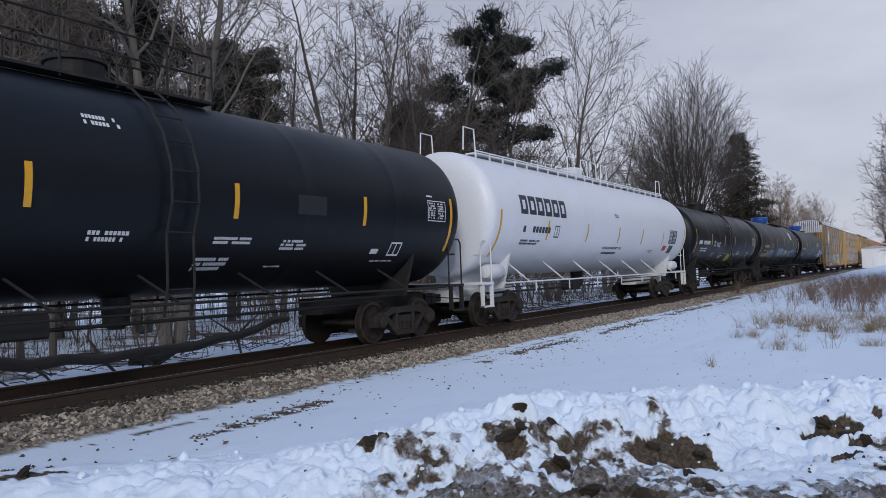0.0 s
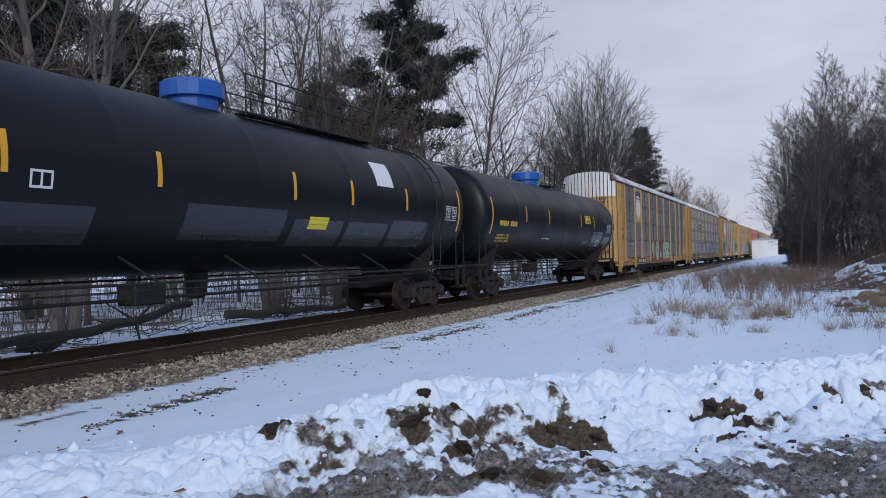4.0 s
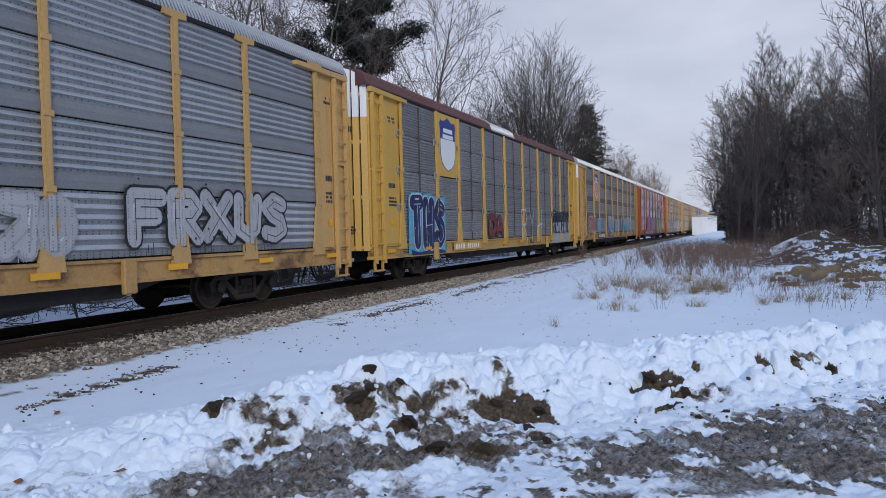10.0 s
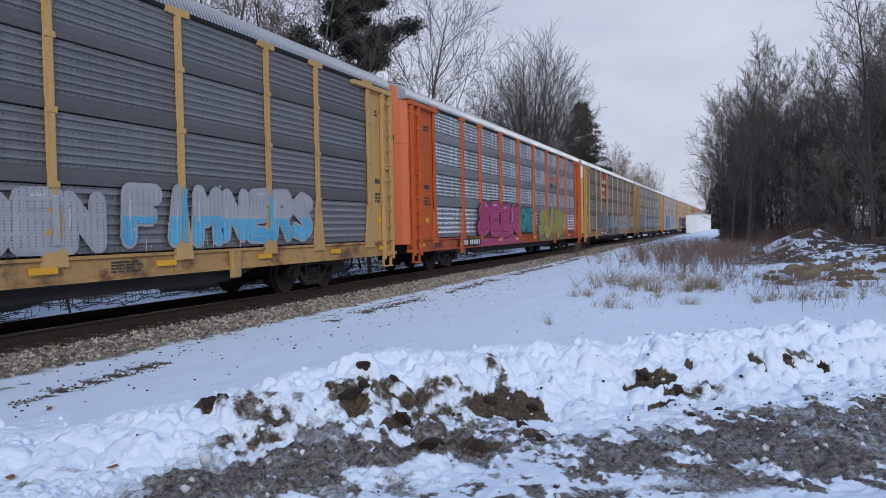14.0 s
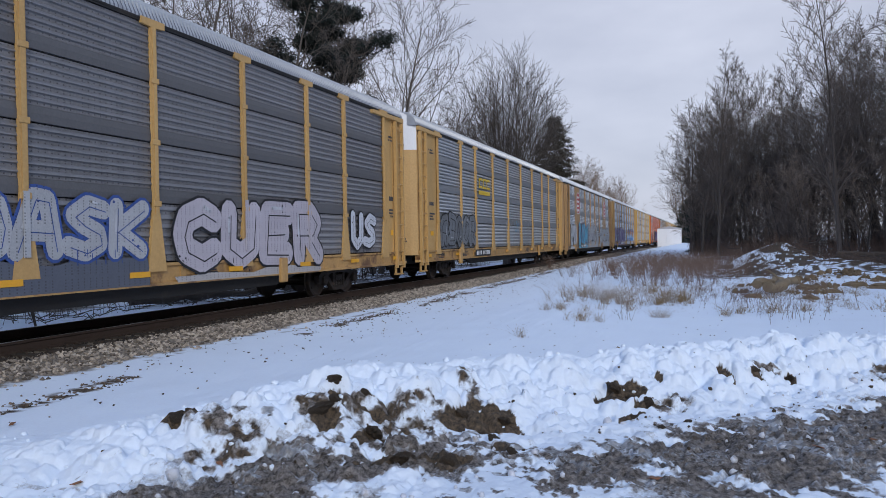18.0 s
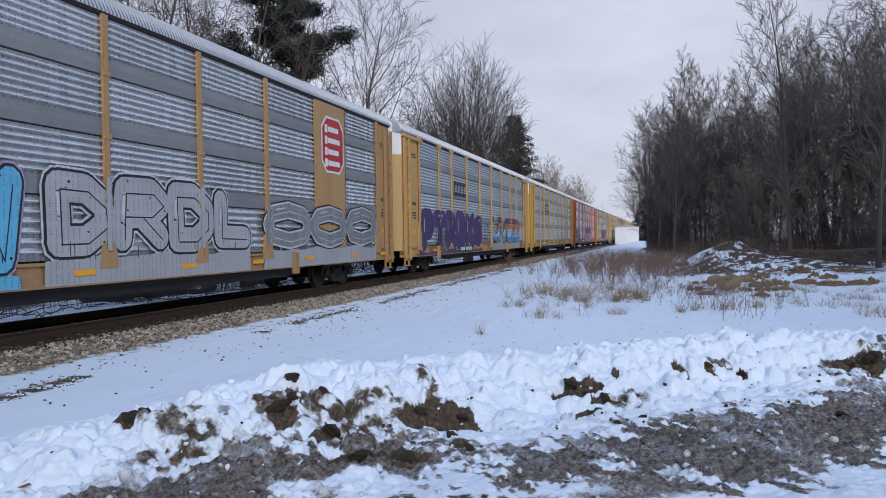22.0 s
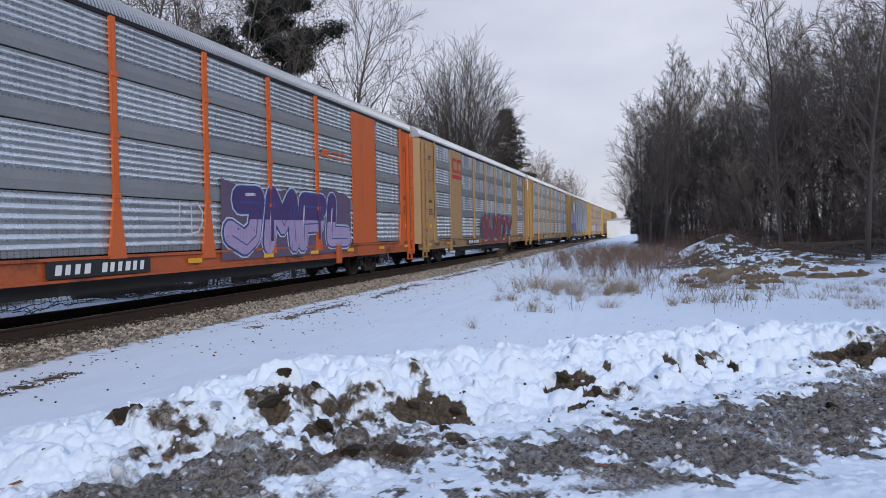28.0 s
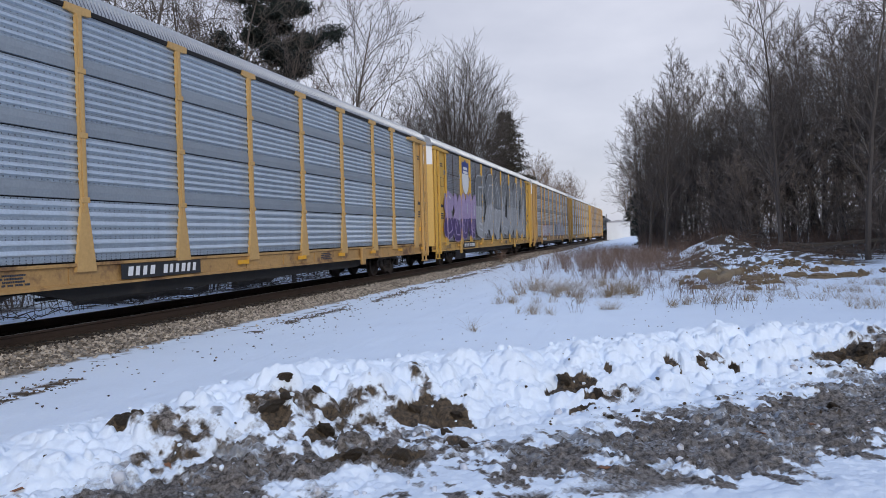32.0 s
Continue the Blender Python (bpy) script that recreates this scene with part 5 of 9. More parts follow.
LETTERS = {
    "A": [[(0, 0), (0.32, 1), (0.68, 1), (1, 0)], [(0.15, 0.38), (0.85, 0.38)]],
    "B": [[(0.05, 0), (0.05, 1), (0.7, 1), (0.92, 0.8), (0.7, 0.54), (0.05, 0.52)], [(0.7, 0.54), (1, 0.28), (0.75, 0), (0.05, 0)]],
    "C": [[(1, 0.85), (0.6, 1), (0.12, 0.82), (0, 0.5), (0.12, 0.18), (0.6, 0), (1, 0.15)]],
    "D": [[(0.05, 0), (0.05, 1), (0.6, 1), (1, 0.7), (1, 0.3), (0.6, 0), (0.05, 0)]],
    "E": [[(1, 1), (0.05, 0.98), (0.05, 0.02), (1, 0)], [(0.05, 0.5), (0.8, 0.52)]],
    "F": [[(0.05, 0), (0.05, 0.98), (1, 1)], [(0.05, 0.52), (0.8, 0.52)]],
    "G": [[(1, 0.85), (0.6, 1), (0.12, 0.82), (0, 0.5), (0.12, 0.18), (0.6, 0), (1, 0.12), (1, 0.45), (0.62, 0.45)]],
    "H": [[(0.05, 0), (0.05, 1)], [(0.95, 0), (0.95, 1)], [(0.05, 0.48), (0.95, 0.52)]],
    "I": [[(0.5, 0), (0.5, 1)]],
    "J": [[(0.2, 1), (0.9, 1), (0.85, 0.2), (0.5, 0), (0.05, 0.2)]],
    "K": [[(0.05, 0), (0.05, 1)], [(0.95, 1), (0.1, 0.45), (1, 0)]],
    "L": [[(0.1, 1), (0.1, 0.02), (1, 0)]],
    "M": [[(0, 0), (0.08, 1), (0.5, 0.45), (0.92, 1), (1, 0)]],
    "N": [[(0.05, 0), (0.05, 1), (0.95, 0), (0.95, 1)]],
    "O": [[(0.5, 1), (0.12, 0.85), (0, 0.5), (0.12, 0.15), (0.5, 0), (0.88, 0.15), (1, 0.5), (0.88, 0.85), (0.5, 1)]],
    "P": [[(0.05, 0), (0.05, 1), (0.7, 1), (1, 0.76), (0.7, 0.48), (0.05, 0.48)]],
    "R": [[(0.05, 0), (0.05, 1), (0.7, 1), (0.98, 0.76), (0.7, 0.5), (0.05, 0.5)], [(0.45, 0.5), (1, 0)]],
    "S": [[(0.98, 0.88), (0.45, 1), (0.05, 0.78), (0.4, 0.56), (0.85, 0.42), (0.98, 0.18), (0.5, 0), (0, 0.1)]],
    "T": [[(0, 1), (1, 1)], [(0.5, 1), (0.5, 0)]],
    "U": [[(0.03, 1), (0.06, 0.22), (0.5, 0), (0.94, 0.22), (0.97, 1)]],
    "V": [[(0, 1), (0.45, 0), (1, 1)]],
    "X": [[(0, 1), (1, 0)], [(1, 1), (0, 0)]],
    "Y": [[(0, 1), (0.5, 0.48), (1, 1)], [(0.5, 0.48), (0.45, 0)]],
    "Z": [[(0.02, 1), (0.98, 1), (0.02, 0), (0.98, 0)]],
    "1": [[(0.05, 0.62), (0.55, 1), (0.55, 0)]],
    "0": [[(0.5, 1), (0.12, 0.85), (0, 0.5), (0.12, 0.15), (0.5, 0), (0.88, 0.15), (1, 0.5), (0.88, 0.85), (0.5, 1)]],
    ".": [[(0.45, 0.04), (0.55, 0.04)]],
    "!": [[(0.5, 1), (0.5, 0.35)], [(0.5, 0.04), (0.52, 0.06)]],
}


def stroke_polys(lines, width):
    """Thick strokes as quads with round joints."""
    out = []
    for line in lines:
        for (y0, z0), (y1, z1) in zip(line, line[1:]):
            d = Vector((y1 - y0, z1 - z0))
            if d.length < 1e-5:
                continue
            nrm = Vector((-d.y, d.x)).normalized() * width / 2
            out.append([(y0 + nrm.x, z0 + nrm.y), (y0 - nrm.x, z0 - nrm.y), (y1 - nrm.x, z1 - nrm.y), (y1 + nrm.x, z1 + nrm.y)])
        for y, z in line:
            out.append([(y + math.cos(a * math.pi / 5) * width / 2, z + math.sin(a * math.pi / 5) * width / 2) for a in range(10)])
    return out


def coat(polys, x, step=0.00004):
    g = Geo()
    for i, p in enumerate(polys):
        if len(p) >= 3:
            g.add([(x + i * step, y, z) for y, z in p], [tuple(range(len(p)))])
    return g


def graffiti(car, y0, y1, z0, z1, n, fill, line, seed, style="round", halo=None, second=None, label="", x=1.516, text="", skirt=None, bands=None, fat=1.0, back=None):
    """A sprayed piece: halo and outline under thick letter-like strokes, each a thin coat of paint."""
    rng = random.Random(seed)
    n = len(text) or n
    w = (y1 - y0) / n
    z1 = z1 + (z1 - z0) * 0.16
    H = z1 - z0
    thick = (min(w * 0.34, H * 0.27) if text else min(w * 0.44, H * 0.30)) * fat
    rim = min(0.05, thick * 0.2)
    letters = []
    kinds = list(STROKES)
    for i in range(n):
        k = rng.choice(kinds)
        form = LETTERS[text[i]] if text else STROKES[k]
        fx, fz = (False, False) if text else (rng.random() < 0.5, rng.random() < 0.5)
        tilt = rng.uniform(-0.12, 0.12) + (0.12 if style == "sharp" else 0)
        a, b = y0 + i * w + thick * 0.42, y0 + (i + 1) * w - thick * 0.42
        zb, zt = z0 + thick * 0.55 + rng.uniform(0, 0.06) * H, z1 - thick * 0.55 - rng.uniform(0, 0.08) * H
        jit = (0.09 if style == "sharp" else 0.045) * (0.5 if text else 1)
        lines = [[(a + (b - a) * (u + rng.uniform(-jit, jit)) + tilt * (v - 0.5) * H * 0.5, zb + (zt - zb) * (v + rng.uniform(-jit, jit) * 0.6)) for u, v in [((1 - p if fx else p), (1 - q if fz else q)) for p, q in ln]] for ln in form + ([[(rng.random(), 0.15), (rng.random(), 0.85)]] if style == "sharp" and not text else [])]
        letters.append(lines)
    under = [p for ln in letters for p in stroke_polys(ln, thick + 2 * rim)]
    top = None
    if halo is not None:
        top = put("graffiti", coat([p for ln in letters for p in stroke_polys(ln, thick + 3.6 * rim)], x).mesh("halo", halo), car, None, label)
    ob = put("graffiti" if top is None else "outline", coat(under, x + 0.008).mesh("outline", line), top or car, None, label if top is None else "")
    top = top or ob
    ob["kind"] = top["kind"] = "stuff"
    for ln in letters:
        polys = stroke_polys(ln, thick)
        if bands:
            g = Geo()
            for q, (lo, tone) in enumerate(bands):
                hi = bands[q + 1][0] if q + 1 < len(bands) else 2.0
                some = coat([clip_z(clip_z(p, z0 + H * lo, True), z0 + H * hi, False) for p in polys], x + 0.018)
                g.m = q
                g.add(some.v, some.f)
            put("letter", g.mesh("letter", *[tone for _, tone in bands]), top)
        elif second is None:
            put("letter", coat(polys, x + 0.018).mesh("letter", fill), top)
        else:
            cut = z0 + H * rng.uniform(0.44, 0.52)
            g = coat([clip_z(p, cut, False) for p in polys], x + 0.018)
            g.m = 1
            g2 = coat([clip_z(p, cut, True) for p in polys], x + 0.018)
            o = len(g.v)
            g.v += g2.v
            g.f += [tuple(i + o for i in q) for q in g2.f]
            g.mi += [1] * len(g2.f)
            put("letter", g.mesh("letter", fill, second), top)
    if back is not None:
        # sprayed ground behind the letters, with an uneven upper edge
        k = int((y1 - y0) / 0.45)
        edge = [(y0 - 0.12 + (y1 - y0 + 0.24) * q / k, z1 + rng.uniform(-0.22, 0.06)) for q in range(k + 1)]
        put("ground_coat", coat([edge[::-1] + [(y0 - 0.15, z0 - 0.06), (y1 + 0.1, z0 - 0.06)]], x - 0.002).mesh("ground_coat", back), top)
    if skirt is not None:
        # the piece runs on over the side sill
        k = int((y1 - y0) / 0.5)
        edge = [(y0 + (y1 - y0) * q / k, z0 + rng.uniform(-0.02, 0.10)) for q in range(k + 1)]
        put("skirt", coat([edge[::-1] + [(y0 + rng.uniform(-0.1, 0.1), 0.75), (y1 + rng.uniform(-0.2, 0.1), 0.75)]], 1.5225).mesh("skirt", skirt), top)
    # thin inner lines, drips and overspray dots in the outline's colour
    inner = [poly for ln in letters for one in ln for poly in stroke_polys([[(y + thick * 0.12, z - thick * 0.10) for y, z in one]], thick * (0.05 if text else 0.09))]
    for k in range(int((y1 - y0) * 2.5)):
        y = rng.uniform(y0, y1)
        zt = z0 + H * rng.uniform(0.05, 0.2)
        inner += stroke_polys([[(y, zt), (y + rng.uniform(-0.01, 0.01), max(zt - rng.uniform(0.08, 0.3), 1.16))]], rng.uniform(0.012, 0.022))
    for k in range(int((y1 - y0) * 5)):
        y, z, r = rng.uniform(y0, y1), rng.uniform(z0, z1 + 0.05), rng.uniform(0.012, 0.035)
        inner.append([(y + math.cos(a) * r, z + math.sin(a) * r * 0.8) for a in (0, 1.05, 2.1, 3.14, 4.2, 5.2)])
    det = put("linework", coat(inner, x + 0.021, 0.000004).mesh("linework", line), top)
    det["kind"] = "stuff"
    # highlights
    g = Geo()
    for ln in letters:
        p = ln[0][min(1, len(ln[0]) - 1)]
        q = ln[0][0]
        m0 = ((p[0] * 0.8 + q[0] * 0.2), (p[1] * 0.8 + q[1] * 0.2) + thick * 0.22)
        m1 = ((p[0] * 0.3 + q[0] * 0.7), (p[1] * 0.3 + q[1] * 0.7) + thick * 0.22)
        for poly in stroke_polys([[m0, m1]], thick * 0.13):
            g.add([(x + 0.024, y, z) for y, z in poly], [tuple(range(len(poly)))])
    hl = put("highlight", g.mesh("highlight", paint("white", (0.50, 0.52, 0.56))), top)
    hl["kind"] = "stuff"
    for yb in car["posts"]:
        if y0 + 0.1 < yb < y1 - 0.1:
            put("painted_post", Geo().box(1.546, 1.563, yb - 0.055, yb + 0.055, max(z0, 1.3), min(z1, z0 + H * 0.92)).mesh("painted_post", second if second and seed % 2 else fill), top)


def scrawl(car, y0, y1, z0, z1, n, m, seed, width=0.03, x=1.512, label="loose sprayed scrawl", text=""):
    """Thin sprayed lines: written letters, or hoops and strokes in a row."""
    rng = random.Random(seed)
    g = Geo()
    if text:
        w = (y1 - y0) / len(text)
        spot = lambda i, p: (y0 + w * (i + 0.12 + 0.7 * p[0]) + rng.uniform(-0.03, 0.03) * w, z0 + (z1 - z0) * (p[1] * 0.9 + 0.05 + rng.uniform(-0.04, 0.04)))
        lines = [[spot(i, p) for p in ln] for i, c in enumerate(text) for ln in LETTERS[c]]
        put("graffiti", coat(stroke_polys(lines, width), 1.534, 0.00001).mesh("graffiti", m), car, None, label)["kind"] = "stuff"
        return
    w = (y1 - y0) / n
    for i in range(n):
        cy, cz = y0 + (i + 0.5) * w, (z0 + z1) / 2
        pts = []
        k = 14
        turn, ph = rng.choice((0.75, 1.0, 1.3)), rng.uniform(0, 6.28)
        for j in range(k + 1):
            a = ph + 2 * math.pi * turn * j / k
            pts.append((x, cy + math.cos(a) * w * 0.46 * (1 - 0.2 * j / k), cz + math.sin(a) * (z1 - z0) * 0.46 * (1 - 0.25 * math.sin(a * 2.3))))
        for p, q in zip(pts, pts[1:]):
            d = Vector((0, q[1] - p[1], q[2] - p[2]))
            if d.length < 1e-4:
                continue
            nrm = Vector((0, -d.z, d.y)).normalized() * width * 0.5
            e = d.normalized() * width * 0.25
            a, b = Vector(p) - e, Vector(q) + e
            g.add([tuple(a + nrm), tuple(a - nrm), tuple(b - nrm), tuple(b + nrm)], [(0, 1, 2, 3)])
    put("graffiti", g.mesh("graffiti", m), car, None, label)["kind"] = "stuff"


TEXTS = {}


def text_mesh(body, size, m):
    """The given words as thin letters, lying in x (along) and y (up)."""
    key = (body, size, m.name)
    if key not in TEXTS:
        cu = bpy.data.curves.new("lettering", "FONT")
        cu.body, cu.size, cu.extrude, cu.align_x, cu.align_y = body, size, 0.002, "CENTER", "CENTER"
        cu.resolution_u = 3
        ob = new("lettering", cu)
        bpy.context.view_layer.update()
        me = bpy.data.meshes.new_from_object(ob.evaluated_get(bpy.context.evaluated_depsgraph_get()))
        bpy.data.objects.remove(ob)
        bpy.data.curves.remove(cu)
        me.materials.clear()
        me.materials.append(m)
        TEXTS[key] = me
    return TEXTS[key]


def autorack(spec):
    fm, sm, kind, layout = M[spec["frame"]], M[spec["screen"]], spec["kind"], spec.get("layout", "A")
    rng = random.Random(spec["seed"])
    car = tagged(new("auto_rack_car"), spec["label"], "freight car", "train cars")
    bays = BAYS_B if layout == "B" else BAYS_FINE if kind == "fine" else BAYS_A
    solid = spec.get("solid", ())
    car["posts"] = [y for i, y in enumerate(bays) if not (layout == "B" and (i - 1 in solid or i in solid))]
    tiers = [1.15, 2.21, 3.30, 4.38, 5.42]
    sign_bay = spec.get("sign_bay")
    for i in range(len(bays) - 1):
        a, b = bays[i] + 0.06, bays[i + 1] - 0.06
        if i in solid:
            g = Geo()
            mid = (a + b) / 2
            g.box(1.44, 1.485, a - 0.04, mid - 0.008, 1.14, 5.46, 0.006).box(1.44, 1.485, mid + 0.008, b + 0.04, 1.14, 5.46, 0.006)
            for k in range(9):
                for yy in (a + 0.06, mid - 0.08, mid + 0.08, b - 0.06):
                    g.box(1.485, 1.495, yy - 0.015, yy + 0.015, 1.4 + k * 0.48, 1.43 + k * 0.48)
            put("side_panel", g.mesh("side_panel", fm), car, None, "plain painted steel side panel")
            continue
        for k in range(4):
            if sign_bay == i and k >= 2 and spec.get("sign") in ("shield", "shield_stripes"):
                continue
            if sign_bay == i and k >= 2 and spec.get("sign") == "red_panel":
                me = shared(("red", round(b - a, 2)), lambda: screen_mesh(kind, round(b - a, 2), 1.05, M["red"]))
                put("side_screen", me, car, pose(1.452, a, tiers[k] + 0.012), "red-painted ribbed side screen")
                continue
            hgt = tiers[k + 1] - tiers[k] - 0.02
            kd = kind + "_low" if kind != "fine" and k == 0 else kind
            me = shared((kd, round(b - a, 2), round(hgt, 2), sm.name), lambda: screen_mesh(kd, round(b - a, 2), round(hgt, 2), sm))
            put("side_screen", me, car, pose(1.452, a, tiers[k] + 0.01))
    post = shared(("post", spec["frame"], spec.get("plate", True)), lambda: post_mesh(fm, spec.get("plate", True)))
    for i, y in enumerate(bays):
        if layout == "B" and (i - 1 in solid or i in solid):
            continue
        put("post", post, car, pose(0, y, 0))
        if kind == "fine":
            for z in tiers[1:4]:
                put("bracket", BRACKET, car, pose(0, y, z), "bolted grey steel bracket")
                put("bracket", BRACKET, car, pose(0, y - 0.31, z), "bolted grey steel bracket")
    if kind == "fine":
        for i in range(len(bays) - 1):
            if i not in solid and i != sign_bay:
                put("strap", STRAP, car, pose(0, (bays[i] + bays[i + 1]) / 2, 0), "rust-brown vertical strap")
    # black block behind the slots, its colour standing for interior shade; far side and closing sheets
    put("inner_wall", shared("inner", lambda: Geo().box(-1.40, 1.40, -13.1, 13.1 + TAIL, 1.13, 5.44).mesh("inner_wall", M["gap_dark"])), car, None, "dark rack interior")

    def far_side():
        g = Geo()
        for i in range(9):
            g.box(-1.49, -1.42, -11.2 + i * 2.5, -8.85 + i * 2.5, 1.15, 5.42)
        g.box(-1.49, -1.42, -13.1, -11.3, 1.15, 5.42).box(-1.49, -1.42, 11.4, 13.1 + TAIL, 1.15, 5.42)
        return g.mesh("far_side", sm)

    put("far_side", shared(("far", sm.name), far_side), car, None, "screened side wall")

    def eave():
        g = Geo()
        for s in (1, -1):
            g.box(s * 1.45 - 0.04, s * 1.45 + 0.04, -13.2, 13.2 + TAIL, 5.42, 5.47)
            g.box(s * 1.47 - 0.03, s * 1.47 + 0.03, -13.2, 13.2 + TAIL, 5.455, 5.49)
        return g.mesh("eave_rail", M["sill_dark"])

    put("eave_rail", shared("eave", eave), car)
    put("roof", shared(("roof", spec["roof"]), lambda: roof_mesh(M[spec["roof"]], M["roof"] if spec["roof"] == "roof_maroon" else None)), car, None, spec.get("roof_label", "corrugated galvanised roof"))
    for s in (1, -1):
        yo = bays[0] if s < 0 else bays[-1]
        off = TAIL if s > 0 else 0.0
        g = Geo()
        e0, e1 = sorted((yo, s * 13.22 + off))
        g.box(1.38, 1.455, e0 + 0.03, e1, 1.13, 5.46, 0.01)
        g.box(1.455, 1.50, yo - 0.07, yo + 0.07, 1.0, 5.46, 0.008)
        q = s * 12.52 + off
        g.box(1.455, 1.475, min(q, q + s * 0.12), max(q, q + s * 0.12), 1.13, 5.4)
        g.box(1.455, 1.462, min(yo, q) + 0.25, max(yo, q) - 0.22, 1.5, 3.25)
        g.box(1.455, 1.462, min(yo, q) + 0.25, max(yo, q) - 0.22, 3.35, 5.15)
        put("end_panel", g.mesh("end_panel", fm), car, None, "solid painted end panel")
        if spec.get("hood", True):
            put("end_beam", Geo().prism([(s * 10.9 + off, 5.30), (s * 13.25 + off, 5.30), (s * 13.25 + off, 5.44), (s * 10.9 + off, 5.40)], "x", 1.46, 1.58).mesh("end_beam", fm), car)
        door = put("end_door", shared(("door", spec["frame"], spec.get("cap", True), spec.get("slats", False)),
                                      lambda: end_door_mesh(fm, spec.get("cap", True), spec.get("slats", False))), car, pose(0, off, 0, 0, 0, 0 if s > 0 else 180),
                   "closed rounded end doors" + (" with a white top" if spec.get("cap", True) else ""))
        if spec.get("slats"):
            add_slats(door, fm, spec.get("cap", True))
        if spec.get("cap", True) and not spec.get("slats"):
            put("lettering", text_mesh("EXCESS HEIGHT CAR", 0.125, M["letter_dark"]), door, pose(-0.5, 13.515, 4.78, 90, 0, 187), "dark stencilled words")
        g = Geo()
        glyph_bars(g, 0, 0, 0.42, 0.0, 0.14, 4, rng)
        glyph_bars(g, 0, -0.05, 0.55, -0.2, -0.06, 6, rng)
        text_block(g, 0, -0.05, 0.6, -3.0, -2.75, 3, rng)
        put("stencil", g.mesh("stencil", M["letter_dark"]), door, pose(-0.55, 13.505, 4.42, 0, 0, 97), "dark stencilled marks")
        ladder(car, fm, s * 12.87 + off, s)
        g = Geo()
        e = min(yo, q) + 0.45
        text_block(g, 1.464, e, e + 0.55, 4.6, 4.8, 2, rng)
        text_block(g, 1.464, e, e + 0.6, 2.2, 2.5, 3, rng)
        glyph_bars(g, 1.464, e, e + 0.45, 2.75, 2.88, 5, rng)
        if s < 0 and spec["seed"] % 2:
            g.box(1.464, 1.468, e, e + 0.62, 4.1, 4.12).box(1.464, 1.468, e, e + 0.62, 3.7, 3.72).box(1.464, 1.468, e, e + 0.02, 3.7, 4.1).box(1.464, 1.468, e + 0.6, e + 0.62, 3.7, 4.1)
        put("stencil", g.mesh("stencil", M["letter_dark"]), car, None, "small dark stencilled notices")
        put("notice", Geo().box(1.463, 1.47, e + 0.1, e + 0.38, 1.66, 1.82).mesh("notice", M["reflector"]), car, None, "small yellow notice")
        add_truck(car, -9.15 if s < 0 else 10.15)
        # steps and grab irons under the ladder
        g = Geo()
        for d in (-0.24, 0.24):
            g.box(1.46, 1.52, s * 12.87 + off + d - 0.03, s * 12.87 + off + d + 0.03, 0.42, 0.75)
        g.box(1.44, 1.56, s * 12.87 + off - 0.27, s * 12.87 + off + 0.27, 0.40, 0.44)
        g.box(1.40, 1.55, s * 13.1 + off - 0.3, s * 13.1 + off + 0.3, 0.74, 0.82)
        put("step", g.mesh("step", fm), car, None, "stirrup step")
    underframe(car, M[spec["frame"] + "_sill"])
    # number panel, reflectors and sill notices
    n0, n1 = (v - spec["shift"] for v in spec.get("num", (-7.5, -4.9)))
    plate = put("number_panel", Geo().box(1.53, 1.535, n0, n1, 0.79, 1.07).mesh("number_panel", M["black_plate"] if spec.get("num_panel", True) else fm), car, None, "black sill panel with white marks")
    g = Geo()
    L = n1 - n0
    italic_bars(g, 1.535, n0 + L * 0.06, n0 + L * 0.40, 0.845, 1.015, 4)
    italic_bars(g, 1.535, n0 + L * 0.48, n0 + L * 0.95, 0.845, 1.015, 6)
    put("lettering", g.mesh("lettering", M["letter_white"]), plate)
    refl = shared("refl", lambda: Geo().box(1.53, 1.538, -0.25, 0.25, -0.05, 0.05).mesh("reflector", M["reflector"]))
    for y in (-12.3, -9.2, -4.0, -1.2, 1.8, 4.6, 7.4, 10.3, 13.1):
        if not n0 - 0.3 < y < n1 + 0.3:
            put("reflector", refl, car, pose(0, y + rng.uniform(-0.2, 0.2), 0.94))
    g = Geo()
    for y in (-11.2, -8.3, 3.2):
        text_block(g, 1.475, y, y + 0.8, 0.82, 1.02, 4, rng)
    put("stencil", g.mesh("stencil", M["letter_dark"]), car, None, "small dark sill stencils")
    # grimy brake fittings on the side sill
    pad = shared(("pad", spec["frame"]), lambda: Geo().box(1.5, 1.6, 0, 0.28, 0.55, 1.12, 0.02).mesh("jacking_pad", M[spec["frame"] + "_sill"]))
    for y in (-8.9, 6.2):
        put("jacking_pad", pad, car, pose(0, y, 0))
    if spec.get("sign") in ("shield", "shield_stripes"):
        shield(car, bays[sign_bay] + 0.07, bays[sign_bay + 1] - 0.07, 3.32, 5.42, fm, spec["sign"] == "shield_stripes")
    if spec.get("sign") == "red_panel":
        g = Geo()
        for i, w in enumerate((2.0, 1.45, 1.6)):
            glyph_bars(g, 1.515, bays[sign_bay] + 0.3, bays[sign_bay] + 0.3 + w, 4.62 - i * 0.56, 4.90 - i * 0.56, 8, random.Random(5))
        put("lettering", g.mesh("lettering", M["letter_white"]), car, None, "three white lines of lettering")
    for d in spec.get("decals", ()):
        what, *args = d
        args[0], args[1] = args[0] - spec["shift"], args[1] - spec["shift"]
        {"graffiti": graffiti, "scrawl": scrawl, "octagon": octagon, "blocks": blocks}[what](car, *args[:-1], **args[-1])
    return car


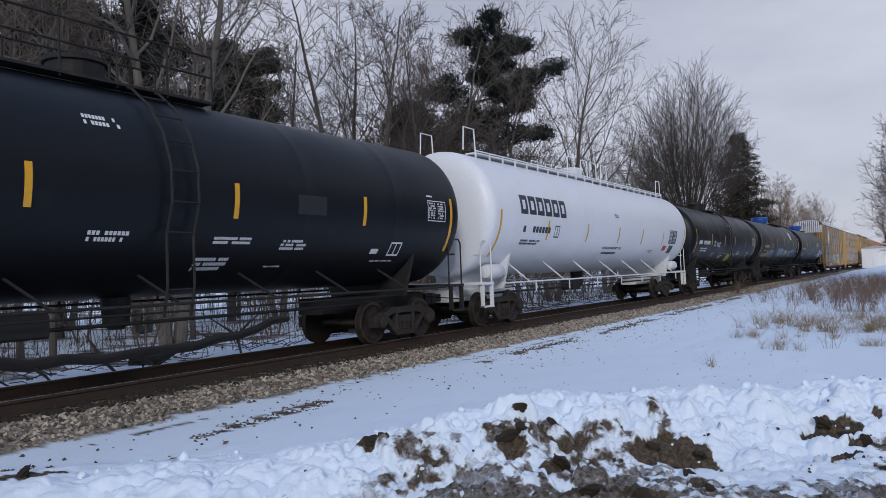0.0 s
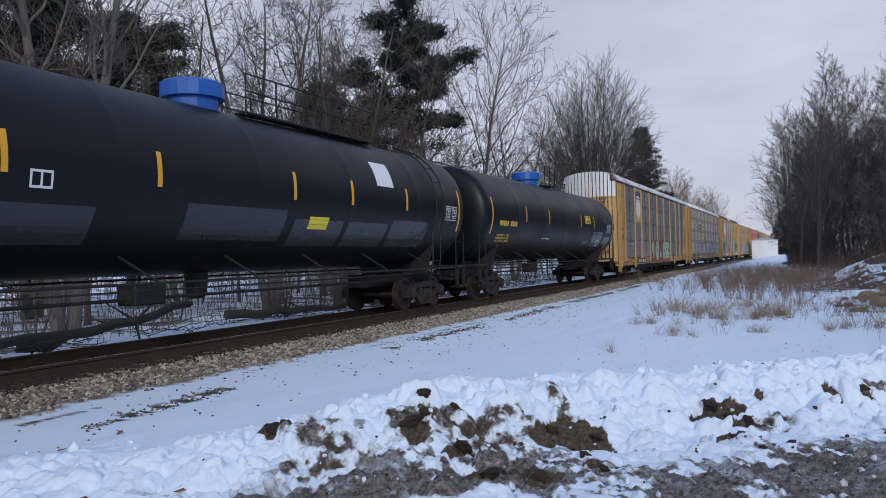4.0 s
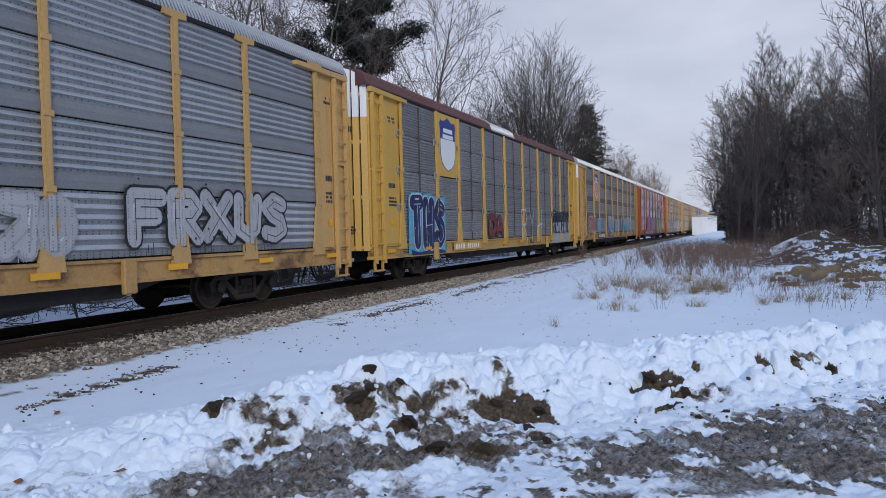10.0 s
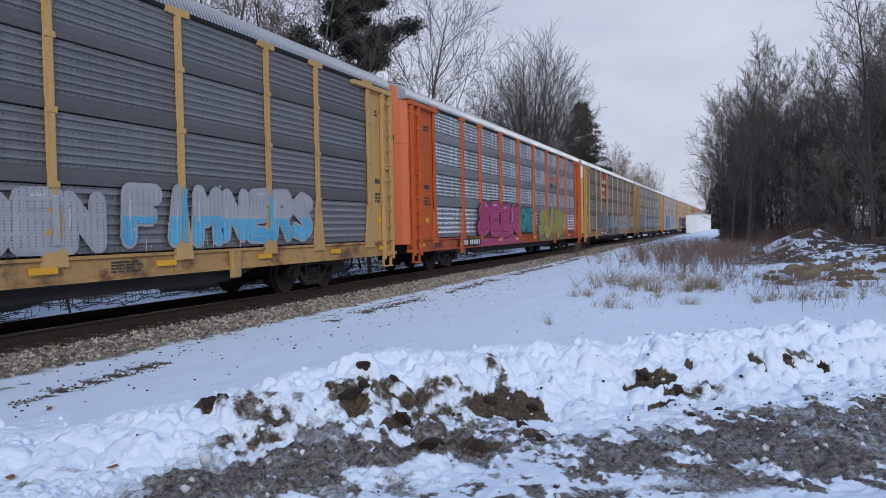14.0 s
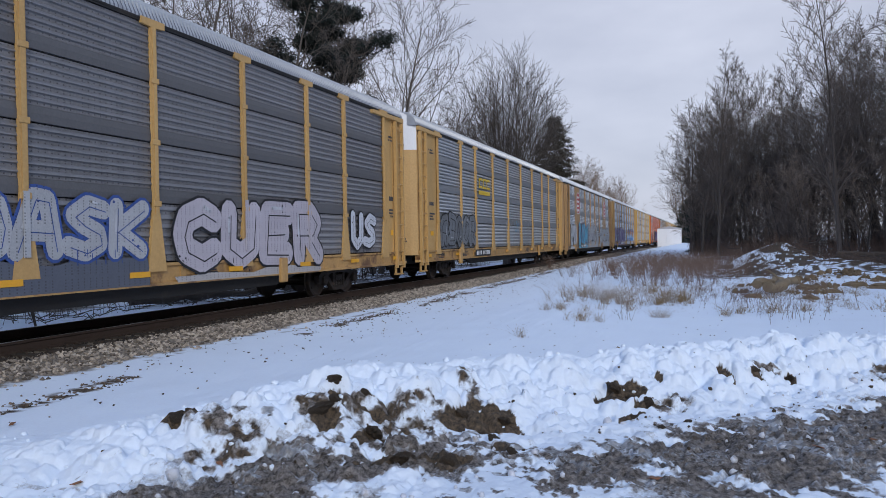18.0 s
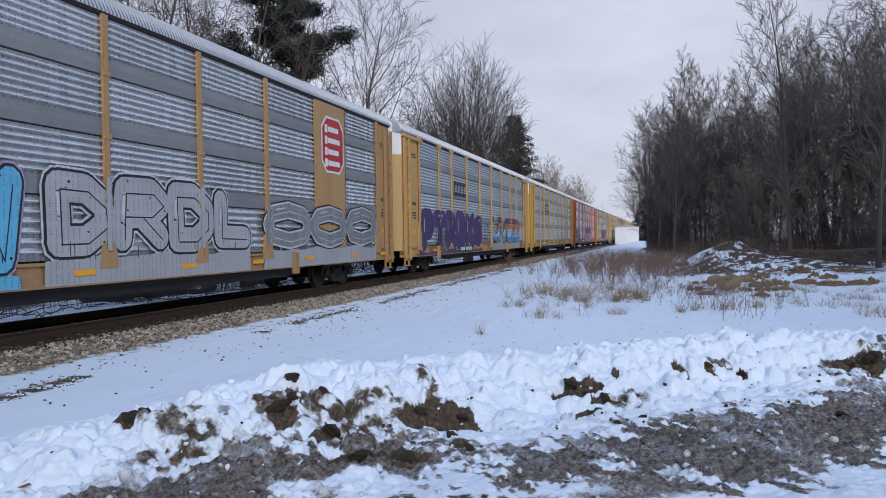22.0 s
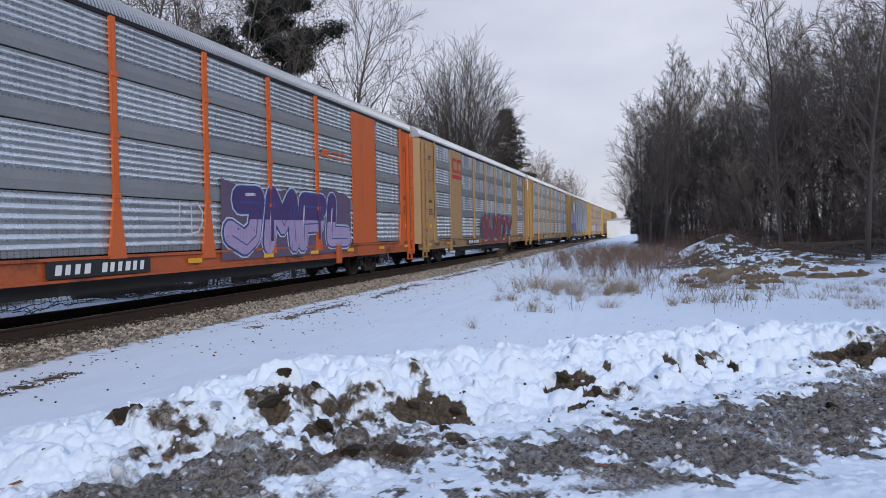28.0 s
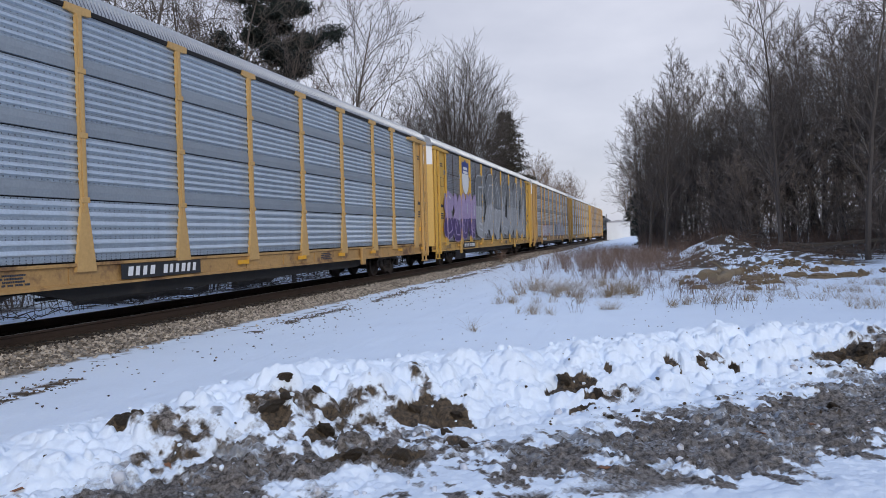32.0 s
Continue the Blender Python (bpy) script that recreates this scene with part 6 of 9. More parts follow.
def octagon(car, y0, y1, z0, z1):
    """Red eight-sided sign with a white rim; the words are bars."""
    cy, cz, w, h = (y0 + y1) / 2, (z0 + z1) / 2, (y1 - y0) / 2, (z1 - z0) / 2
    o = lambda k: [(cy + w * k * a, cz + h * k * b) for a, b in ((-1, 0.62), (-0.6, 1), (0.6, 1), (1, 0.62), (1, -0.62), (0.6, -1), (-0.6, -1), (-1, -0.62))]
    s = put("sign", Geo().prism(o(1), "x", 1.497, 1.502).mesh("sign", M["letter_white"]), car, None, "red octagonal sign with white rim")
    put("sign_field", Geo().prism(o(0.92), "x", 1.502, 1.506).mesh("sign_field", M["red"]), s)
    g = Geo()
    for i in range(4):
        z = cz + h * (0.55 - i * 0.4)
        g.box(1.506, 1.51, cy - w * 0.72, cy - w * 0.5, z - h * 0.14, z + h * 0.14)
        g.box(1.506, 1.51, cy - w * 0.44, cy + w * (0.5 + 0.12 * (i % 2)), z - h * 0.09, z + h * 0.09)
    put("lettering", g.mesh("lettering", M["letter_white"]), s)


def blocks(car, y0, y1, z0, z1, n=3, m="letter_dark", bar=None, x=1.512, label="plain dark emblem blocks"):
    """An emblem or company word as plain blocks in its colours."""
    g = Geo()
    w = (y1 - y0) / n
    for i in range(n):
        a = y0 + i * w + w * 0.08
        b = y0 + (i + 1) * w - w * 0.08
        t = (z1 - z0) * 0.22
        g.box(x, x + 0.005, a, b, z1 - t, z1).box(x, x + 0.005, a, b, z0, z0 + t).box(x, x + 0.005, a, a + w * 0.2, z0 + t, z1 - t)
    ob = put("emblem", g.mesh("emblem", M[m]), car, None, label)
    ob["kind"] = "stuff"
    if bar:
        put("emblem_bar", Geo().box(x, x + 0.005, y0, y1, z0 - 0.28, z0 - 0.1).mesh("emblem_bar", M[bar]), ob)


# ---- tank cars ----
def on_tank(g, r, cz, y0, y1, z0, z1, lift=0.004, k=6, slant=0.0):
    """A patch that follows the tank's near side between two heights."""
    a0, a1 = math.asin(max(-0.99, min(0.99, (z0 - cz) / r))), math.asin(max(-0.99, min(0.99, (z1 - cz) / r)))
    v, f = [], []
    R = r + lift
    for i in range(k + 1):
        a = a0 + (a1 - a0) * i / k
        s = slant * i / k
        v += [(math.cos(a) * R, y0 + s, cz + math.sin(a) * R), (math.cos(a) * R, y1 + s, cz + math.sin(a) * R)]
    for i in range(k):
        f.append((2 * i, 2 * i + 1, 2 * i + 3, 2 * i + 2))
    g.add(v, f)


def tank_words(g, r, cz, y0, y1, z0, z1, rows, rng, lift=0.004):
    h = (z1 - z0) / rows
    for j in range(rows):
        z = z1 - (j + 1) * h
        n = max(3, int((y1 - y0) / (h * 0.72)))
        w = (y1 - y0) * rng.uniform(0.75, 1) / n
        for i in range(n):
            if n > 5 and rng.random() < 0.14:
                continue
            on_tank(g, r, cz, y0 + i * w, y0 + i * w + w * 0.78, z + h * 0.2, z + h * 0.85, lift, 2)


def tank_car(spec):
    L, r, cz = spec["length"], spec["r"], spec["cz"]
    paint_m, trim = M[spec["paint"]], M[spec["trim"]]
    rng = random.Random(spec["seed"])
    car = tagged(new("tank_car"), spec["label"], "tank car", "train cars")
    half = L / 2 - 0.58          # tank half-length with heads
    hd = 0.46
    prof = [(-half + hd * (1 - math.cos(math.pi / 2 * i / 11) ** 0.62), max(0.02, r * math.sin(math.pi / 2 * i / 11) ** 0.62)) for i in range(12)]
    seams = [-half * 0.66, -half * 0.33, 0.0, half * 0.33, half * 0.66]
    mid = []
    for s in seams:
        mid += [(s - 0.35, r), (s - 0.03, r), (s, r + 0.003), (s + 0.03, r), (s + 0.35, r)]
    prof = prof + mid + [(-a, b) for a, b in prof[::-1]]
    put("tank", Geo().lathe(prof, 64, "y", (0, 0, cz)).mesh("tank", paint_m, smooth=True), car, None, spec["tank_label"])
    ty = L / 2 - 2.35
    for s in (1, -1):
        add_truck(car, s * ty)
        g = Geo().box(-0.34, 0.34, s * (L / 2 - 0.6), s * (ty - 1.9), 0.68, 1.02, 0.02)
        g.prism([(-1.05, 0.98), (1.05, 0.98), (1.36, cz - 0.78), (1.22, cz - r * 0.55), (0.6, cz - r * 0.86), (-0.6, cz - r * 0.86), (-1.22, cz - r * 0.55), (-1.36, cz - 0.78)], "y", s * ty - 0.05, s * ty + 0.05)
        g.prism([(-0.3, 0.95), (0.3, 0.95), (0.42, cz - r * 0.93), (-0.42, cz - r * 0.93)], "y", s * (ty + 0.1), s * (ty + 1.0))
        put("saddle", g.mesh("saddle", M["sill_dark"] if spec["paint"] == "tank_black" else trim), car, None, "bolster saddle under the tank")
        put("coupler", COUPLER, car, pose(0, s * (L / 2 - 0.62), 0, 0, 0, 0 if s > 0 else 180), "knuckle coupler with air hose")
        # end platform with grab rails
        e = s * (L / 2 - 0.75)
        g = Geo().box(-1.45, 1.45, e - 0.32, e + 0.32, 1.12, 1.19, 0.01)
        for x in (-1.4, 1.4):
            g.tube([(x, e - 0.28, 1.15), (x, e - 0.28, 2.15), (x, e - 0.2, 2.25), (x, e + 0.2, 2.25), (x, e + 0.28, 2.15), (x, e + 0.28, 1.15)], 0.02, 6)
            g.box(x - 0.04, x + 0.06, e - 0.26, e - 0.22, 0.55, 1.12).box(x - 0.04, x + 0.06, e + 0.22, e + 0.26, 0.55, 1.12).box(x - 0.05, x + 0.07, e - 0.26, e + 0.26, 0.55, 0.59)
        g.tube([(-1.4, e, 1.9), (1.4, e, 1.9)], 0.016, 6)
        put("end_platform", g.mesh("end_platform", trim), car, None, "end platform with grab rails and stirrup steps")
        if spec["paint"] == "tank_white":
            put("air_reservoir", Geo().lathe([(-0.45, 0.05), (-0.42, 0.16), (-0.36, 0.2), (0.36, 0.2), (0.42, 0.16), (0.45, 0.05)], 16, "y", (1.1, e - s * 0.9, 1.45)).mesh("air_reservoir", trim, smooth=True), car)
    # side rail and brackets
    for sx in (1, -1):
        g = Geo().tube([(sx * 1.56, -ty - 0.9, 1.14), (sx * 1.56, ty + 0.9, 1.14)], 0.024, 6)
        for i in range(7):
            y = -ty + 0.6 + i * (2 * ty - 1.2) / 6
            g.tube([(sx * 1.56, y, 1.14), (sx * (r * 0.60), y - 0.30, cz - r * 0.79)], 0.022, 5)
            if spec["paint"] == "tank_white":
                g.tube([(sx * 1.56, y + 0.4, 1.14), (sx * 1.56, y + 0.4, 0.85)], 0.02, 5)
        put("side_rail", g.mesh("side_rail", trim), car, None, "long side rail on slanted brackets")
    # underside piping and bottom outlet
    g = Geo().tube([(0.5, -ty, 0.85), (0.5, ty, 0.85)], 0.03, 6).tube([(0.9, -ty, 1.0), (0.9, ty, 1.0)], 0.018, 5)
    g.lathe([(0.75, 0.12), (0.85, 0.2), (cz - r + 0.05, 0.24)], 12, "z")
    g.box(0.3, 0.75, -2.2, -1.5, 0.75, 1.1, 0.03)
    put("underside_piping", g.mesh("underside_piping", M["sill_dark"]), car)
    # top: manway, platform and handrail
    top = cz + r
    if spec["top"] == "dome":
        hw = put("manway", Geo().lathe([(top - 0.15, 0.42), (top + 0.32, 0.42), (top + 0.33, 0.47), (top + 0.40, 0.47), (top + 0.44, 0.3)], 20, "z", (0, spec.get("top_y", 0), 0)).mesh("manway", trim), car, None, "bolted manway on the tank top")
    elif spec["top"] == "blue":
        hw = put("valve_cover", Geo().lathe([(top - 0.1, 0.5), (top + 0.16, 0.5), (top + 0.17, 0.62), (top + 0.46, 0.62), (top + 0.5, 0.56)], 20, "z", (0, spec.get("top_y", 0), 0)).mesh("valve_cover", M["blue_cap"]), car, None, "bright blue valve cover")
    g = Geo()
    ry0, ry1, full = spec["rail"]
    for sx in (-0.62, 0.62):
        g.box(sx - 0.16, sx + 0.16, ry0, ry1, top - 0.06, top - 0.02)
        if not full:
            for zz in (0.4, 0.75):
                g.tube([(sx * 1.2, ry0, top + zz), (sx * 1.2, ry1, top + zz)], 0.018, 5)
            k = max(2, int((ry1 - ry0) / 0.9))
            for i in range(k + 1):
                y = ry0 + (ry1 - ry0) * i / k
                g.tube([(sx * 1.2, y, top - 0.1), (sx * 1.2, y, top + 0.75)], 0.018, 5)
        else:
            g.tube([(sx * 1.25, ry0, top + 0.02), (sx * 1.25, ry1, top + 0.02)], 0.02, 5)
            k = 22
            for i in range(k + 1):
                y = ry0 + (ry1 - ry0) * i / k
                g.box(sx * 1.25 - 0.02, sx * 1.25 + 0.02, y - 0.02, y + 0.02, top - 0.2, top + 0.03)
            for y in (ry0, -1.6, -0.4, 0.5, 1.6, ry1):
                g.tube([(sx * 1.1, y - 0.5, top), (sx * 1.1, y - 0.45, top + 0.62), (sx * 1.1, y + 0.1, top + 0.62), (sx * 1.1, y + 0.15, top)], 0.02, 5)
    put("top_walkway", g.mesh("top_walkway", trim), car, None, "top walkway with handrails")
    if spec.get("ladder") is not None:
        y = spec["ladder"]
        g = Geo()
        for d in (-0.24, 0.24):
            pts = [(1.48, y + d, 0.95), (1.58, y + d, 1.4)]
            for i in range(7):
                a = math.radians(-25 + i * 17)
                pts.append((math.cos(a) * (r + 0.12), y + d, cz + math.sin(a) * (r + 0.12)))
            g.tube(pts, 0.022, 5)
        lad = put("ladder", g.mesh("ladder", trim), car, None, "side ladder up to the manway")
        for i in range(8):
            a = math.radians(-38 + i * 15)
            x, z = (math.cos(a) * (r + 0.12), cz + math.sin(a) * (r + 0.12)) if i > 0 else (1.55, 1.35)
            put("rung", Geo().tube([(x, y - 0.24, z), (x, y + 0.24, z)], 0.015, 5).mesh("rung", trim), lad)
    # reflective strips, lettering and panels, all following the curve
    for y in spec["strips"]:
        g = Geo()
        on_tank(g, r, cz, y - 0.11, y - 0.01, spec["strip_z"] - 0.28, spec["strip_z"] + 0.28)
        put("reflective_strip", g.mesh("reflective_strip", M["reflector"]), car)
    for s in (-1, 1):
        g = Geo()
        on_tank(g, r * 0.995, cz, s * (half - 0.62) - 0.05, s * (half - 0.62) + 0.05, spec["strip_z"] - 0.75, spec["strip_z"] + 0.45, 0.012)
        put("reflective_strip", g.mesh("reflective_strip", M["reflector"]), car)
    for y0, y1, z0, z1, rows, mk in spec["words"]:
        g = Geo()
        tank_words(g, r, cz, y0, y1, z0, z1, rows, rng)
        put("lettering", g.mesh("lettering", M[mk]), car, None, "stencilled data lines")
    for y0, y1, z0, z1, mk in spec.get("panels", ()):
        g = Geo()
        on_tank(g, r, cz, y0, y1, z0, z1, 0.003)
        put("painted_panel", g.mesh("painted_panel", M[mk] if mk in M else mk), car, None, "flat painted panel")
    for y0, y1, z0, z1, mk in spec.get("tables", ()):
        g = Geo()
        t = 0.02
        on_tank(g, r, cz, y0, y1, z1 - t, z1), on_tank(g, r, cz, y0, y1, z0, z0 + t), on_tank(g, r, cz, y0, y0 + t, z0, z1), on_tank(g, r, cz, y1 - t, y1, z0, z1)
        tank_words(g, r, cz, y0 + 0.05, y0 + (y1 - y0) * 0.48, z0 + 0.05, z1 - 0.04, 7, rng)
        tank_words(g, r, cz, y0 + (y1 - y0) * 0.55, y1 - 0.04, z0 + 0.05, z1 - 0.04, 7, rng)
        put("data_table", g.mesh("data_table", M[mk]), car, None, "ruled data table")
    for y0, y1, z0, z1, mk in spec.get("boxes", ()):
        g = Geo()
        t = 0.035
        on_tank(g, r, cz, y0, y1, z1 - t, z1), on_tank(g, r, cz, y0, y1, z0, z0 + t), on_tank(g, r, cz, y0, y0 + t, z0, z1), on_tank(g, r, cz, y1 - t, y1, z0, z1)
        on_tank(g, r, cz, (y0 + y1) / 2 - t / 2, (y0 + y1) / 2 + t / 2, z0, z1)
        put("symbol", g.mesh("symbol", M[mk]), car, None, "framed symbol")
    for y0, y1, z0, z1, n, mk in spec.get("logo", ()):
        w = (y1 - y0) / n
        for i in range(n):
            g = Geo()
            a, b, t = y0 + i * w + 0.04, y0 + (i + 1) * w - 0.05, 0.13
            on_tank(g, r, cz, a, b, z1 - t, z1), on_tank(g, r, cz, a, b, z0, z0 + t), on_tank(g, r, cz, a, a + t, z0, z1), on_tank(g, r, cz, b - t, b, z0, z1)
            put("emblem", g.mesh("emblem", M[mk]), car, None, "dark grey block of the emblem")
    for y, z, size, body, mk in spec.get("texts", ()):
        a = math.asin((z - cz) / r)
        put("lettering", text_mesh(body, size, M[mk]), car, pose(math.cos(a) * (r + 0.01), y, z, 90 - math.degrees(a), 0, 90), "stencilled words")
    return car

# ---- the train: five tank cars, seventeen auto racks, two more tank cars ----
SPEED, GAIN, CAR_L, FIRST = 13.5268, 0.0073, 28.45, -262.348


TRIM = {7: -0.2, 8: -0.2, 9: -0.25, 10: -0.2, 11: -0.15}      # slack in the couplings


def rack_y(k):
    """Where rack number k's middle stands sixteen seconds into the shot."""
    return FIRST + (k - 0.5) * CAR_L + TRIM.get(k, 0.0)


def at_start(y):
    return y + 16 * SPEED - 256 * GAIN


white, black = paint("white", (0.50, 0.52, 0.56)), paint("black", (0.015, 0.015, 0.018))
sky_blue, deep_blue = paint("pale_blue", (0.36, 0.50, 0.68)), paint("deep_blue", (0.03, 0.07, 0.25))
teal, cyan = paint("teal", (0.03, 0.30, 0.30)), paint("cyan", (0.10, 0.38, 0.58))
pink, brick = paint("magenta_pink", (0.42, 0.06, 0.17)), paint("brick_red", (0.36, 0.10, 0.06))
olive, purple = paint("olive_yellow", (0.40, 0.34, 0.06)), paint("violet", (0.065, 0.036, 0.14))
lilac, wine = paint("lilac", (0.36, 0.28, 0.45)), paint("wine_red", (0.20, 0.035, 0.045))
mint, grey = paint("mint_green", (0.34, 0.52, 0.36)), paint("silver_grey", (0.36, 0.37, 0.39))
sunset, azure = paint("sunset_orange", (0.55, 0.22, 0.06)), paint("azure", (0.08, 0.26, 0.55))
crimson = paint("dark_crimson", (0.25, 0.04, 0.04))
navy = paint("navy", (0.012, 0.022, 0.085))
red_spray, blush = paint("blood_red", (0.26, 0.025, 0.03)), paint("pale_pink_white", (0.42, 0.39, 0.43))
dim = paint("faded_white", (0.33, 0.34, 0.36))

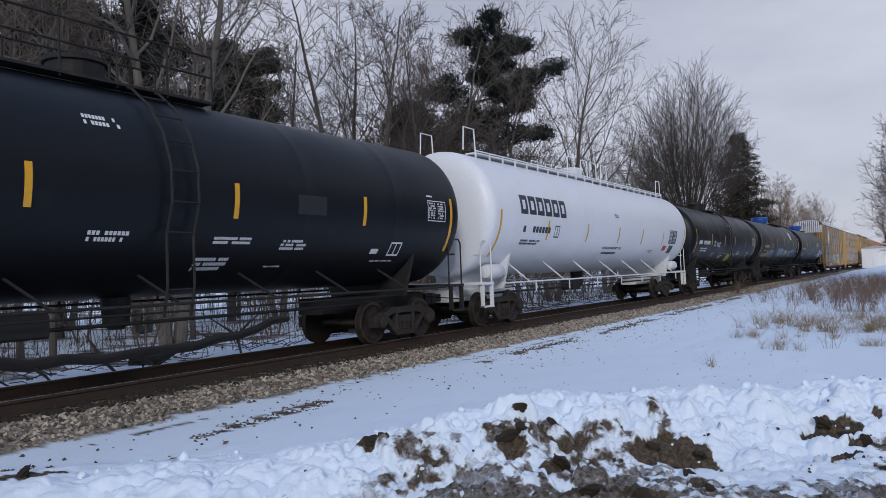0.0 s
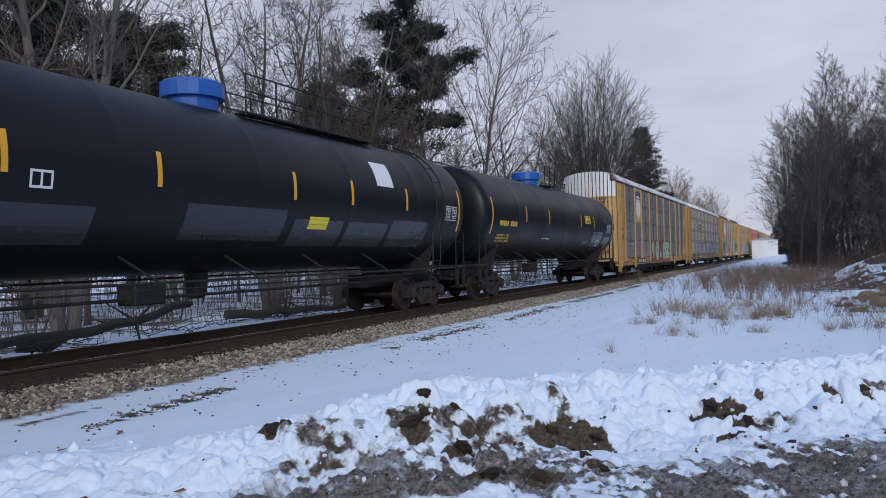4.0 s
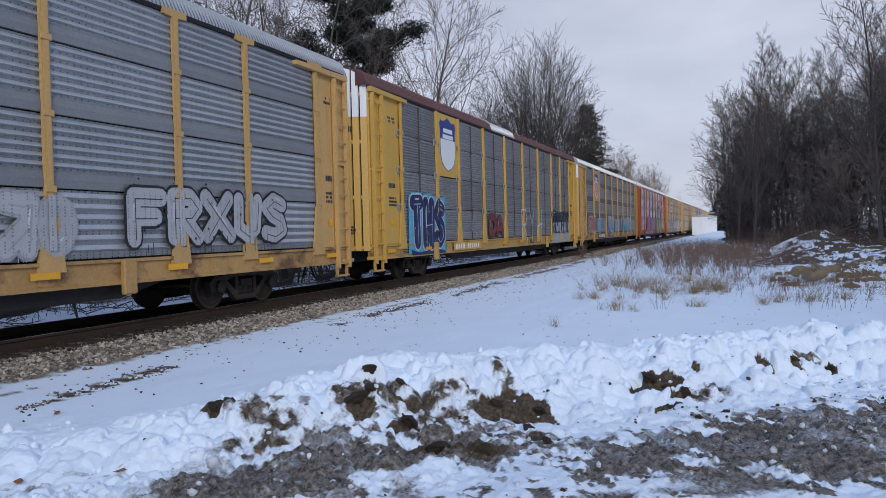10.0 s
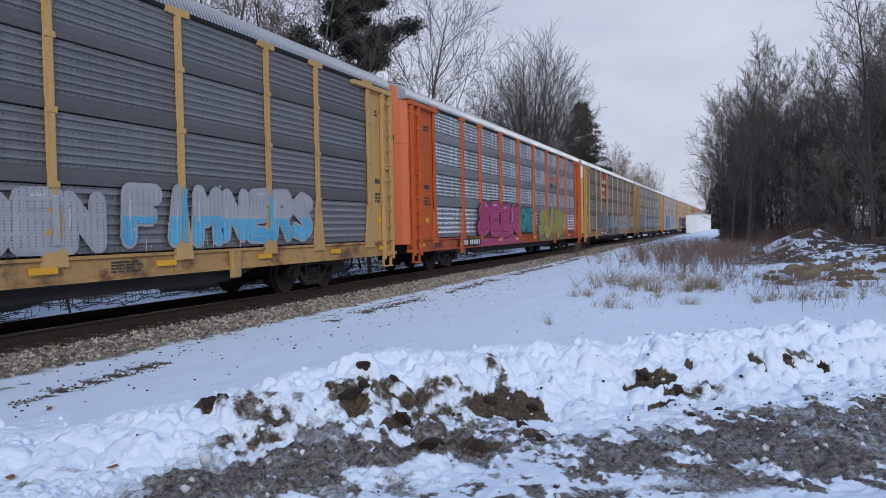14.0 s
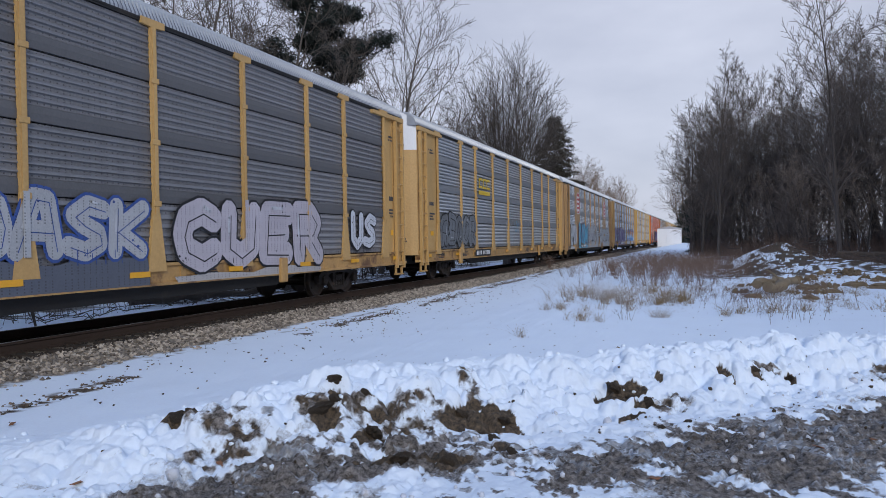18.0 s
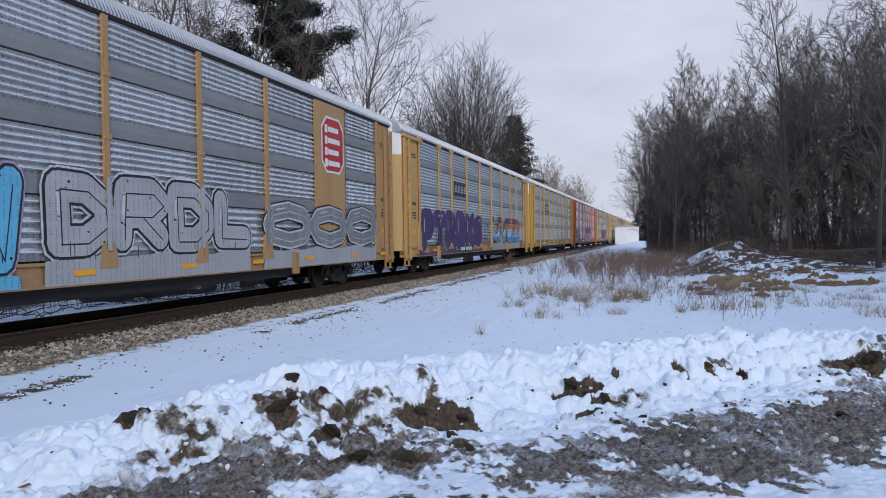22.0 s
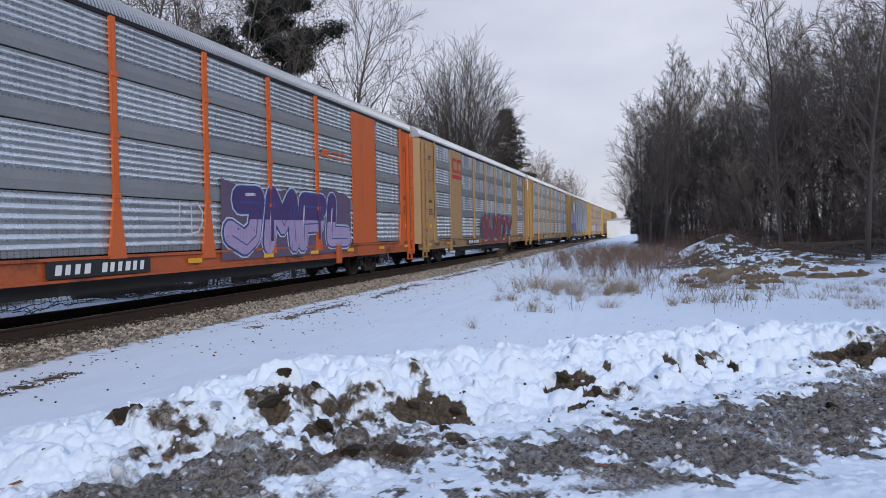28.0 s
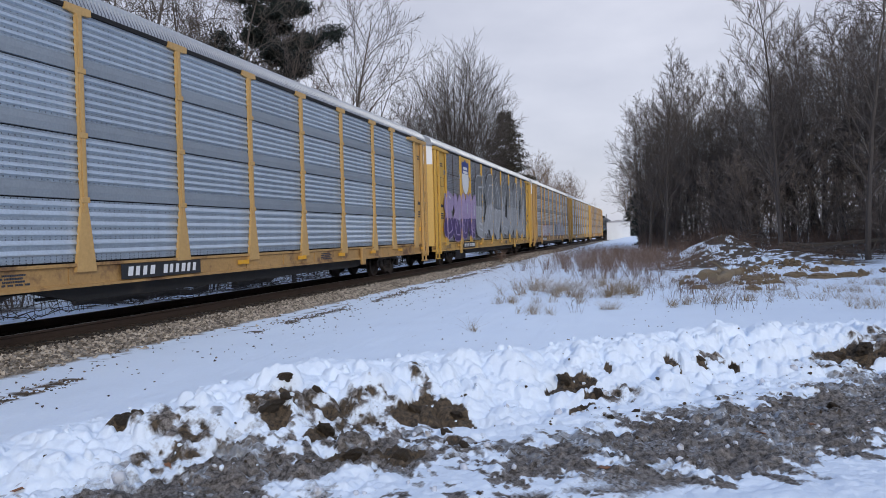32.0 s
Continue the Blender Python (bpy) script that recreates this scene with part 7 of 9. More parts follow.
RACKS = {
    6: dict(frame="yellow", screen="screen_fine", kind="fine", roof="roof_rust", slats=True, plate=False, hood=False, sign="shield", sign_bay=1, num=(-8.4, -5.8), seed=6,
            label="yellow auto rack car with slatted ends and red-green graffiti", roof_label="rust-patched corrugated roof",
            decals=[("scrawl", -11.7, -9.3, 1.2, 2.0, 5, white, 61, {}), ("scrawl", -6.7, -4.7, 1.2, 1.95, 4, white, 62, dict(text="ELOK", width=0.05)),
                    ("graffiti", -3.9, 3.3, 0.86, 2.08, 5, mint, wine, 63, dict(text="10.OZ", back=crimson, fat=1.3, style="block", halo=brick, label="mint letters on a red ground")),
                    ("scrawl", 4.4, 9.2, 1.3, 2.1, 6, dim, 64, {})]),
    7: dict(frame="yellow", screen="screen_grey", kind="std", roof="roof", num=(-7.55, -5.08), seed=7,
            label="yellow auto rack car with grey galvanised screens and pale blue graffiti",
            decals=[("blocks", -7.0, -4.6, 3.62, 4.05, dict(n=8, m="letter_dark", label="faded dark company word as blocks")),
                    ("scrawl", -8.9, -7.75, 1.3, 1.75, 4, deep_blue, 71, {}),
                    ("graffiti", -7.05, -4.87, 1.2, 2.1, 4, sky_blue, deep_blue, 72, dict(text="HACEL", fat=1.2, label="pale blue bubble letters")),
                    ("graffiti", -4.05, -2.1, 1.2, 2.12, 4, sky_blue, deep_blue, 73, dict(text="GABA", fat=1.2, label="pale blue bubble letters")),
                    ("graffiti", -0.75, 1.3, 1.3, 2.2, 4, white, deep_blue, 74, dict(text="KOEK", style="sharp", label="white letters outlined in blue")),
                    ("graffiti", 2.7, 4.6, 1.17, 2.05, 3, grey, dim, 75, dict(label="silver letters")),
                    ("graffiti", 5.65, 10.3, 1.25, 2.25, 5, grey, black, 76, dict(text="FRXUS", label="silver letters with dark outlines"))]),
    8: dict(frame="yellow_bright", screen="screen_fine", kind="fine", roof="roof_maroon", slats=True, plate=False, hood=True, sign="shield", sign_bay=1, num=(-7.7, -4.8), num_panel=False, seed=8,
            label="yellow auto rack car with maroon roof and dark blue graffiti", roof_label="maroon corrugated roof with a bare patch",
            decals=[("graffiti", -11.3, -8.5, 0.85, 2.45, 3, navy, white, 81, dict(text="THS", skirt=navy, fat=1.5, back=cyan, style="block", halo=cyan, label="dark blue letters with a cyan halo")),
                    ("scrawl", -7.9, -5.0, 1.2, 2.0, 4, dim, 82, {}), ("graffiti", -3.7, -1.8, 1.2, 2.0, 2, wine, black, 83, dict(text="DA", label="dark red letters")),
                    ("scrawl", 0.9, 5.0, 0.85, 2.5, 4, white, 84, dict(width=0.08, text="RYH")),
                    ("graffiti", 6.9, 11.4, 1.2, 2.3, 5, grey, deep_blue, 85, dict(text="TOEY!", skirt=grey, style="sharp", second=black, label="grey and black letters"))]),
    9: dict(frame="yellow", screen="screen_dark", kind="std", roof="roof", sign="shield_stripes", sign_bay=1, num=(-7.5, -4.7), seed=9,
            label="yellow auto rack car with striped shield and brick-red graffiti",
            decals=[("graffiti", -11.1, -8.2, 1.17, 2.14, 4, brick, white, 91, dict(text="STOAR", fat=1.2, halo=white, label="brick-red letters outlined in white")),
                    ("graffiti", -8.2, -6.5, 1.17, 2.05, 3, cyan, azure, 92, dict(text="HEA", style="sharp", label="blue letters")), ("scrawl", -6.2, -5.4, 1.4, 1.85, 3, white, 93, {}),
                    ("graffiti", -3.5, -0.5, 1.17, 2.2, 4, azure, white, 94, dict(text="TEKE", skirt=paint("dull_brown", (0.16, 0.11, 0.09)), style="sharp", second=grey, label="blue and silver letters")),
                    ("graffiti", 0.0, 2.5, 1.17, 2.0, 4, grey, dim, 95, dict(text="BEN", label="silver letters")),
                    ("graffiti", 2.9, 8.8, 1.2, 2.2, 7, cyan, grey, 96, dict(text="FIMNERS", style="sharp", second=grey, label="blue and grey letters"))]),
    10: dict(frame="orange", screen="screen_deep", kind="deep", roof="roof", seed=10, num=(-9.5, -6.9), cap=False,
             label="orange auto rack car with bright screens and many-coloured graffiti",
             decals=[("graffiti", -7.2, -1.2, 1.0, 2.4, 4, pink, black, 101, dict(text="SEEK", skirt=pink, fat=1.35, style="sharp", label="magenta letters with black outlines")),
                     ("graffiti", -1.0, 1.2, 1.17, 2.3, 3, teal, black, 102, dict(text="GNE", fat=1.1, style="block", label="teal letters with black outlines")),
                     ("graffiti", 2.5, 8.4, 0.9, 2.3, 5, olive, deep_blue, 103, dict(text="SLAMN", skirt=paint("dull_olive", (0.17, 0.17, 0.06)), fat=1.25, style="sharp", halo=white, second=olive, label="olive letters on a white and pink cloud")),
                     ("blocks", 5.0, 7.2, 3.85, 4.1, dict(n=4, m="orange", label="orange emblem blocks")), ("blocks", 5.0, 7.2, 3.62, 3.78, dict(n=1, m="letter_dark", label="black emblem bar"))]),
    11: dict(frame="yellow", screen="screen_dark", kind="std", roof="roof", sign="red_panel", sign_bay=2, num=(-7.1, -4.5), seed=11,
             label="yellow auto rack car with red lettered panel and white graffiti",
             decals=[("scrawl", -11.0, -9.8, 1.26, 1.85, 4, white, 111, {}), ("scrawl", -4.9, -4.1, 2.0, 2.35, 5, white, 116, dict(text="KPIOS", width=0.028)), ("graffiti", -8.0, -4.2, 1.17, 2.45, 4, M["screen_dark"], white, 112, dict(text="KRO", fat=1.2, label="white outlined letters")),
                     ("graffiti", -4.0, 1.6, 1.17, 2.2, 7, grey, deep_blue, 113, dict(text="HIOASK", skirt=paint("slate", (0.09, 0.10, 0.13)), style="sharp", label="white and blue letters")),
                     ("graffiti", 2.3, 8.0, 0.85, 2.3, 4, blush, black, 114, dict(text="CUER", fat=1.2, skirt=paint("pale_sill", (0.40, 0.38, 0.37)), label="large white letters")), ("graffiti", 9.7, 11.4, 1.2, 2.2, 3, white, black, 115, dict(text="US", style="sharp", label="white letters"))]),
    12: dict(frame="yellow", screen="screen_grey", kind="std", roof="roof", num=(-6.6, -4.2), seed=12,
             label="yellow auto rack car with grey screens, gold emblem and grey graffiti",
             decals=[("graffiti", -11.1, -6.5, 1.2, 2.4, 5, M["screen_grey"], black, 121, dict(style="sharp", label="grey letters with black outlines")),
                     ("blocks", -5.9, -4.1, 3.75, 4.2, dict(n=3, m="letter_yellow", bar="letter_yellow", label="gold emblem blocks")),
                     ("scrawl", -1.3, 5.6, 1.2, 2.5, 7, dim, 122, dict(width=0.05)), ("scrawl", 0.5, 1.5, 1.9, 2.4, 3, cyan, 123, {})]),
    13: dict(frame="tan", screen="screen_deep", kind="deep", roof="roof_light", layout="B", solid=(1, 7), cap=False, seed=13, num=(-6.0, -3.4), hood=False, plate=False,
             label="tan auto rack car with red octagon signs and pale graffiti",
             decals=[("octagon", -7.75, -6.2, 3.4, 5.05, {}), ("octagon", 8.25, 9.8, 3.4, 5.05, {}),
                     ("graffiti", -10.7, -8.1, 0.9, 2.4, 3, white, black, 131, dict(text="EPKO", skirt=white, fat=1.3, label="white block letters with black outlines")),
                     ("graffiti", -7.0, -2.5, 0.95, 2.5, 4, cyan, black, 132, dict(text="DIDN", skirt=cyan, fat=1.2, style="sharp", halo=lilac, label="blue letters with black outlines")),
                     ("graffiti", -2.0, 4.2, 1.17, 2.5, 6, grey, black, 133, dict(text="DRDL", skirt=dim, fat=1.2, style="block", halo=white, label="silver letters with black tops")),
                     ("graffiti", 4.9, 12.4, 1.17, 2.3, 4, M["screen_deep"], white, 134, dict(text="OOO", skirt=grey, halo=black, label="grey bubble letters with white rims"))]),
    14: dict(frame="yellow", screen="screen_light", kind="std", roof="roof_light", seed=14, num=(-5.0, -2.4),
             label="yellow auto rack car with pale screens, violet and sunset graffiti",
             decals=[("graffiti", -10.9, -0.2, 0.85, 2.5, 6, purple, black, 141, dict(text="PTRBKS", fat=1.3, skirt=purple, halo=white, second=purple, label="large violet letters with white rims")),
                     ("graffiti", 2.3, 11.0, 1.1, 2.5, 5, azure, black, 142, dict(text="UVED", fat=1.1, skirt=dim, bands=[(-1.0, azure), (0.24, sky_blue), (0.40, white), (0.52, sunset), (0.74, wine)], style="round", label="sunset letters fading from red to blue")),
                     ("blocks", -5.8, -3.6, 3.45, 4.1, dict(n=4, m="letter_dark", label="dark emblem blocks")), ("scrawl", 0.2, 1.8, 1.72, 2.15, 3, black, 143, dict(text="UTL", width=0.06)), ("scrawl", 0.2, 1.8, 1.2, 1.62, 3, black, 144, dict(text="RNV", width=0.06))]),
    15: dict(frame="yellow_bright", screen="screen_light", kind="std", roof="roof_light", seed=15, num=(-7.8, -5.1),
             label="bright yellow auto rack car with clean pale blue-grey screens",
             decals=[("blocks", -5.4, -3.4, 3.5, 4.2, dict(n=3, m="letter_dark", label="dark emblem blocks"))]),
    16: dict(frame="orange", screen="screen_deep", kind="deep", roof="roof", layout="B", solid=(1, 7), cap=False, seed=16, num=(-4.9, -2.3), hood=False, plate=False,
             label="orange auto rack car with solid panels and black and violet graffiti",
             decals=[("graffiti", -11.5, -8.2, 1.17, 2.2, 4, black, white, 161, dict(text="CEASE", skirt=black, fat=1.2, label="black bubble letters with white rims")),
                     ("graffiti", -7.6, -6.2, 1.0, 2.1, 1, red_spray, black, 162, dict(fat=2.0, label="round dark red blob")),
                     ("graffiti", 0.4, 7.7, 0.95, 2.5, 5, lilac, deep_blue, 163, dict(text="JMFL", back=paint("dull_violet", (0.10, 0.07, 0.12)), fat=1.2, style="sharp", halo=white, second=purple, label="violet letters with white rims")),
                     ("blocks", 5.5, 7.8, 3.75, 3.95, dict(n=1, m="orange", label="orange emblem bar")), ("scrawl", -1.6, -0.4, 1.5, 2.2, 3, white, 164, dict(text="ID", width=0.04))]),
    17: dict(frame="tan", screen="screen_deep", kind="deep", roof="roof_light", layout="B", solid=(1, 7), cap=False, seed=17, num=(-4.8, -2.1), hood=False, plate=False,
             label="tan auto rack car with solid panels, red emblem and wine-red graffiti",
             decals=[("blocks", -7.6, -5.75, 4.35, 5.05, dict(n=2, m="red", bar="red", x=1.49, label="red emblem blocks")),
                     ("graffiti", -1.5, 8.0, 0.9, 2.35, 6, wine, deep_blue, 171, dict(text="GUSTY", fat=1.25, skirt=wine, style="sharp", halo=cyan, second=wine, label="wine-red letters with blue rims"))]),
    18: dict(frame="yellow", screen="screen_light", kind="std", roof="roof", seed=18, num=(-4.9, -2.4),
             label="yellow auto rack car with pale screens and a faint white scrawl",
             decals=[("scrawl", -10.8, -8.6, 1.25, 2.2, 3, white, 181, dict(width=0.035))]),
    19: dict(frame="yellow_bright", screen="screen_fine_grey", kind="fine", roof="roof", sign="shield", sign_bay=1, seed=19, num=(-7.5, -4.9), plate=False,
             label="bright yellow auto rack car covered with lilac and white graffiti",
             decals=[("graffiti", -11.0, -4.6, 1.17, 3.3, 4, purple, lilac, 191, dict(style="sharp", second=lilac, label="tall lilac letters")),
                     ("graffiti", -4.4, 11.5, 1.17, 4.6, 7, dim, white, 192, dict(style="sharp", second=M["screen_grey"], label="tall white and grey letters"))]),
    20: dict(frame="yellow", screen="screen_grey", kind="std", roof="roof", seed=20, label="yellow auto rack car with grey screens and small pale graffiti",
             decals=[("graffiti", -7.5, -2.0, 1.17, 2.1, 5, white, pink, 201, dict(style="sharp", label="white and pink letters")), ("graffiti", 2.0, 9.0, 1.17, 2.2, 6, dim, lilac, 202, dict(style="sharp", label="pale letters"))]),
    21: dict(frame="yellow_bright", screen="screen_grey", kind="std", roof="roof_light", seed=21, label="bright yellow auto rack car with plain grey screens"),
    22: dict(frame="yellow", screen="screen_dark", kind="std", roof="roof", seed=22, label="yellow auto rack car with plain dark screens"),
}

TANKS = [
    dict(y=7.38, length=17.6, r=1.63, cz=2.87, paint="tank_black", trim="sill_dark", top="dome", top_y=-0.6, rail=(-2.2, 1.4, False), ladder=0.0, strips=[-2.2, 1.15, 4.45], strip_z=2.72, seed=1,
         label="black tank car with orange strips and white stencils", tank_label="matt black cylindrical tank",
         words=[(-1.4, -0.75, 3.6, 3.78, 2, "letter_white"), (-1.4, -0.75, 2.03, 2.2, 2, "letter_white"), (0.75, 1.6, 2.03, 2.16, 2, "letter_white"), (0.55, 1.25, 1.62, 1.84, 3, "letter_white"),
                (2.25, 3.0, 1.95, 2.14, 3, "letter_white"), (2.1, 2.5, 1.66, 1.7, 1, "letter_white"), (5.0, 5.9, 1.74, 1.78, 1, "letter_white"), (6.6, 6.9, 3.14, 3.2, 1, "letter_white")],
         tables=[(6.62, 7.35, 2.62, 3.08, "letter_white")], boxes=[(5.45, 5.85, 1.86, 2.14, "letter_white")], panels=[(2.5, 3.25, 2.58, 2.92, "black_plate"), (4.85, 5.1, 1.9, 2.0, "letter_white")]),
    dict(y=26.35, length=20.3, r=1.68, cz=3.03, paint="tank_white", trim="white", top="dome", top_y=-0.2, rail=(-8.6, 8.6, True), strips=[-5.9, -2.8, 0.25, 2.95, 5.75], strip_z=2.6, seed=2,
         label="white pressure tank car with grey block lettering and white rails", tank_label="white cylindrical tank with faint stains",
         words=[(-7.6, -5.75, 2.46, 2.72, 1, "letter_dark"), (-7.6, -6.2, 2.16, 2.32, 2, "letter_dark"), (-0.9, 0.7, 1.92, 2.02, 1, "letter_dark"), (-0.3, 0.1, 3.2, 3.34, 2, "letter_dark"), (4.2, 4.8, 2.0, 2.12, 2, "letter_dark")],
         logo=[(-7.85, -4.65, 3.0, 3.52, 6, "letter_dark")], texts=[(-0.1, 2.14, 0.14, "IN CASE OF EMERGENCY CALL", "letter_dark")],
         tables=[(6.62, 7.68, 2.42, 2.92, "letter_white")], boxes=[(-5.5, -5.15, 2.4, 2.75, "letter_dark")], panels=[(6.0, 6.5, 2.1, 2.3, "red"), (6.9, 7.5, 2.0, 2.32, "letter_dark"), (6.58, 7.72, 2.38, 2.96, "letter_dark")]),
    dict(y=45.40, length=17.6, r=1.63, cz=2.87, paint="tank_black", trim="sill_dark", top="dome", top_y=-0.9, rail=(-2.0, 1.2, False), ladder=0.1, strips=[-4.3, -1.25, 1.45, 4.6], strip_z=2.72, seed=3,
         label="black tank car with white number and yellow-green paint patch", tank_label="matt black cylindrical tank",
         words=[(-7.05, -4.2, 2.40, 2.68, 1, "letter_white"), (-6.6, -4.9, 2.08, 2.3, 2, "letter_white"), (-3.2, -2.3, 2.35, 2.6, 3, "letter_white"), (-1.9, -1.0, 1.75, 1.95, 3, "letter_white"),
                (2.5, 3.4, 1.95, 2.15, 3, "letter_white"), (0.3, 0.9, 3.5, 3.65, 2, "letter_white"), (5.6, 6.5, 1.72, 1.77, 1, "letter_white")],
         tables=[(6.65, 7.4, 2.55, 3.0, "letter_white")], boxes=[(-3.85, -3.5, 2.38, 2.66, "letter_white"), (5.5, 5.9, 1.86, 2.12, "letter_white")],
         panels=[(0.15, 1.1, 1.62, 2.0, paint("yellow_green", (0.42, 0.55, 0.04))), (-2.0, -0.2, 2.0, 2.05, "tank_patch"), (-4.2, -3.2, 1.7, 2.05, "tank_patch"), (1.5, 2.3, 1.75, 2.05, "tank_patch"), (2.75, 3.5, 2.6, 2.9, "black_plate")]),
    dict(y=64.7, length=20.6, r=1.63, cz=2.87, paint="tank_black", trim="sill_dark", top="blue", rail=(0.7, 5.6, False), ladder=7.6, strips=[-5.0, -2.4, 1.15, 3.3, 5.9], strip_z=2.95, seed=4,
         label="black tank car with blue valve cover and yellow lettering", tank_label="glossy black cylindrical tank with repainted bands",
         words=[(-7.95, -5.5, 2.42, 2.70, 1, "letter_yellow"), (-7.9, -6.6, 2.22, 2.32, 1, "letter_yellow"), (-8.2, -6.2, 1.82, 2.08, 2, "letter_yellow")],
         tables=[(8.2, 8.9, 2.5, 2.9, "letter_white")], boxes=[(-4.7, -4.35, 2.5, 2.75, "letter_white")],
         panels=[(-6.5, -5.6, 1.85, 2.28, "tank_patch"), (-5.4, -3.6, 1.75, 2.3, "tank_patch"), (-1.8, 0.9, 1.85, 2.45, "tank_patch"), (1.2, 3.0, 1.75, 2.3, "tank_patch"), (3.2, 5.0, 1.75, 2.3, "tank_patch"), (5.2, 7.2, 1.75, 2.4, "tank_patch"),
                 (1.7, 2.4, 2.1, 2.36, "sign_yellow"), (4.4, 5.2, 3.2, 3.8, "tank_white")]),
    dict(y=85.1, length=19.6, r=1.63, cz=2.87, paint="tank_black", trim="sill_dark", top="blue", top_y=-0.6, rail=(-0.2, 1.2, False), strips=[-5.2, -2.4, 2.4, 4.7], strip_z=2.94, seed=5,
         label="black tank car with blue valve cover and yellow telephone notice", tank_label="glossy black cylindrical tank",
         words=[(-7.9, -6.0, 2.42, 2.68, 1, "letter_yellow"), (-7.9, -6.4, 1.9, 2.2, 3, "letter_yellow"), (-3.0, -1.8, 2.05, 2.12, 1, "letter_white"), (6.7, 7.2, 3.02, 3.12, 2, "letter_yellow"), (5.4, 6.2, 1.66, 1.7, 1, "letter_white")],
         tables=[(7.25, 8.05, 2.5, 2.92, "letter_white")], boxes=[(5.8, 6.3, 1.82, 2.1, "letter_white")],
         panels=[(3.0, 3.95, 2.86, 3.22, "sign_yellow"), (4.7, 6.6, 1.8, 2.5, "tank_patch"), (3.2, 4.3, 1.85, 2.05, "tank_patch"), (7.0, 8.2, 1.75, 2.3, "tank_patch")]),
]
CARS = []
for sp in TANKS:
    CARS.append((tank_car(sp), sp["y"]))
phone = Geo()
for k in range(2):
    tank_words(phone, 1.63, 2.87, 3.06, 3.9, 2.88 + 0.16 * (1 - k), 3.05 + 0.16 * (1 - k), 1, random.Random(9), 0.008)
put("lettering", phone.mesh("lettering", M["letter_dark"]), CARS[4][0], None, "two dark lines of lettering")
for k in sorted(RACKS):
    RACKS[k]["shift"] = (k - 12) * 0.1 + TRIM.get(k, 0.0)
    CARS.append((autorack(RACKS[k]), at_start(rack_y(k))))
end_y = CARS[-1][1] + 14.17
for i, col in enumerate(("tank_black", "tank_black")):
    sp = dict(TANKS[2 - 2 * i], label="black tank car at the tail of the train", seed=30 + i)
    CARS.append((tank_car(sp), end_y + 8.9 + i * 17.7))
for car, y in CARS:
    car.matrix_basis = pose(TX, y, 0)

# ---- trees ----
def twist(d, rng, amount):
    v = Vector((rng.gauss(0, 1), rng.gauss(0, 1), rng.gauss(0, 1)))
    return (d + v * amount).normalized()


def grow(rng, out, p, d, length, radius, level, spec):
    """One branch and, from along it, the branches of the next order."""
    steps = spec["steps"][level]
    pts, rad = [p.copy()], [radius]
    tip = spec["tip"][level]
    for i in range(steps):
        d = twist(d, rng, spec["wander"][level])
        d = (d + Vector((0, 0, spec["rise"][level]))).normalized()
        p = p + d * (length / steps)
        pts.append(p.copy())
        rad.append(max(radius * (1 - (i + 1) / steps * (1 - tip)), 0.007))
    out[min(level, 2)].append((pts, rad, spec["sides"][level]))
    if level + 1 >= len(spec["count"]) + 1:
        return
    n = spec["count"][level]
    lo = spec["from"][level]
    turn = rng.uniform(0, 6.28)
    for k in range(n):
        t = lo + (1 - lo) * (k + rng.uniform(0.1, 0.9)) / n
        f = t * steps
        i = min(int(f), steps - 1)
        q = pts[i].lerp(pts[i + 1], f - i)
        axis = (pts[i + 1] - pts[i]).normalized()
        turn += 2.4 + rng.uniform(-0.5, 0.5)
        side = axis.orthogonal().normalized()
        side = side * math.cos(turn) + axis.cross(side) * math.sin(turn)
        a = radians(rng.uniform(*spec["angle"][level]))
        nd = axis * math.cos(a) + side * math.sin(a)
        env = spec["shape"](t) if level == 0 else (1.0 - 0.25 * t)
        nl = length * spec["ratio"][level] * env * rng.uniform(0.75, 1.2)
        grow(rng, out, q, nd, nl, max(rad[i] * spec["thin"][level] * rng.uniform(0.8, 1.1), 0.010), level + 1, spec)


def tree_meshes(seed, spec, bark, twig, stems=1, spread=0.0, lean=0.0):
    rng = random.Random(seed)
    out = [[], [], []]
    for s in range(stems):
        a = 2 * math.pi * s / max(stems, 1) + rng.uniform(-0.3, 0.3)
        d = Vector((math.cos(a) * spread + lean, math.sin(a) * spread, 1)).normalized()
        grow(rng, out, Vector((math.cos(a) * 0.15 * (stems > 1), math.sin(a) * 0.15 * (stems > 1), -0.2)), d, spec["height"] * rng.uniform(0.92, 1.0), spec["radius"] / (stems ** 0.4), 0, spec)
    made = []
    for lines, nm, m in zip(out, ("trunk", "branchwork", "crown"), (bark, bark, twig)):
        g = Geo()
        for pts, rad, n in lines:
            g.tube(pts, rad, n, caps=False)
        made.append(g.mesh(nm, m, smooth=nm != "crown"))
    return made


def spec_of(**kw):
    s = dict(height=12, radius=0.2, steps=(9, 5, 3, 1), tip=(0.12, 0.2, 0.3, 0.45), wander=(0.06, 0.12, 0.16, 0.16), rise=(0.03, 0.10, 0.08, 0.06), sides=(8, 5, 3, 3),
             count=(22, 9, 9), **{"from": (0.28, 0.2, 0.1)}, angle=((35, 60), (30, 55), (25, 55)), ratio=(0.36, 0.45, 0.42), thin=(0.45, 0.5, 0.5), shape=lambda t: 1.15 - 0.7 * t)
    s.update(kw)
    return s


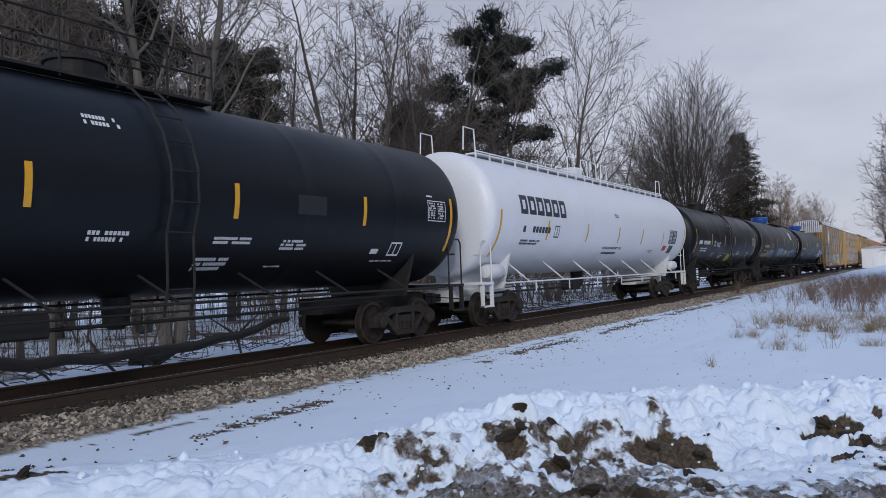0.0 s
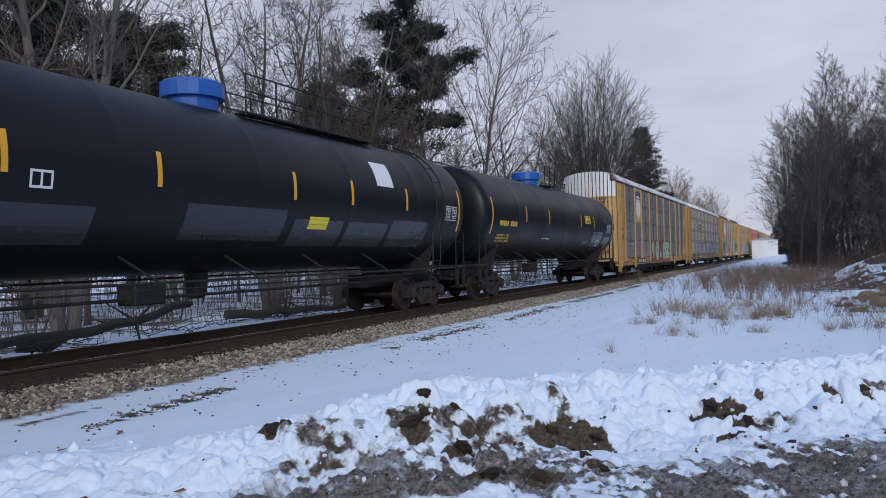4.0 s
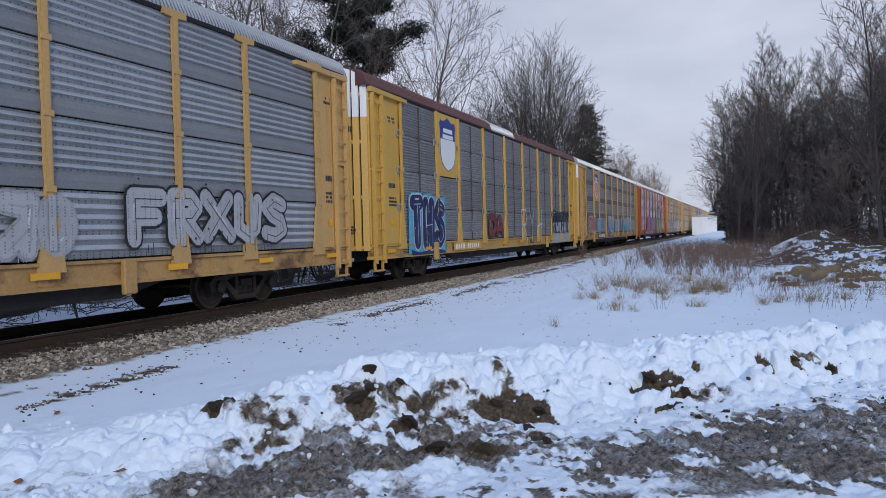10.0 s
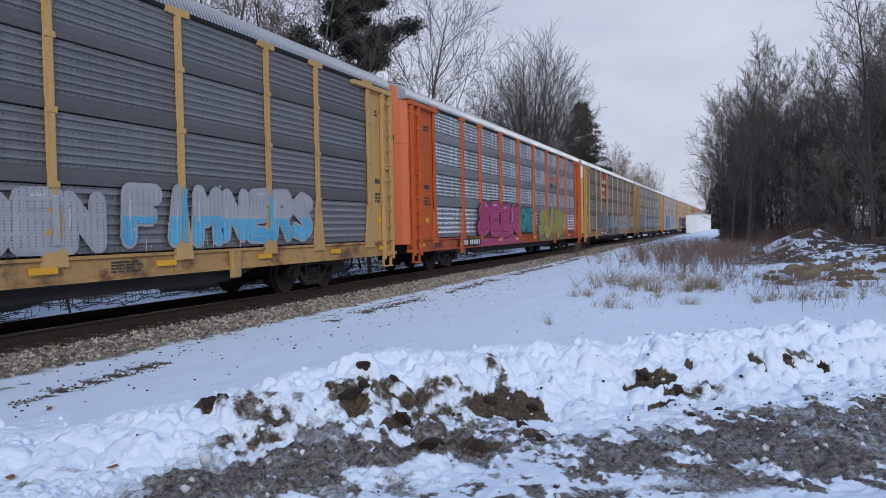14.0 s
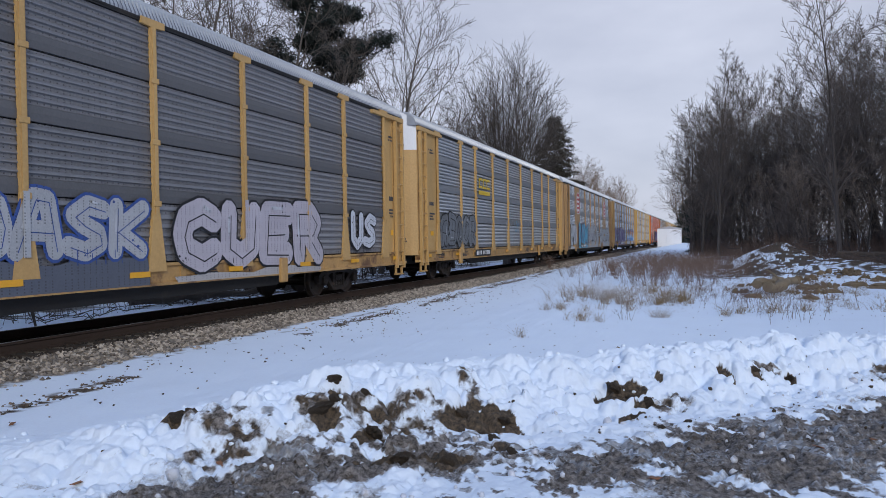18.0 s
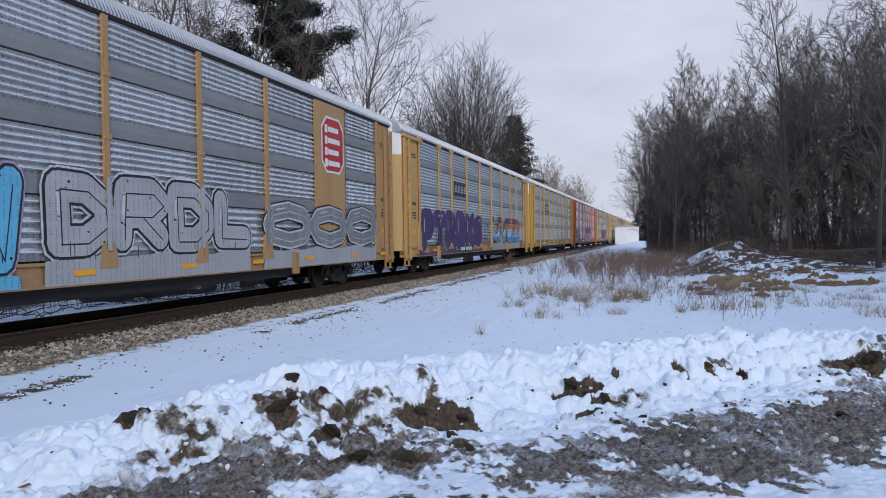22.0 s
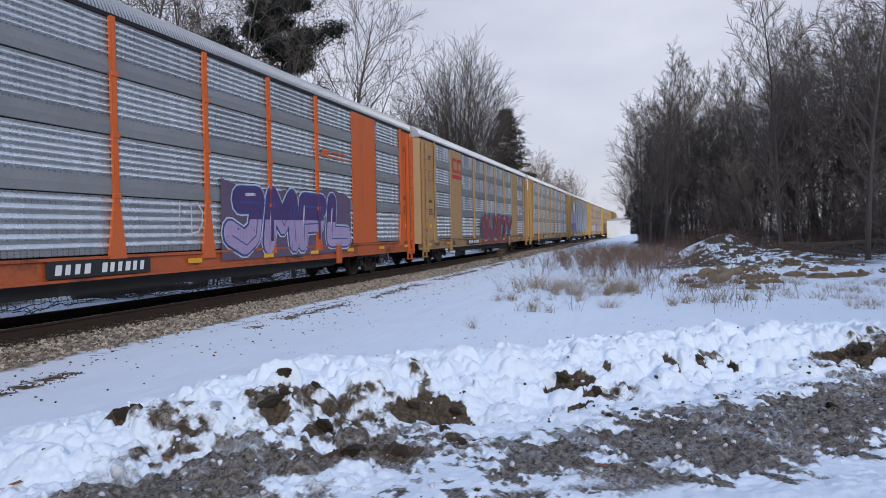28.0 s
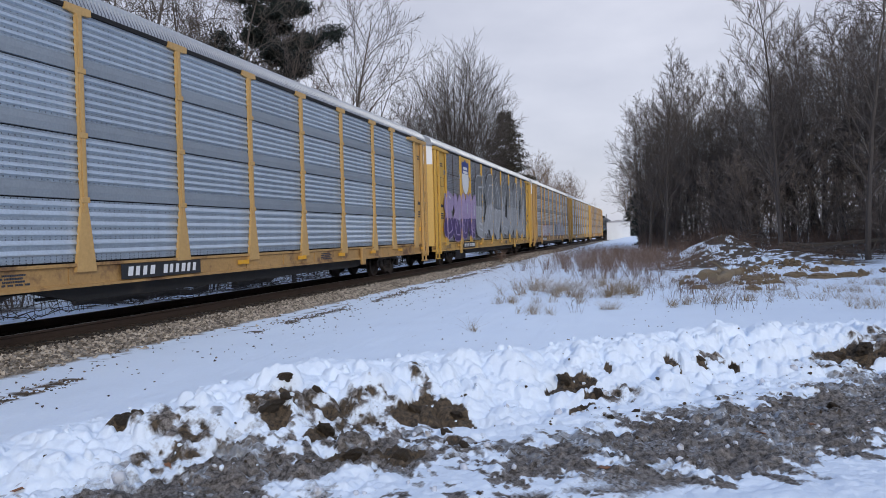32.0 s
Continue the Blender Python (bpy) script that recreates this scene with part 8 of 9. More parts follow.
def fan_tree(seed):
    """A short bole splitting low into many steep limbs that fan out to a dense domed crown of fine twigs."""
    rng = random.Random(seed)
    spec = spec_of(steps=(6, 3, 2), count=(13, 8), angle=((20, 44), (18, 44)), ratio=(0.30, 0.54), rise=(0.01, 0.05, 0.03), wander=(0.06, 0.08, 0.10),
                   tip=(0.2, 0.4, 0.6), thin=(0.36, 0.5), sides=(5, 3, 3), shape=lambda t: 1.15 - 0.5 * t, **{"from": (0.30, 0.15)})
    out = [[([Vector((0, 0, -0.2)), Vector((0.05, 0, 1.6)), Vector((0, 0.05, 3.6)), Vector((0, 0, 5.2))], [0.48, 0.40, 0.36, 0.26], 9)], [], []]
    for k in range(66):
        # tips lie on a dome: the top for the first limbs, the flanks for the last
        f = (k + 0.5) / 66
        up, a = 1 - 1.32 * f, k * 2.39996 + rng.uniform(-0.15, 0.15)
        ring = math.sqrt(max(1 - up * up, 0.0))
        tip = Vector((math.cos(a) * ring * 4.5, math.sin(a) * ring * 4.5, 10.7 + up * (5.9 if up > 0 else 4.2))) * rng.uniform(0.93, 1.03)
        foot = Vector((math.cos(a) * 0.15, math.sin(a) * 0.15, rng.uniform(2.6, 4.4) + 1.8 * (1 - f) * rng.random()))
        way = tip - foot
        grow(rng, out, foot, way.normalized(), way.length * 0.92, 0.062 - 0.02 * f, 0, spec)
    made = []
    for lines, nm, m in zip(out, ("trunk", "branchwork", "crown"), (M["bark_dark"], M["bark_dark"], M["bark"])):
        g = Geo()
        for pts, rad, n in lines:
            g.tube(pts, rad, min(n, 6), caps=False)
        made.append(g.mesh(nm, m, smooth=nm != "crown"))
    return made


TREE_KINDS = {
    "tall": [tree_meshes(s, spec_of(height=12.5, radius=0.115, count=(24, 9, 9), **{"from": (0.2, 0.15, 0.1)}), M["bark"], M["twig"]) for s in (11, 12, 13)],
    "dark": [tree_meshes(s, spec_of(height=12.0, radius=0.10, angle=((25, 50), (25, 50), (25, 55)), count=(23, 9, 9), **{"from": (0.18, 0.15, 0.1)}), M["bark_dark"], M["twig"]) for s in (21, 22)],
    "multi": [tree_meshes(31, spec_of(height=13.5, radius=0.26, count=(14, 8, 8)), M["bark"], M["bark"], 3, 0.22)],
    "vase": [tree_meshes(41, spec_of(height=15, radius=0.22, count=(18, 8, 9), angle=((26, 50), (24, 46), (22, 48)), ratio=(0.52, 0.45, 0.40), rise=(0.02, 0.07, 0.05, 0.03), wander=(0.06, 0.10, 0.12, 0.12)), M["bark"], M["twig"], 2, 0.20)],
    "round": [fan_tree(51)],
    "twin": [tree_meshes(61, spec_of(height=15, radius=0.26, count=(20, 9, 9), **{"from": (0.30, 0.2, 0.1)}), M["bark_pale"], M["bark"], 2, 0.05)],
    "scrub": [tree_meshes(s, spec_of(height=5.0, radius=0.06, count=(12, 7, 7), steps=(7, 4, 3, 1), **{"from": (0.12, 0.15, 0.1)}), M["bark"], M["shrub_twig"], 3, 0.3) for s in (71, 72)],
    "warm": [tree_meshes(81, spec_of(height=14, radius=0.25, count=(24, 9, 9), angle=((30, 60), (25, 50), (25, 50)), ratio=(0.48, 0.45, 0.40), **{"from": (0.2, 0.2, 0.1)}), M["bark_warm"], M["bark_warm"])],
}


def plant(kind, x, y, height=None, label="", turn=None, group=""):
    i = int(abs(x * 7.3 + y * 3.1)) % len(TREE_KINDS[kind])
    me = TREE_KINDS[kind][i]
    base = {"tall": 12.5, "dark": 12, "multi": 13.5, "vase": 15, "round": 17.0, "twin": 15, "scrub": 5, "warm": 14}[kind]
    tree = tagged(new("bare_tree" if kind != "scrub" else "bare_shrub"), label or "leafless grey-brown tree on snowy ground", "tree" if kind != "scrub" else "shrub", group or "bare trees")
    for nm, m in zip(("trunk", "branchwork", "crown"), me):
        put(nm, m, tree)
    s = (height or base) / base
    tree.matrix_basis = pose(x, y, float(ground_z(np.array([x]), np.array([y]), False)[0]) - 0.05, 0, 0, turn if turn is not None else (x * 97 + y * 57) % 360) @ Matrix.Diagonal((s, s, s, 1))
    return tree


def needle_mesh(points, count, length, width, m, seed, flat=0.5):
    """Sprays of needles: thin blades thrown round each point."""
    rng = np.random.default_rng(seed)
    P = np.repeat(np.array(points)[:, :3], count, 0)
    S = np.repeat(np.array(points)[:, 3], count)
    n = len(P)
    off = rng.normal(0, 0.42, (n, 3)) * S[:, None]
    off[:, 2] *= flat
    d = rng.normal(0, 1, (n, 3))
    d[:, 2] += 0.25
    d /= np.linalg.norm(d, axis=1)[:, None]
    w = np.cross(d, rng.normal(0, 1, (n, 3)))
    w /= np.linalg.norm(w, axis=1)[:, None] + 1e-9
    L = length * rng.uniform(0.6, 1.3, n)
    a = P + off
    v = np.stack([a - w * width, a + w * width, a + d * L[:, None] + w * width * 0.3], 1).reshape(-1, 3)
    f = np.arange(3 * n).reshape(-1, 3)
    me = bpy.data.meshes.new("needles")
    me.from_pydata(v.tolist(), [], f.tolist())
    me.materials.append(m)
    return me


def pine(x, y, height, seed, label, lean=0.05, crown=0.42, width=0.30, dry=False):
    """A pine with a bare lower trunk and a broken crown of needle clumps on crooked boughs."""
    rng = random.Random(seed)
    tree = tagged(new("pine_tree"), label, "tree", "evergreens")
    trunk, boughs, clumps, dead = Geo(), Geo(), [], []
    pts = [(lean * height * (t ** 1.4) + rng.uniform(-0.1, 0.1), rng.uniform(-0.1, 0.1), height * t) for t in [i / 9 for i in range(10)]]
    trunk.tube(pts, [0.26 * (1 - 0.85 * i / 9) * height / 15 for i in range(10)], 8, False)
    for i in range(40):
        t = crown - 0.14 + (1.0 - crown + 0.12) * (i / 39)
        base = Vector(pts[min(int(t * 9), 8)]).lerp(Vector(pts[min(int(t * 9) + 1, 9)]), min(t * 9, 8.99) % 1)
        a = i * 2.4 + rng.uniform(-0.7, 0.7)
        k = max(0.0, (t - crown) / (1 - crown))
        L = height * width * (1.12 - 0.72 * k ** 1.6) * rng.choice((0.5, 0.75, 0.95, 1.15)) * rng.uniform(0.85, 1.1)
        drop = L * (0.10 - 0.30 * (1 - k) * rng.random())
        out = Vector((math.cos(a), math.sin(a), 0))
        q = [base, base + out * L * 0.35 + Vector((0, 0, drop * 0.2 + rng.uniform(-0.1, 0.1))), base + out * L * 0.7 + Vector((0, 0, drop * 0.7)), base + out * L + Vector((0, 0, drop + 0.22 * L * rng.random()))]
        boughs.tube(q, [0.085, 0.06, 0.04, 0.012], 4, False)
        low = t < crown + 0.04
        for b in range(7):
            # side branches spread flat from the outer bough and carry plates of needles
            u = rng.uniform(0.3, 1.0)
            p = q[1].lerp(q[3], (u - 0.3) / 0.7)
            w = a + rng.choice((-1, 1)) * rng.uniform(0.4, 1.1)
            e = p + Vector((math.cos(w), math.sin(w), rng.uniform(0.05, 0.45))) * L * rng.uniform(0.16, 0.36) * (1.25 - 0.5 * u)
            boughs.tube([p, e], [0.028, 0.008], 3, False)
            if low and rng.random() < 0.62:
                continue
            for c in range(2 if low else 4):
                m = p.lerp(e, rng.uniform(0.35, 1.1))
                (dead if dry and low else clumps).append((m.x, m.y, m.z + rng.uniform(-0.1, 0.25), rng.uniform(0.5, 0.85)))
    for i in range(16):
        c = Vector(pts[9]) + Vector((rng.gauss(0, 0.45), rng.gauss(0, 0.45), rng.uniform(-1.9, 0.3)))
        clumps.append((*c, rng.uniform(0.4, 0.6)))
    put("trunk", trunk.mesh("trunk", M["bark_dark"], smooth=True), tree)
    put("branchwork", boughs.mesh("boughs", M["bark_dark"]), tree)
    put("foliage", needle_mesh(clumps, 60, 0.27, 0.030, M["needles"], seed, 0.5), tree, None, "dark green needle clumps")
    if dead:
        put("dry_foliage", needle_mesh(dead, 50, 0.28, 0.022, M["needles_dry"], seed + 1), tree, None, "browned lower needles")
    tree.matrix_basis = pose(x, y, gz(x, y) - 0.1)
    return tree


def spruce(x, y, height, seed, label, width=0.2, m="needles", count=34):
    rng = random.Random(seed)
    tree = tagged(new("spruce_tree"), label, "tree", "evergreens")
    put("trunk", Geo().tube([(0, 0, 0), (0.05, 0, height * 0.5), (0, 0, height)], [0.2, 0.12, 0.02], 7, False).mesh("trunk", M["bark_dark"]), tree)
    clumps, boughs = [], Geo()
    n = int(height * 13)
    for i in range(n):
        t = (i + 0.5) / n
        z = height * (0.06 + 0.94 * t)
        L = height * width * (1.03 - t) ** 0.62 * rng.uniform(0.7, 1.15) + 0.08
        a = i * 2.4 + rng.uniform(-0.4, 0.4)
        tip = Vector((math.cos(a) * L, math.sin(a) * L, z - L * 0.25))
        boughs.tube([(0, 0, z), tip], [0.03, 0.01], 3, False)
        for k in range(3 + int(L * 2.2)):
            u = 0.3 + 0.75 * rng.random() ** 0.8
            c = Vector((0, 0, z)).lerp(tip, u)
            s = 0.30 * u * L
            clumps.append((c.x - math.sin(a) * rng.gauss(0, s), c.y + math.cos(a) * rng.gauss(0, s), c.z + rng.uniform(-0.1, 0.1), 0.45))
    put("branchwork", boughs.mesh("boughs", M["bark_dark"]), tree)
    put("foliage", needle_mesh(clumps, count, 0.26, 0.03, M[m], seed), tree, None, "dense dark needles")
    tree.matrix_basis = pose(x, y, gz(x, y) - 0.1)
    return tree


# landmark trees beyond the track
plant("twin", -19.2, 15.0, 16.5, "two pale grey trunks growing side by side beyond the track", 62)
plant("multi", -20.0, 25.4, 15.0, "many-stemmed leafless tree beyond the track", 10)
plant("multi", -27.0, 27.5, 14.0, "leafless tree with forked trunks", 100)
plant("vase", -19.6, 43.8, 17.5, "leafless tree with pale upswept branches", 40)
plant("round", -15.4, 60.6, 18.0, "large leafless tree with a dense rounded crown", 0)
pine(-20.6, 37.4, 15.6, 3, "old pine with a broken dark green crown", 0.07, 0.50, 0.27, True)
pine(-25.0, 36.5, 11.5, 4, "smaller pine with sparse dark needles", 0.02, 0.35, 0.28, True)
pine(-30.0, 27.0, 14.0, 5, "sparse dark pine among bare trees", 0.03, 0.5, 0.22, True)
pine(-29.5, 17.5, 14.0, 6, "dark pine among bare trees", -0.02, 0.5, 0.22)
pine(-27.5, 19.8, 13.5, 16, "brownish pine with sparse needles among bare trees", -0.02, 0.45, 0.26, True)
spruce(-14.6, 77.5, 14.5, 7, "dark conical spruce behind the train", 0.27, "needles_brown")
spruce(-15.6, 81.0, 10.5, 8, "shorter dark spruce behind the train", 0.28, "needles_brown")
# woods beyond the track
rng = random.Random(404)
for i in range(58):
    x = -17.0 - 24.0 * rng.random() ** 1.3
    y = rng.uniform(4, 64)
    if (y > 34 or y < 22) and x > -20.0:
        x -= 4.0
    if math.hypot(x + 19.2, y - 15) < 2.2 or math.hypot(x + 20.6, y - 37.4) < 2.5:
        x -= 3
    plant(rng.choice(("tall", "tall", "dark", "scrub", "multi")) if i % 6 else "scrub", x, y, None, "leafless tree in the woods beyond the track")
for i in range(9):
    plant("scrub", -18.0 - rng.random() * 3, 8 + i * 6.2 + rng.uniform(-2, 2), 3.2 + rng.random() * 2.2, "leafless shrub beside the track")
for i in range(10):
    plant(("tall", "dark")[i % 2], -20.0 - rng.random() * 9, 42 + i * 4.2 + rng.uniform(-2, 2), rng.uniform(10, 14), "leafless tree in the woods beyond the track")
# far trees where the track vanishes
for i in range(15):
    y = 150 + i * 6 + rng.uniform(-5, 5)
    plant("warm", -19 - rng.random() * 22 - (y - 150) * 0.03, y, rng.uniform(12, 18), "distant leafless tree with warm brown twigs")
for i in range(7):
    plant("tall", -20 - rng.random() * 8, 92 + i * 9, rng.uniform(8, 11), "leafless tree beyond the track")
for i in range(6):
    plant("warm", -6 + i * 5.5, 185 + rng.uniform(-8, 8), rng.uniform(12, 17), "distant leafless tree with warm brown twigs")
# woods on the near side, from the hut towards the road
for i in range(66):
    u = (i + rng.random()) / 66
    depth = 20 * rng.random() ** 1.5
    x, y = -1.4 + 22.0 * u + depth * 0.30, 79 - 38 * u ** 0.72 + depth * 0.9
    plant(rng.choice(("tall", "dark", "dark", "tall", "multi")), x, y, rng.uniform(11.0, 16.0) * (0.88 + 0.14 * u), "tall leafless tree at the edge of the dark woods")
for i in range(46):
    u = (i + rng.random()) / 46
    x, y = -1.0 + 21.5 * u + rng.uniform(-1, 2), 76 - 38 * u ** 0.72 + rng.uniform(-1.5, 3.5)
    plant("scrub", x, y, rng.uniform(3.2, 7.5), "leafless shrub at the edge of the woods")
# unseen woods added behind and beside the road to darken the train's reflections
for i in range(30):
    plant(("tall", "dark")[i % 2], 17 + rng.random() * 12, -32 + i * 2.1, rng.uniform(12, 16), "leafless tree in the woods beside the road")
for i in range(14):
    plant("dark", -8 + i * 2.3, -30 - rng.random() * 8, rng.uniform(12, 16), "leafless tree in the woods beside the road")
plant("tall", 9.4, 38.6, 14.5, "tall leafless tree at the edge of the dark woods", 20)
plant("tall", 12.2, 41.5, 15.5, "tall leafless tree at the edge of the dark woods", 130)
for kind, x, y, h, a in (("tall", -0.9, 71.0, 12.0, 200), ("dark", -0.3, 65.0, 13.0, 80), ("tall", -1.4, 78.0, 12.0, 300), ("dark", 0.9, 60.0, 14.0, 10)):
    plant(kind, x, y, h, "spreading leafless tree at the corner of the woods", a)
spruce(-0.6, 84.0, 5.5, 31, "small dark evergreen at the corner of the woods", 0.26)
plant("dark", 6.9, 46.5, 15.5, "tall leafless tree at the edge of the dark woods", 220)
spruce(-3.6, 172.0, 9.5, 9, "small dark evergreen beside the hut", 0.42)
spruce(-0.5, 168.0, 8.0, 10, "small dark evergreen beside the hut", 0.45)
for i, (x, y, h) in enumerate(((17, 49, 7), (22.5, 47, 8))):
    spruce(x, y, h, 20 + i, "dark evergreen within the woods", 0.24, count=22)


# ---- undergrowth, grass and timber ----
def stems(name, n, place, height, width, lean, m, seed, label, bend=0.3, forks=0):
    """Upright blades or stems, each a thin three-sided spike with a bend, in one mesh."""
    rng = np.random.default_rng(seed)
    x, y = place(rng, n)
    n = len(x)
    z = ground_z(x, y) - 0.02
    h = height * rng.uniform(0.45, 1.15, n)
    a = rng.uniform(0, 6.28, n)
    k = rng.normal(0, lean, (n, 2)) * h[:, None]
    v, f = [], []
    for i in range(n):
        b = np.array((x[i], y[i], z[i]))
        mid = b + np.array((k[i, 0] * 0.4, k[i, 1] * 0.4, h[i] * 0.55))
        tip = b + np.array((k[i, 0] * (1 + bend), k[i, 1] * (1 + bend), h[i]))
        lines = [(b, mid, tip)]
        for q in range(forks):
            t = rng.uniform(0.3, 0.8)
            s = b + (tip - b) * t
            e = s + np.array((rng.normal(0, 0.25), rng.normal(0, 0.25), 0.35 * rng.uniform(0.5, 1.2))) * h[i] * 0.55
            lines.append((s, (s + e) / 2 + rng.normal(0, 0.02, 3), e))
        for p0, p1, p2 in lines:
            c, s = math.cos(a[i]) * width, math.sin(a[i]) * width
            o = len(v)
            v += [p0 + (c, s, 0), p0 + (-s, c, 0), p0 + (-c, -s, 0), p1 + (c * 0.7, s * 0.7, 0), p1 + (-s * 0.7, c * 0.7, 0), p1 + (-c * 0.7, -s * 0.7, 0), p2]
            f += [(o, o + 1, o + 4, o + 3), (o + 1, o + 2, o + 5, o + 4), (o + 2, o, o + 3, o + 5), (o + 3, o + 4, o + 6), (o + 4, o + 5, o + 6), (o + 5, o + 3, o + 6)]
    me = bpy.data.meshes.new(name)
    me.from_pydata([tuple(p) for p in v], [], f)
    me.materials.append(m)
    return tagged(new(name, me), label, name.replace("_", " ").split()[-1], kind="stuff")


def patches(centres, spread, tuft=0):
    def place(rng, n):
        c = np.array(centres)
        w = c[:, 2] / c[:, 2].sum()
        if tuft:
            # a few stems to a tuft, many uneven tufts to a patch
            k = max(n // tuft, 1)
            j = rng.choice(len(c), k, p=w)
            tx, ty = c[j, 0] + rng.normal(0, 1, k) * spread * c[j, 2], c[j, 1] + rng.normal(0, 1, k) * spread * 1.5 * c[j, 2]
            q = (k * rng.uniform(0, 1, n) ** 1.5).astype(int)
            return tx[q] + rng.normal(0, 0.05, n), ty[q] + rng.normal(0, 0.05, n)
        i = rng.choice(len(c), n, p=w)
        return c[i, 0] + rng.normal(0, 1, n) * spread * c[i, 2], c[i, 1] + rng.normal(0, 1, n) * spread * c[i, 2]
    return place


def strip(x0, y0, x1, y1, deep):
    def place(rng, n):
        u, d = rng.uniform(0, 1, n), rng.uniform(0, 1, n) ** 1.3 * deep
        return x0 + (x1 - x0) * u + d * 0.2, y0 + (y1 - y0) * u ** 0.72 + d
    return place


stems("dry_grass", 1500, patches([(-2.9, 21.5, 0.7), (-2.2, 20.3, 0.8), (-1.3, 19.7, 0.75), (-0.9, 20.8, 0.5), (-3.4, 23.0, 0.6), (-2.0, 24, 0.7), (-0.7, 19.6, 0.35)], 0.75, 22), 0.5, 0.0032, 0.7, M["straw"], 1, "pale dry grass standing in the snow")
stems("dry_grass", 1000, patches([(-2.4, 14.9, 0.25), (-2.1, 14.6, 0.2), (-2.86, 12.1, 0.10), (-0.9, 15.6, 0.14), (0.4, 16.2, 0.25), (2.1, 17.7, 0.35), (3.0, 18.5, 0.35), (0.9, 17.0, 0.25), (4.6, 20, 0.4), (-1.6, 17.2, 0.2), (-3.3, 17.5, 0.3), (-2.6, 17.0, 0.3)], 0.7, 16), 0.26, 0.0028, 0.8, M["straw"], 2, "sparse dry grass tufts in the snow")
stems("dry_grass", 1500, patches([(1.0, 22, 0.5), (2.6, 24, 0.6), (4.5, 26, 0.6), (6.5, 28, 0.6), (8.0, 26, 0.5), (3.0, 20, 0.4), (0.5, 26, 0.5), (9.5, 30, 0.8), (5.6, 22.5, 0.5), (6.6, 23.2, 0.5), (4.0, 22.0, 0.5), (7.6, 24, 0.5)], 0.9, 16), 0.24, 0.0036, 0.8, M["straw"], 3, "scattered dry grass in the snow", )
stems("dry_brush", 520, patches([(0.2, 21.5, 0.6), (1.2, 22.8, 0.7), (0.9, 20.2, 0.4), (2.1, 21.5, 0.6), (-0.2, 25, 0.7), (2.5, 26, 0.8)], 0.9, 4), 0.46, 0.003, 0.4, M["brush"], 4, "thin dark weed stems in the snow", forks=4)
stems("dry_brush", 3600, patches([(-2.6, 36, 2.0), (-1.2, 34, 1.8), (0.0, 38, 2.2), (-2.0, 42, 2.4), (1.2, 43, 2.0), (-3.0, 31, 1.0), (-0.8, 29, 1.1), (0.5, 32, 1.2), (-3.2, 47, 2.2), (-3.0, 54, 2.4)], 0.85, 7), 0.95, 0.0045, 0.35, M["brush"], 5, "red-brown brush in front of the woods", forks=5)
stems("dry_brush", 4600, strip(-1.6, 72, 20, 38, 9), 1.7, 0.009, 0.25, M["brush"], 6, "dense brown undergrowth along the woods", forks=4)
stems("dry_brush", 750, strip(-1.0, 76, 20, 42, 14), 4.2, 0.011, 0.14, M["twig"], 7, "thin brown saplings within the woods", forks=6)
stems("dry_twigs", 600, patches([(3.0, 38.0, 1.0), (2.2, 37.2, 0.8), (4.2, 37.6, 0.9), (5.2, 36, 1.2), (2.6, 34, 0.9), (7.0, 35.5, 1.2)], 0.7), 0.5, 0.006, 0.5, M["brush"], 10, "brown twigs poking out of the snowy heap", forks=3)
stems("dry_brush", 2200, lambda r, n: (-16.6 - r.exponential(4, n), r.uniform(3, 60, n)), 0.9, 0.008, 0.3, M["bark_dark"], 8, "low dark brush beyond the track", forks=3)
stems("dry_brush", 1300, lambda r, n: (-20.5 - r.uniform(0, 22, n), r.uniform(3, 75, n)), 3.6, 0.014, 0.14, M["bark_dark"], 9, "bare saplings beyond the track", forks=4)


def log(x, y, z, length, r, yaw, pitch, m, label, branches=0, seed=0, half=False):
    rng = random.Random(seed)
    g = Geo()
    n = 8
    pts = [(length * (i / n - 0.5), rng.uniform(-0.16, 0.16), rng.uniform(-0.08, 0.08)) for i in range(n + 1)]
    g.tube(pts, [r * (1.0 - 0.35 * i / n) * rng.uniform(0.92, 1.08) for i in range(n + 1)], 9)
    ob = tagged(new("log", g.mesh("log", m, smooth=True)), label, "log", "fallen timber")
    ob.matrix_basis = pose(x, y, z, 0, pitch, yaw)
    for b in range(branches):
        p = Vector(pts[rng.randint(1, n - 1)])
        d = Vector((rng.uniform(-0.5, 0.8), rng.uniform(-1, 1), rng.uniform(-0.9, 0.8))).normalized()
        q = [p, p + d * 0.45 + Vector((0, 0, rng.uniform(-0.1, 0.1))), p + d * rng.uniform(0.8, 1.4) + Vector((rng.uniform(-0.2, 0.2), 0, rng.uniform(-0.3, 0.1)))]
        put("branch", Geo().tube(q, [r * 0.3, r * 0.2, r * 0.06], 5).mesh("branch", m), ob)
    return ob


